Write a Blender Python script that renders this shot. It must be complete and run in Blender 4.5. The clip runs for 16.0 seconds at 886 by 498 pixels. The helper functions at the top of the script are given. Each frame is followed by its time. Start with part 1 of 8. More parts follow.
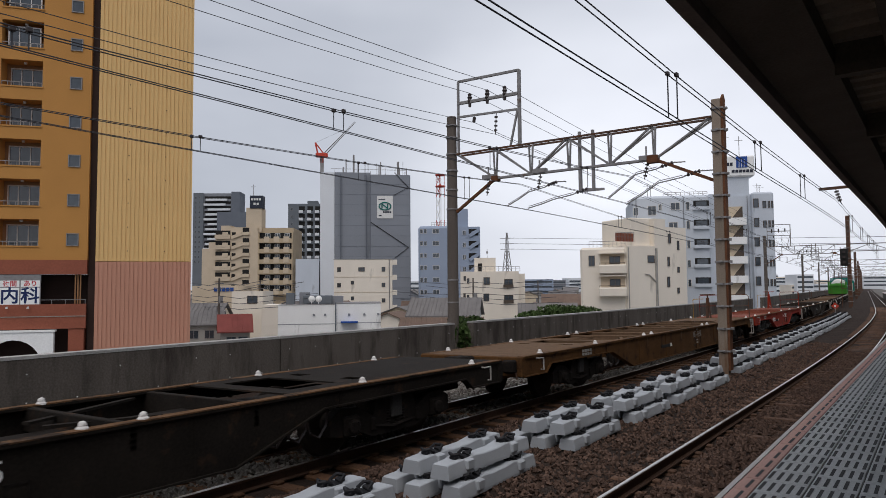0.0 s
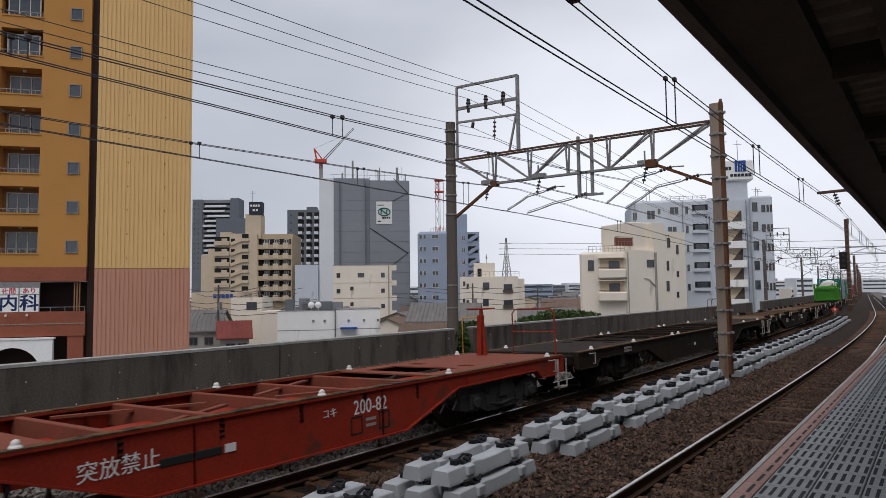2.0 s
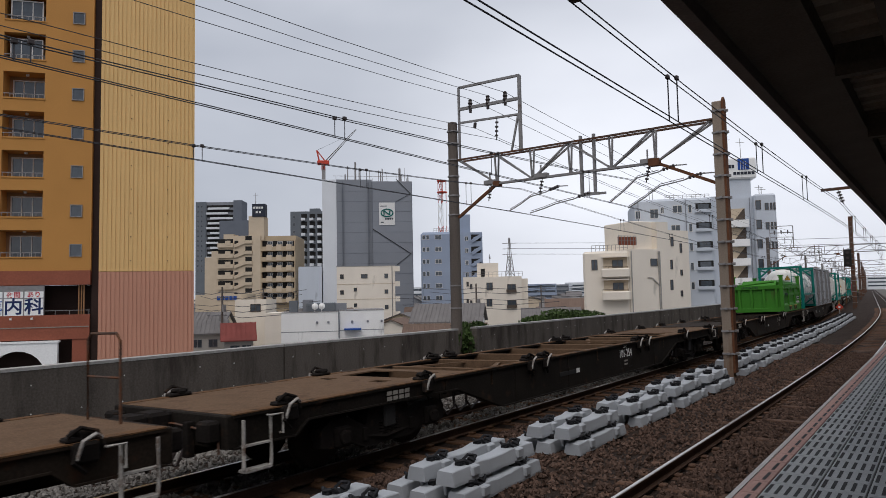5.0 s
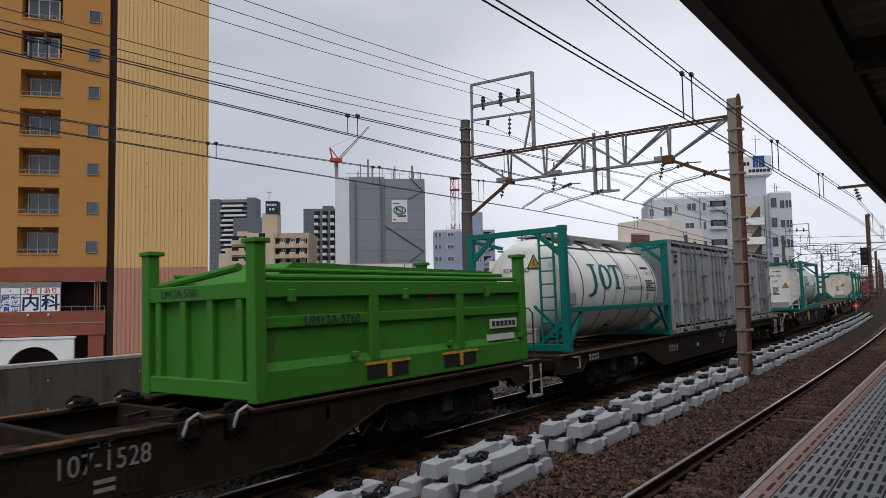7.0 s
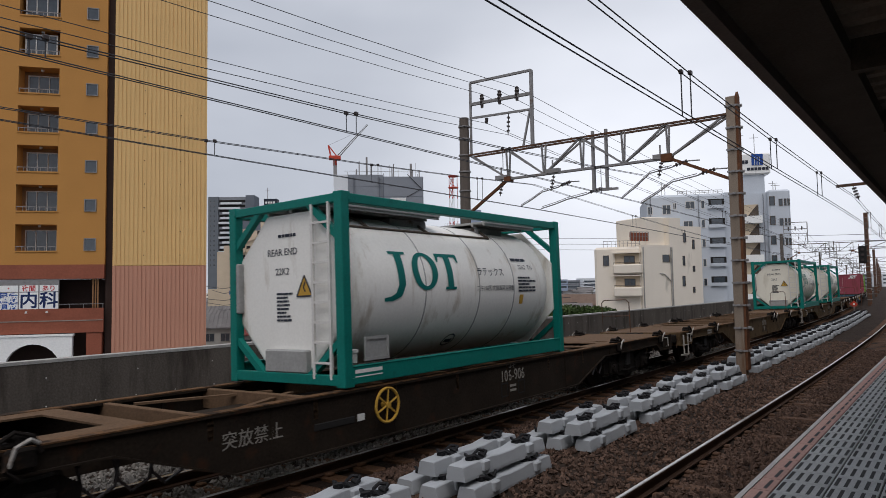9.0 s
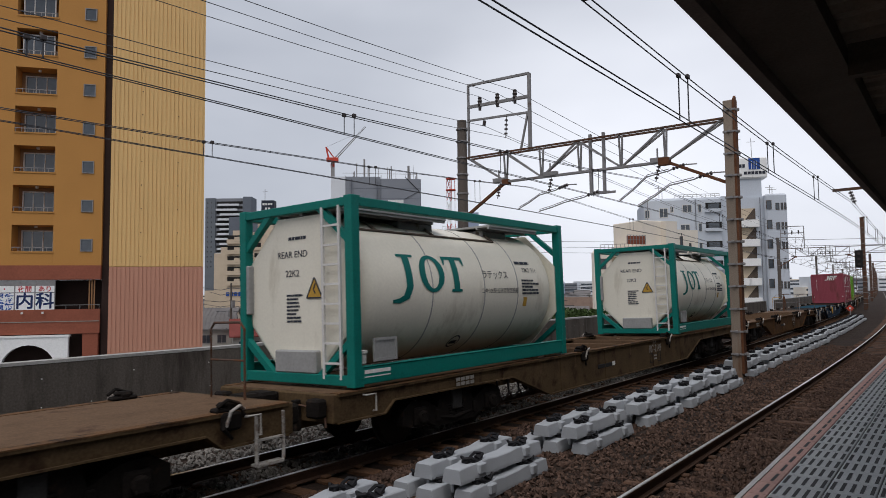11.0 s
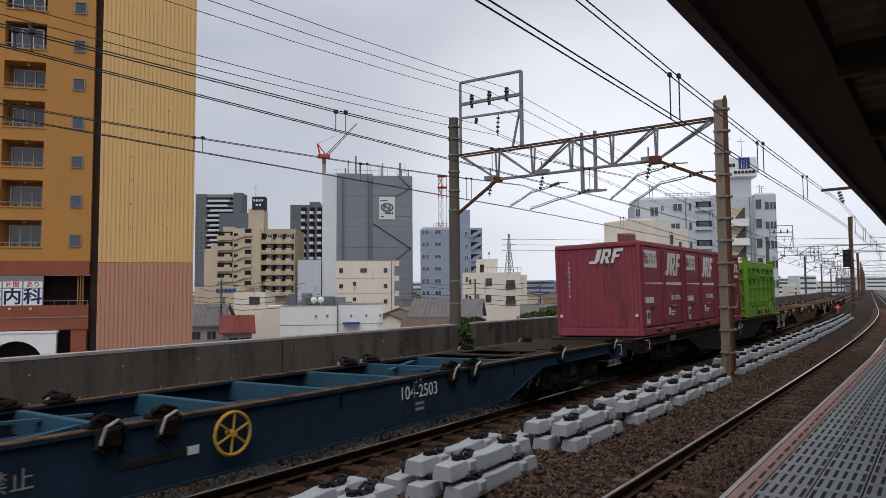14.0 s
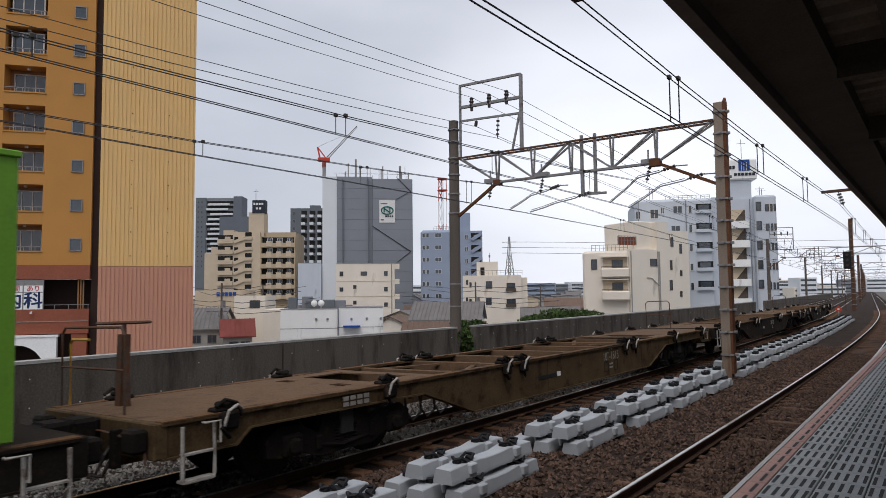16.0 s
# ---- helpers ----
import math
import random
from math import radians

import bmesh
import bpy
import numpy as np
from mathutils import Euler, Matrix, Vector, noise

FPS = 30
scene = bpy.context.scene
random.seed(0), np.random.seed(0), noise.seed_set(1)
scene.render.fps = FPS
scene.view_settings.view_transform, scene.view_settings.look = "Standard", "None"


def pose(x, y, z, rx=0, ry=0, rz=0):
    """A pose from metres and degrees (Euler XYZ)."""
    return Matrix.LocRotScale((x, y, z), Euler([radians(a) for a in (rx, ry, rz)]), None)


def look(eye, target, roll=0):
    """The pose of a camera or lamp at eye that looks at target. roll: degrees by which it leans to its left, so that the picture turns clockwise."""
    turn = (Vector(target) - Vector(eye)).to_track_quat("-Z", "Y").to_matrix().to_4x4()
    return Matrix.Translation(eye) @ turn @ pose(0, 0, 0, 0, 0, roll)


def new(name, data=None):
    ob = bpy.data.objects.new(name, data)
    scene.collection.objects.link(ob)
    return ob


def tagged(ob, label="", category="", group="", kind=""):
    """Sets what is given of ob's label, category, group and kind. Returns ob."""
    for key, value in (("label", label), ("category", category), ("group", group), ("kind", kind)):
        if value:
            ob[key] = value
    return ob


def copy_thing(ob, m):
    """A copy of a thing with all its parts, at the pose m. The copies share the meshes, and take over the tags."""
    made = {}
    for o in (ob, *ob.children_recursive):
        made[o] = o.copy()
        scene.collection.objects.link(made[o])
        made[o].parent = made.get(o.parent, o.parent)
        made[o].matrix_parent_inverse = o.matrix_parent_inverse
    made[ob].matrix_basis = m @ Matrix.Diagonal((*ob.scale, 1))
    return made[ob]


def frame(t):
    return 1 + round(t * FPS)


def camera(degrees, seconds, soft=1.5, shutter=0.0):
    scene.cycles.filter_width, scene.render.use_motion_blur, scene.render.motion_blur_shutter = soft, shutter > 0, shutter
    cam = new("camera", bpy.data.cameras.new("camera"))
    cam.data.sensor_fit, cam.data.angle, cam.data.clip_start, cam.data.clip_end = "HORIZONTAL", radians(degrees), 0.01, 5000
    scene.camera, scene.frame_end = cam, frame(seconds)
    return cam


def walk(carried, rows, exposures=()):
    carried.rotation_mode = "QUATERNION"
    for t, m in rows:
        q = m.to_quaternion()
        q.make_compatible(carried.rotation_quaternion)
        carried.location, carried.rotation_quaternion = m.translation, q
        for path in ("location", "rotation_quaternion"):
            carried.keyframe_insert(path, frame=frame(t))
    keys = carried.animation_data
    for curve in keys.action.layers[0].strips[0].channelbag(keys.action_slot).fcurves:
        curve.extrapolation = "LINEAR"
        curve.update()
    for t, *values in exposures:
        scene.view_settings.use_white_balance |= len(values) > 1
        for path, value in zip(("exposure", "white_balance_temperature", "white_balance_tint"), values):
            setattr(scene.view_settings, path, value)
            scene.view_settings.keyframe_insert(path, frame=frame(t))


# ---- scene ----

# ---- camera ----
cam = camera(66.0, 16.0, soft=0.75, shutter=0.04)
EYE = (0.0, 0.0, 2.30)
TURNS = [
    (0, 36.22, 3.36, .44), (.5, 36.34, 3.23, .6), (1, 36.2, 3.51, .91), (1.5, 36.2, 3.53, .7), (2, 36.18, 3.81, .72),
    (2.5, 36.05, 4.06, .83), (3, 36.11, 4.03, 1.18), (3.5, 35.95, 3.96, 1.04), (4, 36.17, 3.93, 1.07), (4.5, 36.33, 3.87, 1.09),
    (7, 37.51, 3.66, .96), (7.5, 37.55, 3.32, .52), (8, 37.7, 3.31, .75), (8.5, 37.54, 3.32, .77), (9, 37.39, 3.48, .91),
    (11.5, 37.11, 3.69, .66), (12, 37.07, 3.74, .76), (12.5, 36.7, 3.64, .51), (13, 36.67, 3.47, .52), (13.5, 36.39, 3.26, .27),
    (14, 36.39, 3.45, .42), (14.5, 36.19, 3.69, .44), (15, 36.26, 3.89, .39), (15.5, 36.36, 3.78, .45), (16, 36.42, 3.7, .58)]
walk(cam, [(t, pose(*EYE, 90 + p, r, y)) for t, y, p, r in TURNS], exposures=[(0, 0.0, 6500, 14), (13.5, 0.0, 6500, 14), (15, 0.1, 6500, 14), (16, 0.15, 6500, 14)])

# ---- world: an overcast sky, one wide soft sun ----
world = bpy.data.worlds.new("overcast_sky")
scene.world = world
world.use_nodes = True
wn, wl = world.node_tree.nodes, world.node_tree.links
wn.clear()
w_out = wn.new("ShaderNodeOutputWorld")
w_bg = wn.new("ShaderNodeBackground")
w_sky = wn.new("ShaderNodeTexSky")
w_sky.sky_type = "NISHITA"
w_sky.sun_disc = False
w_sky.sun_elevation, w_sky.sun_rotation = radians(62), radians(155)
w_sky.air_density, w_sky.dust_density = 1.0, 3.0
w_co = wn.new("ShaderNodeTexCoord")
w_map = wn.new("ShaderNodeMapping")
w_map.inputs["Scale"].default_value = (1.0, 1.0, 2.6)
w_map.inputs["Location"].default_value = (0.35, 0.2, 0.1)
w_noise = wn.new("ShaderNodeTexNoise")
w_noise.inputs["Scale"].default_value = 1.5
w_noise.inputs["Detail"].default_value = 4
w_noise.inputs["Roughness"].default_value = 0.45
w_ramp = wn.new("ShaderNodeValToRGB")
w_ramp.color_ramp.elements[0].position, w_ramp.color_ramp.elements[1].position = 0.34, 0.68
w_ramp.color_ramp.elements[0].color = (3.55, 3.95, 4.55, 1)
w_ramp.color_ramp.elements[1].color = (6.1, 6.55, 7.1, 1)
# thinner, brighter cloud low down ahead along the line
w_dot = wn.new("ShaderNodeVectorMath")
w_dot.operation = "DOT_PRODUCT"
w_dot.inputs[1].default_value = Vector((-0.2, 0.97, 0.0)).normalized()
w_glow = wn.new("ShaderNodeMapRange")
w_glow.interpolation_type = "SMOOTHSTEP"
w_glow.inputs["From Min"].default_value, w_glow.inputs["From Max"].default_value = 0.83, 1.0
w_add = wn.new("ShaderNodeMix")
w_add.data_type, w_add.blend_type = "RGBA", "ADD"
w_add.inputs["B"].default_value = (3.3, 3.35, 3.4, 1)
w_mix = wn.new("ShaderNodeMix")
w_mix.data_type = "RGBA"
w_mix.inputs["Factor"].default_value = 0.93
wl.new(w_co.outputs["Generated"], w_map.inputs["Vector"])
wl.new(w_map.outputs["Vector"], w_noise.inputs["Vector"])
wl.new(w_noise.outputs["Fac"], w_ramp.inputs["Fac"])
wl.new(w_sky.outputs["Color"], w_mix.inputs["A"])
wl.new(w_co.outputs["Generated"], w_dot.inputs[0])
wl.new(w_dot.outputs["Value"], w_glow.inputs["Value"])
wl.new(w_glow.outputs["Result"], w_add.inputs["Factor"])
wl.new(w_ramp.outputs["Color"], w_add.inputs["A"])
wl.new(w_add.outputs["Result"], w_mix.inputs["B"])
wl.new(w_mix.outputs["Result"], w_bg.inputs["Color"])
w_bg.inputs["Strength"].default_value = 0.106
wl.new(w_bg.outputs["Background"], w_out.inputs["Surface"])

sun_data = bpy.data.lights.new("sun", "SUN")
sun_data.energy, sun_data.angle, sun_data.color = 1.55, radians(50), (1.0, 0.97, 0.93)
sun = new("sun", sun_data)
sun.matrix_world = look((11, -24, 50), (0, 0, 0))


# ---- materials ----
def material(name, color, rough=0.7, vary=0.15, scale=3.0, fine=40.0, bump=0.15, metal=0.0, stain=None, stain_at=0.6, stain_scale=1.2, streak=1.0, island=0.0, spec=0.22):
    """A surface with two scales of tone, an optional stain colour and fine relief."""
    m = bpy.data.materials.new(name)
    m.use_nodes = True
    n, l = m.node_tree.nodes, m.node_tree.links
    b = n["Principled BSDF"]
    b.inputs["Roughness"].default_value, b.inputs["Metallic"].default_value = rough, metal
    b.inputs["Specular IOR Level"].default_value = spec
    co = n.new("ShaderNodeTexCoord")
    mp = n.new("ShaderNodeMapping")
    mp.inputs["Scale"].default_value = (1, 1, 1 / streak)
    l.new(co.outputs["Object"], mp.inputs["Vector"])
    big, small = n.new("ShaderNodeTexNoise"), n.new("ShaderNodeTexNoise")
    big.inputs["Scale"].default_value, big.inputs["Detail"].default_value = scale, 5
    small.inputs["Scale"].default_value, small.inputs["Detail"].default_value = fine, 3
    l.new(mp.outputs["Vector"], big.inputs["Vector"])
    l.new(co.outputs["Object"], small.inputs["Vector"])
    add = n.new("ShaderNodeMath")
    add.operation = "ADD"
    l.new(big.outputs["Fac"], add.inputs[0])
    l.new(small.outputs["Fac"], add.inputs[1])
    rng = n.new("ShaderNodeMapRange")
    rng.inputs["From Min"].default_value, rng.inputs["From Max"].default_value = 0.65, 1.35
    rng.inputs["To Min"].default_value, rng.inputs["To Max"].default_value = 1 - vary, 1 + vary
    l.new(add.outputs["Value"], rng.inputs["Value"])
    tone = rng.outputs["Result"]
    if island:
        info = n.new("ShaderNodeObjectInfo")
        geo = n.new("ShaderNodeNewGeometry")
        both = n.new("ShaderNodeMath")
        both.operation = "ADD"
        l.new(info.outputs["Random"], both.inputs[0])
        l.new(geo.outputs["Random Per Island"], both.inputs[1])
        r2 = n.new("ShaderNodeMapRange")
        r2.inputs["From Max"].default_value = 2.0
        r2.inputs["To Min"].default_value, r2.inputs["To Max"].default_value = 1 - island, 1 + island
        l.new(both.outputs["Value"], r2.inputs["Value"])
        mul = n.new("ShaderNodeMath")
        mul.operation = "MULTIPLY"
        l.new(tone, mul.inputs[0])
        l.new(r2.outputs["Result"], mul.inputs[1])
        tone = mul.outputs["Value"]
    scl = n.new("ShaderNodeVectorMath")
    scl.operation = "SCALE"
    scl.inputs[0].default_value = color[:3]
    l.new(tone, scl.inputs["Scale"])
    out = scl.outputs["Vector"]
    if stain:
        st = n.new("ShaderNodeTexNoise")
        st.inputs["Scale"].default_value, st.inputs["Detail"].default_value, st.inputs["Roughness"].default_value = stain_scale, 8, 0.65
        l.new(mp.outputs["Vector"], st.inputs["Vector"])
        rp = n.new("ShaderNodeMapRange")
        rp.inputs["From Min"].default_value, rp.inputs["From Max"].default_value = stain_at, stain_at + 0.14
        l.new(st.outputs["Fac"], rp.inputs["Value"])
        mx = n.new("ShaderNodeMix")
        mx.data_type = "RGBA"
        mx.inputs["B"].default_value = (*stain[:3], 1)
        l.new(rp.outputs["Result"], mx.inputs["Factor"])
        l.new(out, mx.inputs["A"])
        out = mx.outputs["Result"]
    l.new(out, b.inputs["Base Color"])
    if bump:
        bp = n.new("ShaderNodeBump")
        bp.inputs["Strength"].default_value, bp.inputs["Distance"].default_value = bump, 0.02
        l.new(small.outputs["Fac"], bp.inputs["Height"])
        l.new(bp.outputs["Normal"], b.inputs["Normal"])
    return m


RUST = (0.11, 0.045, 0.02)
M = {}
M["ballast"] = material("ballast", (0.03, 0.02, 0.015), 0.95, 0.5, 1.2, 30, 1.0, spec=0.15)
M["stone"] = material("stone", (0.092, 0.057, 0.042), 0.92, 0.25, 6, 60, 0.3, island=0.85, spec=0.2)
M["pale_stone"] = material("pale_stone", (0.21, 0.195, 0.175), 0.92, 0.2, 6, 60, 0.3, island=0.6, spec=0.2)
M["rail_side"] = material("rail_side", (0.06, 0.032, 0.02), 0.85, 0.3, 4, 60, 0.2)
M["rail_head"] = material("rail_head", (0.55, 0.53, 0.5), 0.28, 0.15, 3, 40, 0.05, metal=0.9)
M["wood_sleeper"] = material("wood_sleeper", (0.11, 0.062, 0.04), 0.9, 0.35, 5, 50, 0.4, island=0.3)
M["rust_sleeper"] = material("rust_sleeper", (0.10, 0.052, 0.028), 0.9, 0.35, 5, 50, 0.4, island=0.35)
M["new_concrete"] = material("new_concrete", (0.37, 0.39, 0.41), 0.75, 0.1, 3, 90, 0.12, island=0.08, stain=(0.33, 0.33, 0.32), stain_at=0.62)
M["clip_steel"] = material("clip_steel", (0.018, 0.018, 0.02), 0.55, 0.3, 8, 60, 0.2, metal=0.3)
M["wall_concrete"] = material("wall_concrete", (0.105, 0.09, 0.076), 0.9, 0.35, 1.2, 25, 0.35, stain=(0.05, 0.04, 0.033), stain_at=0.50, stain_scale=1.6, streak=5, island=0.1)
M["wall_cap"] = material("wall_cap", (0.34, 0.33, 0.31), 0.9, 0.2, 2, 30, 0.3, stain=(0.2, 0.19, 0.18))
M["pole_concrete"] = material("pole_concrete", (0.25, 0.20, 0.155), 0.9, 0.25, 2, 40, 0.2, stain=(0.15, 0.085, 0.05), stain_at=0.5, streak=6)
M["dark_pole"] = material("dark_pole", (0.12, 0.10, 0.085), 0.9, 0.25, 2, 40, 0.2, streak=6)
M["rusty_steel"] = material("rusty_steel", (0.085, 0.055, 0.042), 0.85, 0.35, 5, 50, 0.25, stain=RUST, stain_at=0.45, stain_scale=4)
M["rust"] = material("rust", (0.12, 0.05, 0.024), 0.9, 0.35, 5, 50, 0.3)
M["grey_steel"] = material("grey_steel", (0.26, 0.25, 0.245), 0.6, 0.2, 5, 50, 0.1, metal=0.35, stain=(0.13, 0.085, 0.06), stain_at=0.58, stain_scale=4)
M["wire"] = material("wire", (0.045, 0.045, 0.05), 0.6, 0.1, 5, 50, 0)
M["insulator"] = material("insulator", (0.05, 0.04, 0.038), 0.25, 0.1, 5, 50, 0)
M["white_porcelain"] = material("white_porcelain", (0.7, 0.7, 0.68), 0.25, 0.05, 5, 50, 0)
M["platform"] = material("platform", (0.53, 0.54, 0.535), 0.8, 0.2, 1.6, 80, 0.2, stain=(0.3, 0.3, 0.29), stain_at=0.56, island=0.16)
M["groove"] = material("groove", (0.07, 0.07, 0.07), 0.9, 0.2, 3, 60, 0.2)
M["pink_edge"] = material("pink_edge", (0.54, 0.33, 0.28), 0.85, 0.2, 3, 60, 0.25, island=0.12, stain=(0.25, 0.15, 0.13), stain_at=0.58)
M["white_edge"] = material("white_edge", (0.62, 0.6, 0.57), 0.85, 0.15, 3, 60, 0.2)
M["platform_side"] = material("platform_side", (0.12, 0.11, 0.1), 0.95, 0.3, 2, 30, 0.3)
M["canopy_dark"] = material("canopy_dark", (0.10, 0.075, 0.055), 0.8, 0.25, 2, 40, 0.15)
M["canopy_sheet"] = material("canopy_sheet", (0.27, 0.205, 0.15), 0.8, 0.2, 2, 40, 0.1)
M["canopy_edge"] = material("canopy_edge", (0.16, 0.12, 0.10), 0.7, 0.2, 2, 40, 0.1)
M["town_ground"] = material("town_ground", (0.12, 0.12, 0.118), 0.9, 0.3, 0.05, 1.5, 0.1)
M["asphalt"] = material("asphalt", (0.055, 0.055, 0.057), 0.9, 0.2, 0.3, 5, 0.1)
M["glass"] = material("glass", (0.05, 0.062, 0.075), 0.08, 0.3, 0.6, 3, 0, spec=0.8)
# near-black for black parts, and for shade inside openings, pockets and slots
M["black_and_shade"] = material("black_and_shade", (0.02, 0.019, 0.018), 0.9, 0.1, 2, 20, 0)
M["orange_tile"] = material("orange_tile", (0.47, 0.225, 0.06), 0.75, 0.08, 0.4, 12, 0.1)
# darker copy of orange_tile: shade of the recesses put into the colour
M["orange_in_shade"] = material("orange_in_shade", (0.30, 0.16, 0.075), 0.8, 0.08, 0.4, 12, 0.1)
M["brown_belt"] = material("brown_belt", (0.27, 0.085, 0.05), 0.7, 0.15, 0.6, 9, 0.1)
M["yellow_clad"] = material("yellow_clad", (0.70, 0.455, 0.19), 0.65, 0.06, 0.3, 10, 0.05)
M["pink_clad"] = material("pink_clad", (0.50, 0.25, 0.17), 0.65, 0.06, 0.3, 10, 0.05)
# near-black: joint and anchors, and the shade of the recessed lower storeys
M["joint_and_shade"] = material("joint_and_shade", (0.035, 0.02, 0.016), 0.8, 0.15, 1, 10, 0.1)
M["white_paint"] = material("white_paint", (0.84, 0.84, 0.82), 0.7, 0.08, 0.4, 9, 0.05, stain=(0.42, 0.41, 0.39), stain_at=0.62, stain_scale=0.5, streak=4)
M["cream_paint"] = material("cream_paint", (0.76, 0.69, 0.59), 0.75, 0.08, 0.4, 9, 0.05, stain=(0.40, 0.36, 0.30), stain_at=0.62, stain_scale=0.4, streak=4)
M["pale_blue_paint"] = material("pale_blue_paint", (0.53, 0.57, 0.62), 0.75, 0.08, 0.4, 9, 0.05, stain=(0.31, 0.33, 0.36), stain_at=0.62, stain_scale=0.4, streak=4)
M["tan_wall"] = material("tan_wall", (0.46, 0.36, 0.24), 0.8, 0.1, 0.4, 9, 0.05)
M["tan_light"] = material("tan_light", (0.55, 0.45, 0.33), 0.8, 0.1, 0.4, 9, 0.05)
M["slate_wall"] = material("slate_wall", (0.135, 0.15, 0.175), 0.75, 0.08, 0.3, 8, 0.05)
M["grey_sheet"] = material("grey_sheet", (0.235, 0.25, 0.275), 0.8, 0.07, 0.12, 4, 0.05)
M["pale_sheet"] = material("pale_sheet", (0.68, 0.7, 0.72), 0.8, 0.07, 0.12, 4, 0.05)
M["mid_grey"] = material("mid_grey", (0.22, 0.23, 0.25), 0.8, 0.1, 0.3, 6, 0.05)
M["tower_grey"] = material("tower_grey", (0.14, 0.155, 0.17), 0.8, 0.1, 0.2, 6, 0.05)
M["blue_grey"] = material("blue_grey", (0.28, 0.33, 0.42), 0.8, 0.08, 0.3, 6, 0.05)
M["roof_grey"] = material("roof_grey", (0.17, 0.16, 0.155), 0.85, 0.2, 0.8, 10, 0.2, island=0.3)
M["roof_brown"] = material("roof_brown", (0.16, 0.11, 0.085), 0.85, 0.2, 0.8, 10, 0.2, island=0.3)
M["roof_red"] = material("roof_red", (0.22, 0.06, 0.05), 0.8, 0.2, 0.8, 10, 0.2)
M["house_wall"] = material("house_wall", (0.42, 0.39, 0.35), 0.85, 0.12, 0.5, 9, 0.05, island=0.4)
M["leaf"] = material("leaf", (0.045, 0.075, 0.02), 0.7, 0.4, 3, 30, 0, island=0.5)
M["bark"] = material("bark", (0.07, 0.05, 0.035), 0.9, 0.3, 4, 30, 0.3)
M["red_paint"] = material("red_paint", (0.5, 0.06, 0.035), 0.6, 0.15, 1, 20, 0.05)
M["blue_paint"] = material("blue_paint", (0.02, 0.075, 0.3), 0.5, 0.1, 1, 20, 0)
M["ink"] = material("ink", (0.03, 0.035, 0.05), 0.7, 0.05, 2, 20, 0)
M["navy_ink"] = material("navy_ink", (0.015, 0.03, 0.10), 0.7, 0.05, 2, 20, 0)
M["red_ink"] = material("red_ink", (0.5, 0.04, 0.05), 0.7, 0.05, 2, 20, 0)
M["teal_ink"] = material("teal_ink", (0.0, 0.13, 0.115), 0.6, 0.05, 2, 20, 0)
M["white_ink"] = material("white_ink", (0.7, 0.69, 0.66), 0.7, 0.12, 4, 40, 0)
M["dim_ink"] = material("dim_ink", (0.26, 0.24, 0.21), 0.8, 0.3, 4, 40, 0)
M["yellow_paint"] = material("yellow_paint", (0.5, 0.29, 0.045), 0.6, 0.15, 2, 30, 0.05, stain=(0.22, 0.12, 0.04), stain_at=0.6, stain_scale=5)
# rolling stock
M["w_black"] = material("w_black", (0.015, 0.012, 0.0095), 0.85, 0.4, 2, 30, 0.2, stain=(0.05, 0.027, 0.015), stain_at=0.58, stain_scale=2.5, spec=0.1)
M["w_brown"] = material("w_brown", (0.085, 0.04, 0.014), 0.85, 0.35, 2, 30, 0.2, stain=(0.035, 0.017, 0.009), stain_at=0.52, stain_scale=2.5, spec=0.1)
M["w_tan"] = material("w_tan", (0.125, 0.077, 0.046), 0.9, 0.3, 2, 30, 0.2, stain=(0.07, 0.04, 0.025), stain_at=0.54, stain_scale=2, spec=0.1)
M["w_red"] = material("w_red", (0.26, 0.022, 0.008), 0.75, 0.25, 2, 30, 0.12, stain=(0.09, 0.03, 0.018), stain_at=0.54, stain_scale=2)
M["w_reddeck"] = material("w_reddeck", (0.19, 0.05, 0.028), 0.85, 0.2, 2, 30, 0.2, stain=(0.13, 0.055, 0.037), stain_at=0.55, stain_scale=2)
M["w_grey"] = material("w_grey", (0.022, 0.016, 0.0115), 0.85, 0.4, 2, 30, 0.2, stain=(0.045, 0.02, 0.0105), stain_at=0.56, stain_scale=2.5, spec=0.1)
M["w_olive"] = material("w_olive", (0.085, 0.055, 0.028), 0.85, 0.35, 2, 30, 0.2, stain=(0.035, 0.019, 0.011), stain_at=0.52, stain_scale=2.5, spec=0.1)
M["w_navy"] = material("w_navy", (0.016, 0.032, 0.055), 0.8, 0.3, 2, 30, 0.15, stain=(0.07, 0.05, 0.04), stain_at=0.62, stain_scale=2.5, spec=0.1)
M["w_blue"] = material("w_blue", (0.03, 0.085, 0.125), 0.8, 0.25, 2, 30, 0.15, stain=(0.12, 0.08, 0.05), stain_at=0.6, stain_scale=2.5, spec=0.1)
M["bogie"] = material("bogie", (0.013, 0.0105, 0.009), 0.9, 0.35, 4, 40, 0.25, stain=(0.045, 0.026, 0.016), stain_at=0.58, stain_scale=4, spec=0.1)
M["bogie_grey"] = material("bogie_grey", (0.04, 0.038, 0.036), 0.8, 0.3, 4, 40, 0.2, spec=0.1)
M["wheel_steel"] = material("wheel_steel", (0.03, 0.024, 0.02), 0.8, 0.3, 4, 40, 0.2, metal=0.3)
M["edge_wear"] = material("edge_wear", (0.13, 0.068, 0.032), 0.85, 0.4, 3, 40, 0.2, stain=(0.03, 0.02, 0.014), stain_at=0.47, stain_scale=3, spec=0.1)
M["step_paint"] = material("step_paint", (0.36, 0.34, 0.31), 0.8, 0.3, 6, 40, 0.1, stain=(0.12, 0.07, 0.045), stain_at=0.52, stain_scale=7)
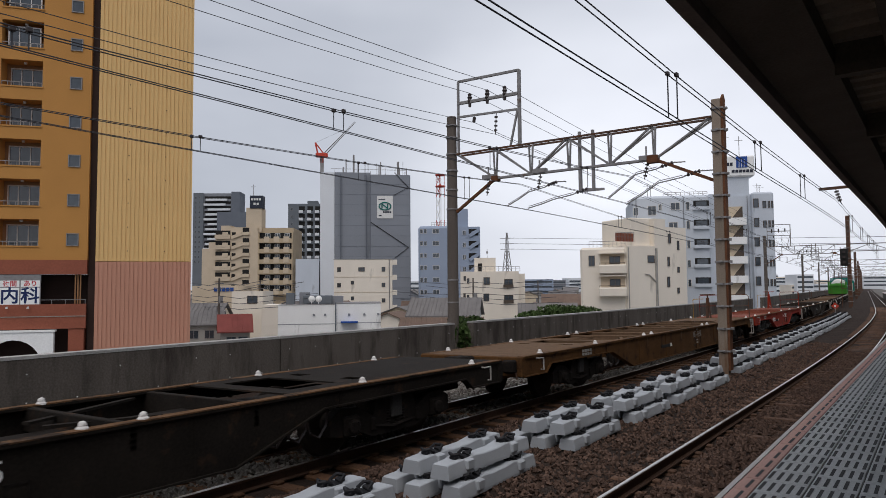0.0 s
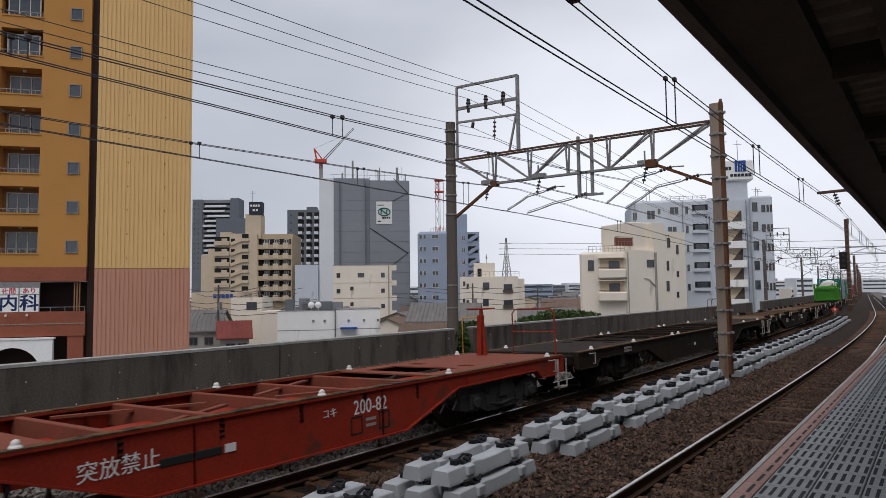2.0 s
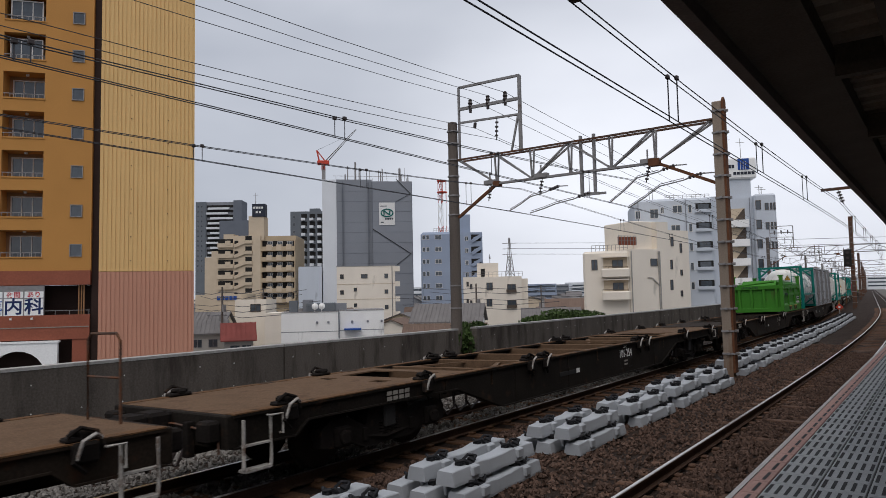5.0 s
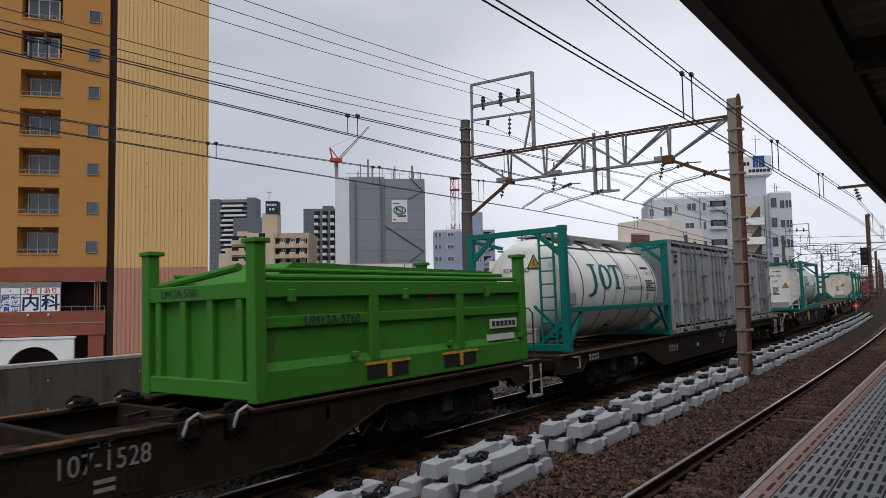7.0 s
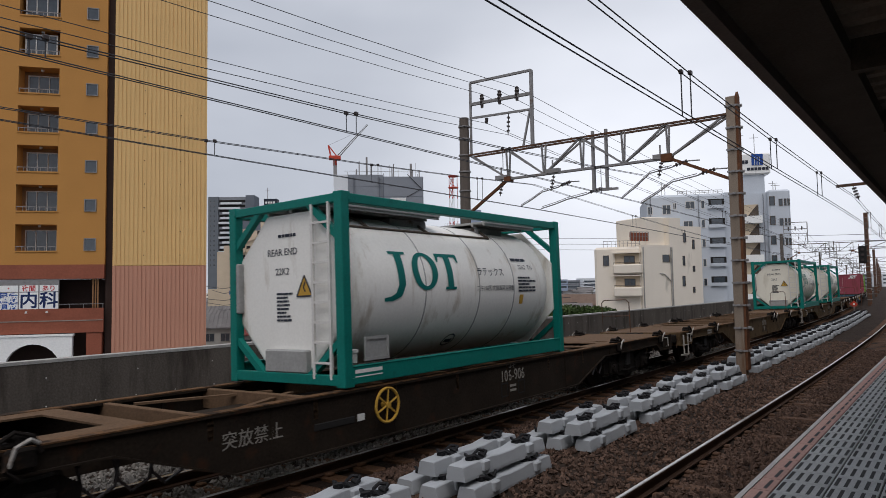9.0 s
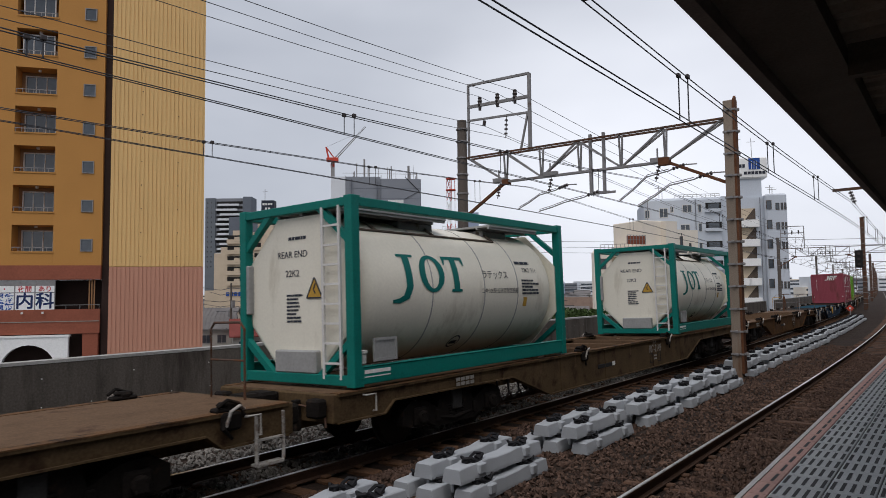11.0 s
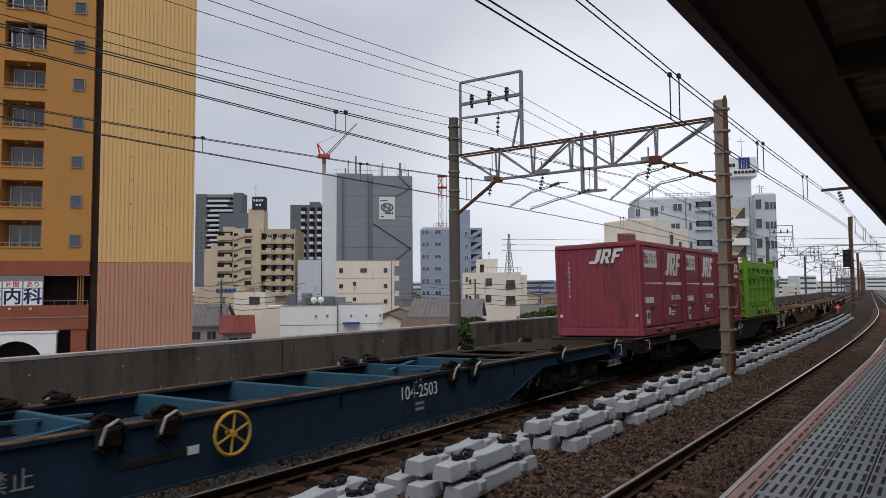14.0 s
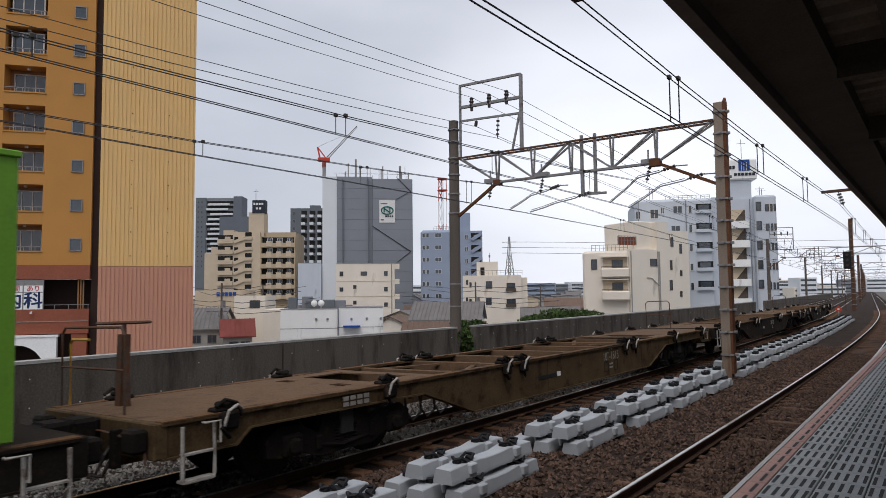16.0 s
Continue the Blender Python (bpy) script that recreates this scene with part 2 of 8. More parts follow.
M["teal_frame"] = material("teal_frame", (0.0, 0.155, 0.125), 0.5, 0.15, 2, 30, 0.06, stain=(0.0, 0.09, 0.075), stain_at=0.6, stain_scale=3)
M["tank_white"] = material("tank_white", (0.78, 0.765, 0.72), 0.34, 0.06, 1.2, 25, 0.03, stain=(0.47, 0.41, 0.33), stain_at=0.57, stain_scale=2.2, streak=5)
M["tank_cream"] = material("tank_cream", (0.74, 0.70, 0.59), 0.36, 0.06, 1.2, 25, 0.03, stain=(0.52, 0.47, 0.37), stain_at=0.58, stain_scale=1.4, streak=3)
M["tank_grey"] = material("tank_grey", (0.30, 0.30, 0.29), 0.6, 0.15, 2, 25, 0.05)
M["dark_band"] = material("dark_band", (0.09, 0.07, 0.055), 0.8, 0.3, 3, 30, 0.1)
M["box_grey"] = material("box_grey", (0.36, 0.375, 0.39), 0.6, 0.12, 1.5, 30, 0.05, stain=(0.19, 0.18, 0.17), stain_at=0.55, stain_scale=2.5, streak=6)
M["box_maroon"] = material("box_maroon", (0.27, 0.058, 0.078), 0.6, 0.2, 1.5, 30, 0.06, stain=(0.16, 0.045, 0.045), stain_at=0.57, stain_scale=1.5, streak=4)
M["box_wine"] = material("box_wine", (0.22, 0.033, 0.052), 0.55, 0.1, 1.5, 30, 0.05, stain=(0.14, 0.028, 0.038), stain_at=0.6, stain_scale=1.5, streak=4)
M["box_green"] = material("box_green", (0.04, 0.19, 0.016), 0.6, 0.12, 1.5, 30, 0.06, stain=(0.075, 0.085, 0.025), stain_at=0.6, stain_scale=2, streak=3)
M["box_lime"] = material("box_lime", (0.135, 0.30, 0.03), 0.6, 0.1, 1.5, 30, 0.06, stain=(0.09, 0.2, 0.04), stain_at=0.6, stain_scale=2, streak=3)


# ---- mesh helpers ----
def bx(bm, x0, x1, y0, y1, z0, z1, bevel=0.0):
    """An upright box between two corners."""
    x0, x1, y0, y1, z0, z1 = min(x0, x1), max(x0, x1), min(y0, y1), max(y0, y1), min(z0, z1), max(z0, z1)
    v = [bm.verts.new((x, y, z)) for z in (z0, z1) for y in (y0, y1) for x in (x0, x1)]
    faces = [bm.faces.new([v[i] for i in q]) for q in ((0, 2, 3, 1), (4, 5, 7, 6), (0, 1, 5, 4), (2, 6, 7, 3), (0, 4, 6, 2), (1, 3, 7, 5))]
    if bevel:
        edges = list({e for f in faces for e in f.edges})
        bmesh.ops.bevel(bm, geom=edges, offset=min(bevel, (x1 - x0) * .45, (y1 - y0) * .45, (z1 - z0) * .45), segments=1, affect="EDGES")
    return bm


def bar(bm, a, b, w, h=None, up=(0, 0, 1)):
    """A rectangular bar from a to b; w across, h in the direction of up."""
    a, b = Vector(a), Vector(b)
    d = (b - a).normalized()
    u = Vector(up)
    s = d.cross(u)
    if s.length < 1e-4:
        s = d.cross(Vector((1, 0, 0)))
    s.normalize()
    u = s.cross(d)
    h = h or w
    vs = [bm.verts.new(p + s * i * w / 2 + u * j * h / 2) for p in (a, b) for i, j in ((-1, -1), (1, -1), (1, 1), (-1, 1))]
    for q in ((3, 2, 1, 0), (4, 5, 6, 7), (0, 1, 5, 4), (1, 2, 6, 5), (2, 3, 7, 6), (3, 0, 4, 7)):
        bm.faces.new([vs[i] for i in q])
    return bm


def tube(bm, pts, r, n=6):
    """A round tube along a line of points."""
    pts = [Vector(p) for p in pts]
    rings = []
    for i, p in enumerate(pts):
        d = (pts[min(i + 1, len(pts) - 1)] - pts[max(i - 1, 0)]).normalized()
        s = d.cross(Vector((0, 0, 1)))
        if s.length < 1e-3:
            s = d.cross(Vector((1, 0, 0)))
        s.normalize()
        u = s.cross(d)
        rings.append([bm.verts.new(p + (s * math.cos(k * 2 * math.pi / n) + u * math.sin(k * 2 * math.pi / n)) * r) for k in range(n)])
    for a, b in zip(rings, rings[1:]):
        for k in range(n):
            bm.faces.new((a[k], a[(k + 1) % n], b[(k + 1) % n], b[k]))
    bm.faces.new(rings[0][::-1])
    bm.faces.new(rings[-1])
    return bm


def lathe(bm, profile, axis="z", at=(0, 0, 0), n=24):
    """A turned body: profile of (along, radius) about an axis."""
    turn = {"z": Matrix(), "x": Matrix.Rotation(math.pi / 2, 4, "Y"), "y": Matrix.Rotation(-math.pi / 2, 4, "X")}[axis]
    m = Matrix.Translation(at) @ turn
    rings = [[bm.verts.new(m @ Vector((r * math.cos(k * 2 * math.pi / n), r * math.sin(k * 2 * math.pi / n), a))) for k in range(n)] for a, r in profile]
    for p, q in zip(rings, rings[1:]):
        for k in range(n):
            bm.faces.new((p[k], p[(k + 1) % n], q[(k + 1) % n], q[k]))
    bm.faces.new(rings[0][::-1])
    bm.faces.new(rings[-1])
    return bm


def prism(bm, outline, x0, x1):
    """An outline of (y, z) drawn out from x0 to x1."""
    a = [bm.verts.new((x0, y, z)) for y, z in outline]
    b = [bm.verts.new((x1, y, z)) for y, z in outline]
    n = len(outline)
    bm.faces.new(a[::-1])
    bm.faces.new(b)
    for i in range(n):
        bm.faces.new((a[i], a[(i + 1) % n], b[(i + 1) % n], b[i]))
    return bm


def pierced(bm, us, vs, holes, place, lift):
    """A one-piece plate over a grid of us and vs with some cells left out; place maps (u, v) to a point, lift gives its thickness."""
    grid = [[bm.verts.new(place(u, v)) for v in vs] for u in us]
    faces = [bm.faces.new((grid[i][j], grid[i + 1][j], grid[i + 1][j + 1], grid[i][j + 1])) for i in range(len(us) - 1) for j in range(len(vs) - 1) if (i, j) not in holes]
    out = bmesh.ops.extrude_face_region(bm, geom=faces, use_keep_orig=True)
    bmesh.ops.translate(bm, vec=lift, verts=[g for g in out["geom"] if isinstance(g, bmesh.types.BMVert)])
    for v in [v for v in bm.verts if not v.link_faces]:
        bm.verts.remove(v)
    return bm


def mesh_of(name, bm, mat, smooth=False):
    bmesh.ops.recalc_face_normals(bm, faces=bm.faces)
    me = bpy.data.meshes.new(name)
    bm.to_mesh(me)
    bm.free()
    me.materials.append(M[mat])
    if smooth:
        for p in me.polygons:
            p.use_smooth = True
    return me


def thing(name, bm, mat, label, category, group="", kind="", at=None, smooth=False):
    ob = new(name, mesh_of(name, bm, mat, smooth))
    if at:
        ob.matrix_basis = at
    return tagged(ob, label, category, group, kind)


def holder(name, label, category, group="", kind="", at=None):
    ob = new(name)
    ob.empty_display_size = 0.3
    if at:
        ob.matrix_basis = at
    return tagged(ob, label, category, group, kind)


def part(name, bm, mat, parent, label="", smooth=False, at=None):
    ob = new(name, mesh_of(name, bm, mat, smooth))
    ob.parent = parent
    if at:
        ob.matrix_basis = at
    if label:
        ob["label"] = label
    return ob


def shared(name, mesh, parent, at):
    ob = new(name, mesh)
    ob.parent = parent
    ob.matrix_basis = at
    return ob


def lettering(name, text, size, mat, parent, at, spacing=1.0, sx=1.0, bold=0.0):
    """Flat painted characters, a mesh in the plane of at."""
    cu = bpy.data.curves.new(name, "FONT")
    cu.body, cu.size, cu.align_x, cu.align_y, cu.space_character = text, size, "CENTER", "CENTER", spacing
    cu.extrude, cu.offset = 0.002, bold * size
    tmp = bpy.data.objects.new(name, cu)
    scene.collection.objects.link(tmp)
    me = bpy.data.meshes.new_from_object(tmp.evaluated_get(bpy.context.evaluated_depsgraph_get()))
    bpy.data.objects.remove(tmp)
    bpy.data.curves.remove(cu)
    if sx != 1.0:
        me.transform(Matrix.Diagonal((sx, 1, 1, 1)))
    me.materials.clear()
    me.materials.append(M[mat])
    ob = new(name, me)
    ob.parent = parent
    ob.matrix_basis = at
    return ob


SIDE = Matrix(((0, 0, 1, 0), (1, 0, 0, 0), (0, 1, 0, 0), (0, 0, 0, 1)))      # text plane facing +x, reading towards +y
FRONT = Matrix(((1, 0, 0, 0), (0, 0, -1, 0), (0, 1, 0, 0), (0, 0, 0, 1)))    # text plane facing -y, reading towards +x

# ---- the line: straight, then a long left-hand bend, then straight ----
BEND, B0, B1 = 900.0, 15.0, 85.0


def line(s, d):
    """Place and heading on the line, s metres on and d metres to the right of the camera's own line."""
    if s < B0:
        x, y, th = 0.0, s, 0.0
    elif s < B1:
        th = (s - B0) / BEND
        x, y = -BEND * (1 - math.cos(th)), B0 + BEND * math.sin(th)
    else:
        th = (B1 - B0) / BEND
        x = -BEND * (1 - math.cos(th)) - (s - B1) * math.sin(th)
        y = B0 + BEND * math.sin(th) + (s - B1) * math.cos(th)
    return x + d * math.cos(th), y + d * math.sin(th), th


def on_line(s, d, z=0.0, turn=0.0, lean=0.0):
    x, y, th = line(s, d)
    return pose(x, y, z, 0, lean, math.degrees(th) + turn)


def along(bm, profile, d, s0, s1, step=4.0, closed=True):
    """A profile of (offset, height) drawn out along the line."""
    n = max(1, int(round((s1 - s0) / step)))
    rings = []
    for i in range(n + 1):
        s = s0 + (s1 - s0) * i / n
        ring = []
        for o, z in profile:
            x, y, _ = line(s, d + o)
            ring.append(bm.verts.new((x, y, z)))
        rings.append(ring)
    k = len(profile)
    for a, b in zip(rings, rings[1:]):
        for i in range(k if closed else k - 1):
            bm.faces.new((a[i], a[(i + 1) % k], b[(i + 1) % k], b[i]))
    if closed:
        bm.faces.new(rings[0][::-1])
        bm.faces.new(rings[-1])
    return bm


TRAIN_X, NEAR_X, FAR_X, WALL_X = -7.6, -2.58, -11.4, -13.9
GROUND_Z = -8.5


# ---- setting ----
def bed_height(x, y):
    return -0.20 + 0.05 * noise.noise((x * 1.1, y * 1.1, 0)) + 0.015 * noise.noise((x * 6, y * 6, 3))


def build_setting():
    bm = bmesh.new()
    bmesh.ops.create_grid(bm, x_segments=40, y_segments=40, size=4000)
    thing("ground", bm, "town_ground", "grey town ground far below the railway viaduct", "ground", kind="structure", at=pose(0, 0, GROUND_Z))
    # viaduct with its ballast bed
    bm = bmesh.new()
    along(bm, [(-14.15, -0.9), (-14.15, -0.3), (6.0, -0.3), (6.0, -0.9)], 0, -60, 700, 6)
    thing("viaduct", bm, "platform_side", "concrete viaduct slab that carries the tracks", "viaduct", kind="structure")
    bm = bmesh.new()
    n = 300
    rows = []
    offs = [-13.75 + 0.3 * i for i in range(43)]
    for i in range(n + 1):
        s = -40 + 160 * i / n
        row = []
        for d in offs:
            x, y, _ = line(s, d)
            row.append(bm.verts.new((x, y, bed_height(x, y))))
        rows.append(row)
    for a, b in zip(rows, rows[1:]):
        for i in range(len(offs) - 1):
            bm.faces.new((a[i], a[i + 1], b[i + 1], b[i]))
    thing("ballast_bed", bm, "ballast", "brown crushed-stone ballast between the tracks", "ballast", kind="structure", smooth=True)
    bm = bmesh.new()
    along(bm, [(-13.75, -0.5), (-13.75, -0.2), (-1.1, -0.2), (-1.1, -0.5)], 0, 120, 700, 6)
    thing("ballast_bed_far", bm, "ballast", "brown crushed-stone ballast of the far line", "ballast", kind="structure")


def stone_mesh(name, mat, count, area, zlo, zhi, size, seed):
    """Loose stones, each a rough lump, scattered over stretches (s0, s1, d0, d1)."""
    rnd = random.Random(seed)
    base = [Vector(v) for v in ((1, 0, 0), (-1, 0, 0), (0, 1, 0), (0, -1, 0), (0, 0, 1), (0, 0, -1))]
    tri = ((0, 2, 4), (2, 1, 4), (1, 3, 4), (3, 0, 4), (2, 0, 5), (1, 2, 5), (3, 1, 5), (0, 3, 5))
    vs, fs = [], []
    for _ in range(count):
        s0, s1, d0, d1 = rnd.choice(area)
        s = s0 + (s1 - s0) * rnd.random() ** 1.5
        x, y, _t = line(s, rnd.uniform(d0, d1))
        r = rnd.uniform(*size)
        m = Matrix.LocRotScale((x, y, bed_height(x, y) + rnd.uniform(zlo, zhi)), Euler((rnd.random() * 6, rnd.random() * 6, rnd.random() * 6)), (r * rnd.uniform(0.7, 1.4), r, r * rnd.uniform(0.5, 0.9)))
        k = len(vs)
        vs += [m @ (b * rnd.uniform(0.75, 1.1)) for b in base]
        fs += [tuple(k + i for i in t) for t in tri]
    me = bpy.data.meshes.new(name)
    me.from_pydata(vs, [], fs)
    me.materials.append(M[mat])
    return me


def build_stones():
    areas = [(3.5, 34, -6.6, -5.6), (3.5, 34, -4.9, -3.2), (3.5, 34, -5.6, -4.8), (4, 30, -2.0, -1.3), (3.5, 30, -3.0, -2.1)]
    tagged(new("ballast_stones", stone_mesh("ballast_stones", "stone", 46000, areas, -0.004, 0.03, (0.026, 0.052), 3)), "loose brown ballast stones between the tracks", "ballast", kind="stuff")
    areas = [(3, 32, -9.9, -8.3), (3, 32, -8.1, -7.1), (3, 32, -11, -9.8)]
    tagged(new("ballast_stones", stone_mesh("ballast_stones", "pale_stone", 18000, areas, -0.004, 0.03, (0.03, 0.055), 5)), "loose grey ballast stones of the goods line", "ballast", kind="stuff")


def build_track(d, mat, label, s_near, lean=0.0, s1=420.0):
    tr = holder("railway_track", label, "track", group="railway tracks", kind="structure")
    for side in (-1, 1):
        o = side * (1.067 / 2 + 0.03)
        dz = o * math.tan(radians(lean))
        bm = bmesh.new()
        along(bm, [(o - .062, -.150 + dz), (o + .062, -.150 + dz), (o + .062, -.135 + dz), (o + .012, -.12 + dz), (o + .012, -.04 + dz), (o + .032, -.03 + dz), (o + .032, -.006 + dz), (o - .032, -.006 + dz), (o - .032, -.03 + dz), (o - .012, -.04 + dz), (o - .012, -.12 + dz), (o - .062, -.135 + dz)], d, -40, s1, 3)
        rail = part("rail", bm, "rail_side", tr, "rusty steel rail")
        bm = bmesh.new()
        along(bm, [(o - .026, -.0055 + dz), (o + .026, -.0055 + dz), (o + .02, 0.001 + dz), (o - .02, 0.001 + dz)], d, -40, s1, 3)
        part("rail_head", bm, "rail_head", rail, "bright worn running surface")
    bm = bmesh.new()
    bx(bm, -1.05, 1.05, -0.11, 0.11, -0.29, -0.155, 0.02)
    for side in (-1, 1):
        for k in (-1, 1):
            bx(bm, side * 0.563 + k * 0.11 - 0.05, side * 0.563 + k * 0.11 + 0.05, -0.06, 0.06, -0.157, -0.115, 0.012)
    me = mesh_of("sleeper", bm, mat)
    s = s_near
    for i in range(150):
        shared("sleeper", me, tr, on_line(s, d, random.uniform(-.035, -.02), random.uniform(-1, 1), lean))
        s += 0.61
    return tr


def build_wall():
    wall = holder("parapet_wall", "weathered dark concrete parapet wall along the viaduct", "wall", kind="structure")
    spans, s = [], -20.05
    while s < 19.0:
        spans.append((s, min(s + 7.9, 19.55)))
        s += 7.95
    s = 20.75
    while s < 69:
        spans.append((s, s + 7.9))
        s += 7.95
    s = 84
    while s < 240:
        spans.append((s, s + 15.9))
        s += 16
    for a, b in spans:
        bm = bmesh.new()
        along(bm, [(-.14, -.6), (.14, -.6), (.14, 1.06), (-.14, 1.06)], WALL_X, a, b, 2.7)
        p = part("wall_panel", bm, "wall_concrete", wall)
        bm = bmesh.new()
        along(bm, [(-.15, 1.062), (.15, 1.062), (.15, 1.12), (-.15, 1.12)], WALL_X, a, b, 2.7)
        part("coping", bm, "wall_cap", p, "pale weathered concrete coping")
    # form-tie plugs that show as pale dots
    bm = bmesh.new()
    rnd = random.Random(8)
    for k in range(70):
        s = -6 + k * 0.9
        if 19.2 < s < 21:
            continue
        for z in (0.25, 0.78):
            if rnd.random() < 0.75:
                x, y, _ = line(s + rnd.uniform(-.05, .05), WALL_X + 0.143)
                bmesh.ops.create_icosphere(bm, subdivisions=1, radius=0.016, matrix=Matrix.Translation((x, y, z)))
    part("plugs", bm, "white_edge", wall, "pale plugs of the shuttering ties")["kind"] = "stuff"


def build_platform():
    plat = holder("platform", "grey slotted platform paving with a pink edge strip", "platform", kind="structure")
    E0 = -1.16
    bm = bmesh.new()
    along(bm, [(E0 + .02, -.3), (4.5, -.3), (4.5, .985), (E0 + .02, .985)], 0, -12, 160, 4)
    part("slab", bm, "platform_side", plat, "dark concrete platform wall")
    # pale nosing and pink edge blocks, one slot each
    bm = bmesh.new()
    along(bm, [(E0 - .035, .9), (E0 - .002, .9), (E0 - .002, .999), (E0 - .035, .999)], 0, -12, 160, 4)
    part("nosing", bm, "white_edge", plat, "pale concrete nosing")

    def slotted(name, mat, x0, x1, xs):
        bm = bmesh.new()
        bx(bm, x0, x1, -.152, .152, .93, .997, .004)
        for x in xs:
            bx(bm, x - .011, x + .011, -.112, .112, .99, .9985)
        me = mesh_of(name, bm, mat)
        me.materials.append(M["groove"])
        for f in me.polygons:
            if f.center.z > .9978:
                f.material_index = 1
        return me
    me = slotted("edge_block", "pink_edge", E0, E0 + .118, (E0 + .072,))
    for k in range(150):
        shared("edge_block", me, plat, on_line(1.5 + k * .31, 0))
    bm = bmesh.new()
    along(bm, [(E0, .9), (E0 + .118, .9), (E0 + .118, .998), (E0, .998)], 0, 47.9, 160, 4)
    part("edge_strip", bm, "pink_edge", plat)
    # paving slabs with five slots each
    me = slotted("paving_slab", "platform", -.136, .136, [-.112 + i * .056 for i in range(5)])
    for k in range(58):
        for i in range(5):
            shared("paving_slab", me, plat, on_line(2.43 + k * .31, E0 + .26 + i * .28))
    # the rest of the paving in one piece, with its slots
    bm = bmesh.new()
    along(bm, [(E0 + .122, .9), (4.5, .9), (4.5, .996), (E0 + .122, .996)], 0, 20.26, 160, 4)
    along(bm, [(E0 + 1.52, .9), (4.5, .9), (4.5, .997), (E0 + 1.52, .997)], 0, -12, 20.25, 4)
    along(bm, [(E0 + .122, .9), (E0 + 1.515, .9), (E0 + 1.515, .996), (E0 + .122, .996)], 0, -12, 2.26, 4)
    part("paving", bm, "platform", plat)
    vs, fs = [], []

    def patch(s, d, us, ws):
        c = len(vs)
        for u, w in ((-us, -ws), (us, -ws), (us, ws), (-us, ws)):
            x, y, _t = line(s + u, d + w)
            vs.append((x, y, .9985))
        fs.append((c, c + 1, c + 2, c + 3))
    for k in range(150):
        s = 2.43 + k * .31
        for i in range(60):
            d = E0 + .148 + i * .056
            if s > 20.2 or d > E0 + 1.53:
                patch(s, d, .112, .011)
        if s > 20.2:
            patch(s + .155, E0 + .122 + 1.7, .004, 1.69)
    me = bpy.data.meshes.new("slots")
    me.from_pydata(vs, [], fs)
    me.materials.append(M["groove"])
    o = new("slots", me)
    o.parent = plat
    o["kind"] = "stuff"


def build_canopy():
    roof = holder("platform_canopy", "dark platform canopy with ribbed steel sheet underside", "canopy", kind="structure")
    X0, Z0 = -1.285, 4.03
    bm = bmesh.new()
    along(bm, [(X0, Z0), (X0 + .10, Z0), (X0 + .10, Z0 + .26), (X0, Z0 + .26)], 0, -10, 75, 3)
    part("fascia", bm, "canopy_edge", roof, "dark brown steel edge beam")
    bm = bmesh.new()
    along(bm, [(X0 + .105, Z0 + .10), (X0 + .62, Z0 + .13), (X0 + .62, Z0 + .30), (X0 + .105, Z0 + .28)], 0, -10, 75, 3)
    part("gutter", bm, "canopy_dark", roof, "dark boxed gutter")
    for i in range(5):
        bm = bmesh.new()
        o = X0 + 1.0 + i * .95
        along(bm, [(o, Z0 + .12), (o + .10, Z0 + .12), (o + .10, Z0 + .31), (o, Z0 + .31)], 0, -10, 75, 3)
        part("purlin", bm, "canopy_dark", roof)
    for k in range(29):
        s = -8 + k * 2.9
        x, y, th = line(s, 0)
        bm = bmesh.new()
        bx(bm, X0 + .63 + x, 5.2, y - .06, y + .06, Z0 + .02, Z0 + .115)
        bx(bm, X0 + .63 + x, 5.2, y - .015, y + .015, Z0 + .115, Z0 + .30)
        part("cross_beam", bm, "canopy_dark", roof)
    # ribbed roof sheet: folds run across the platform
    bm = bmesh.new()
    prev = None
    k = 0
    s = -10.0
    while s < 75:
        z = Z0 + (.31 if k % 2 else .375)
        for ss in (s, s + .13):
            x, y, _ = line(ss, X0)
            a, b = bm.verts.new((x, y, z)), bm.verts.new((x + 7.0, y, z + .25))
            if prev:
                bm.faces.new((prev[0], prev[1], b, a))
            prev = (a, b)
        s += .17
        k += 1
    part("roof_sheet", bm, "canopy_sheet", roof, "ribbed brown steel sheet")
    bm = bmesh.new()
    along(bm, [(X0 - .02, Z0 + .385), (5.5, Z0 + .68), (5.5, Z0 + .72), (X0 - .02, Z0 + .43)], 0, -10, 75, 3)
    part("roof_top", bm, "canopy_dark", roof)
    # gutter bracket that sticks out over the track
    th = holder("canopy_column", "brown steel column that holds the canopy", "column", group="canopy columns", at=on_line(6, 3.0, 0))
    bm = bmesh.new()
    bx(bm, -.1, .1, -.1, .1, 1.0, Z0 + .4, .01)
    part("shaft", bm, "canopy_edge", th)
    bm = bmesh.new()
    bx(bm, -.2, .2, -.2, .2, .996, 1.03, .01)
    part("base_plate", bm, "canopy_dark", th)
    for k in range(1, 6):
        copy_thing(th, on_line(6 + 10 * k, 3.0, 0))
    # added wall, out of view, that blocks light from the platform's far side
    bm = bmesh.new()
    along(bm, [(4.6, 0.9), (4.8, .9), (4.8, Z0 + .7), (4.6, Z0 + .7)], 0, -10, 75, 3)
    thing("unseen_side_wall", bm, "platform_side", "dark unseen wall added behind the platform to block side light", "wall", kind="structure")


# ---- overhead line ----
BAND_MESH = {}


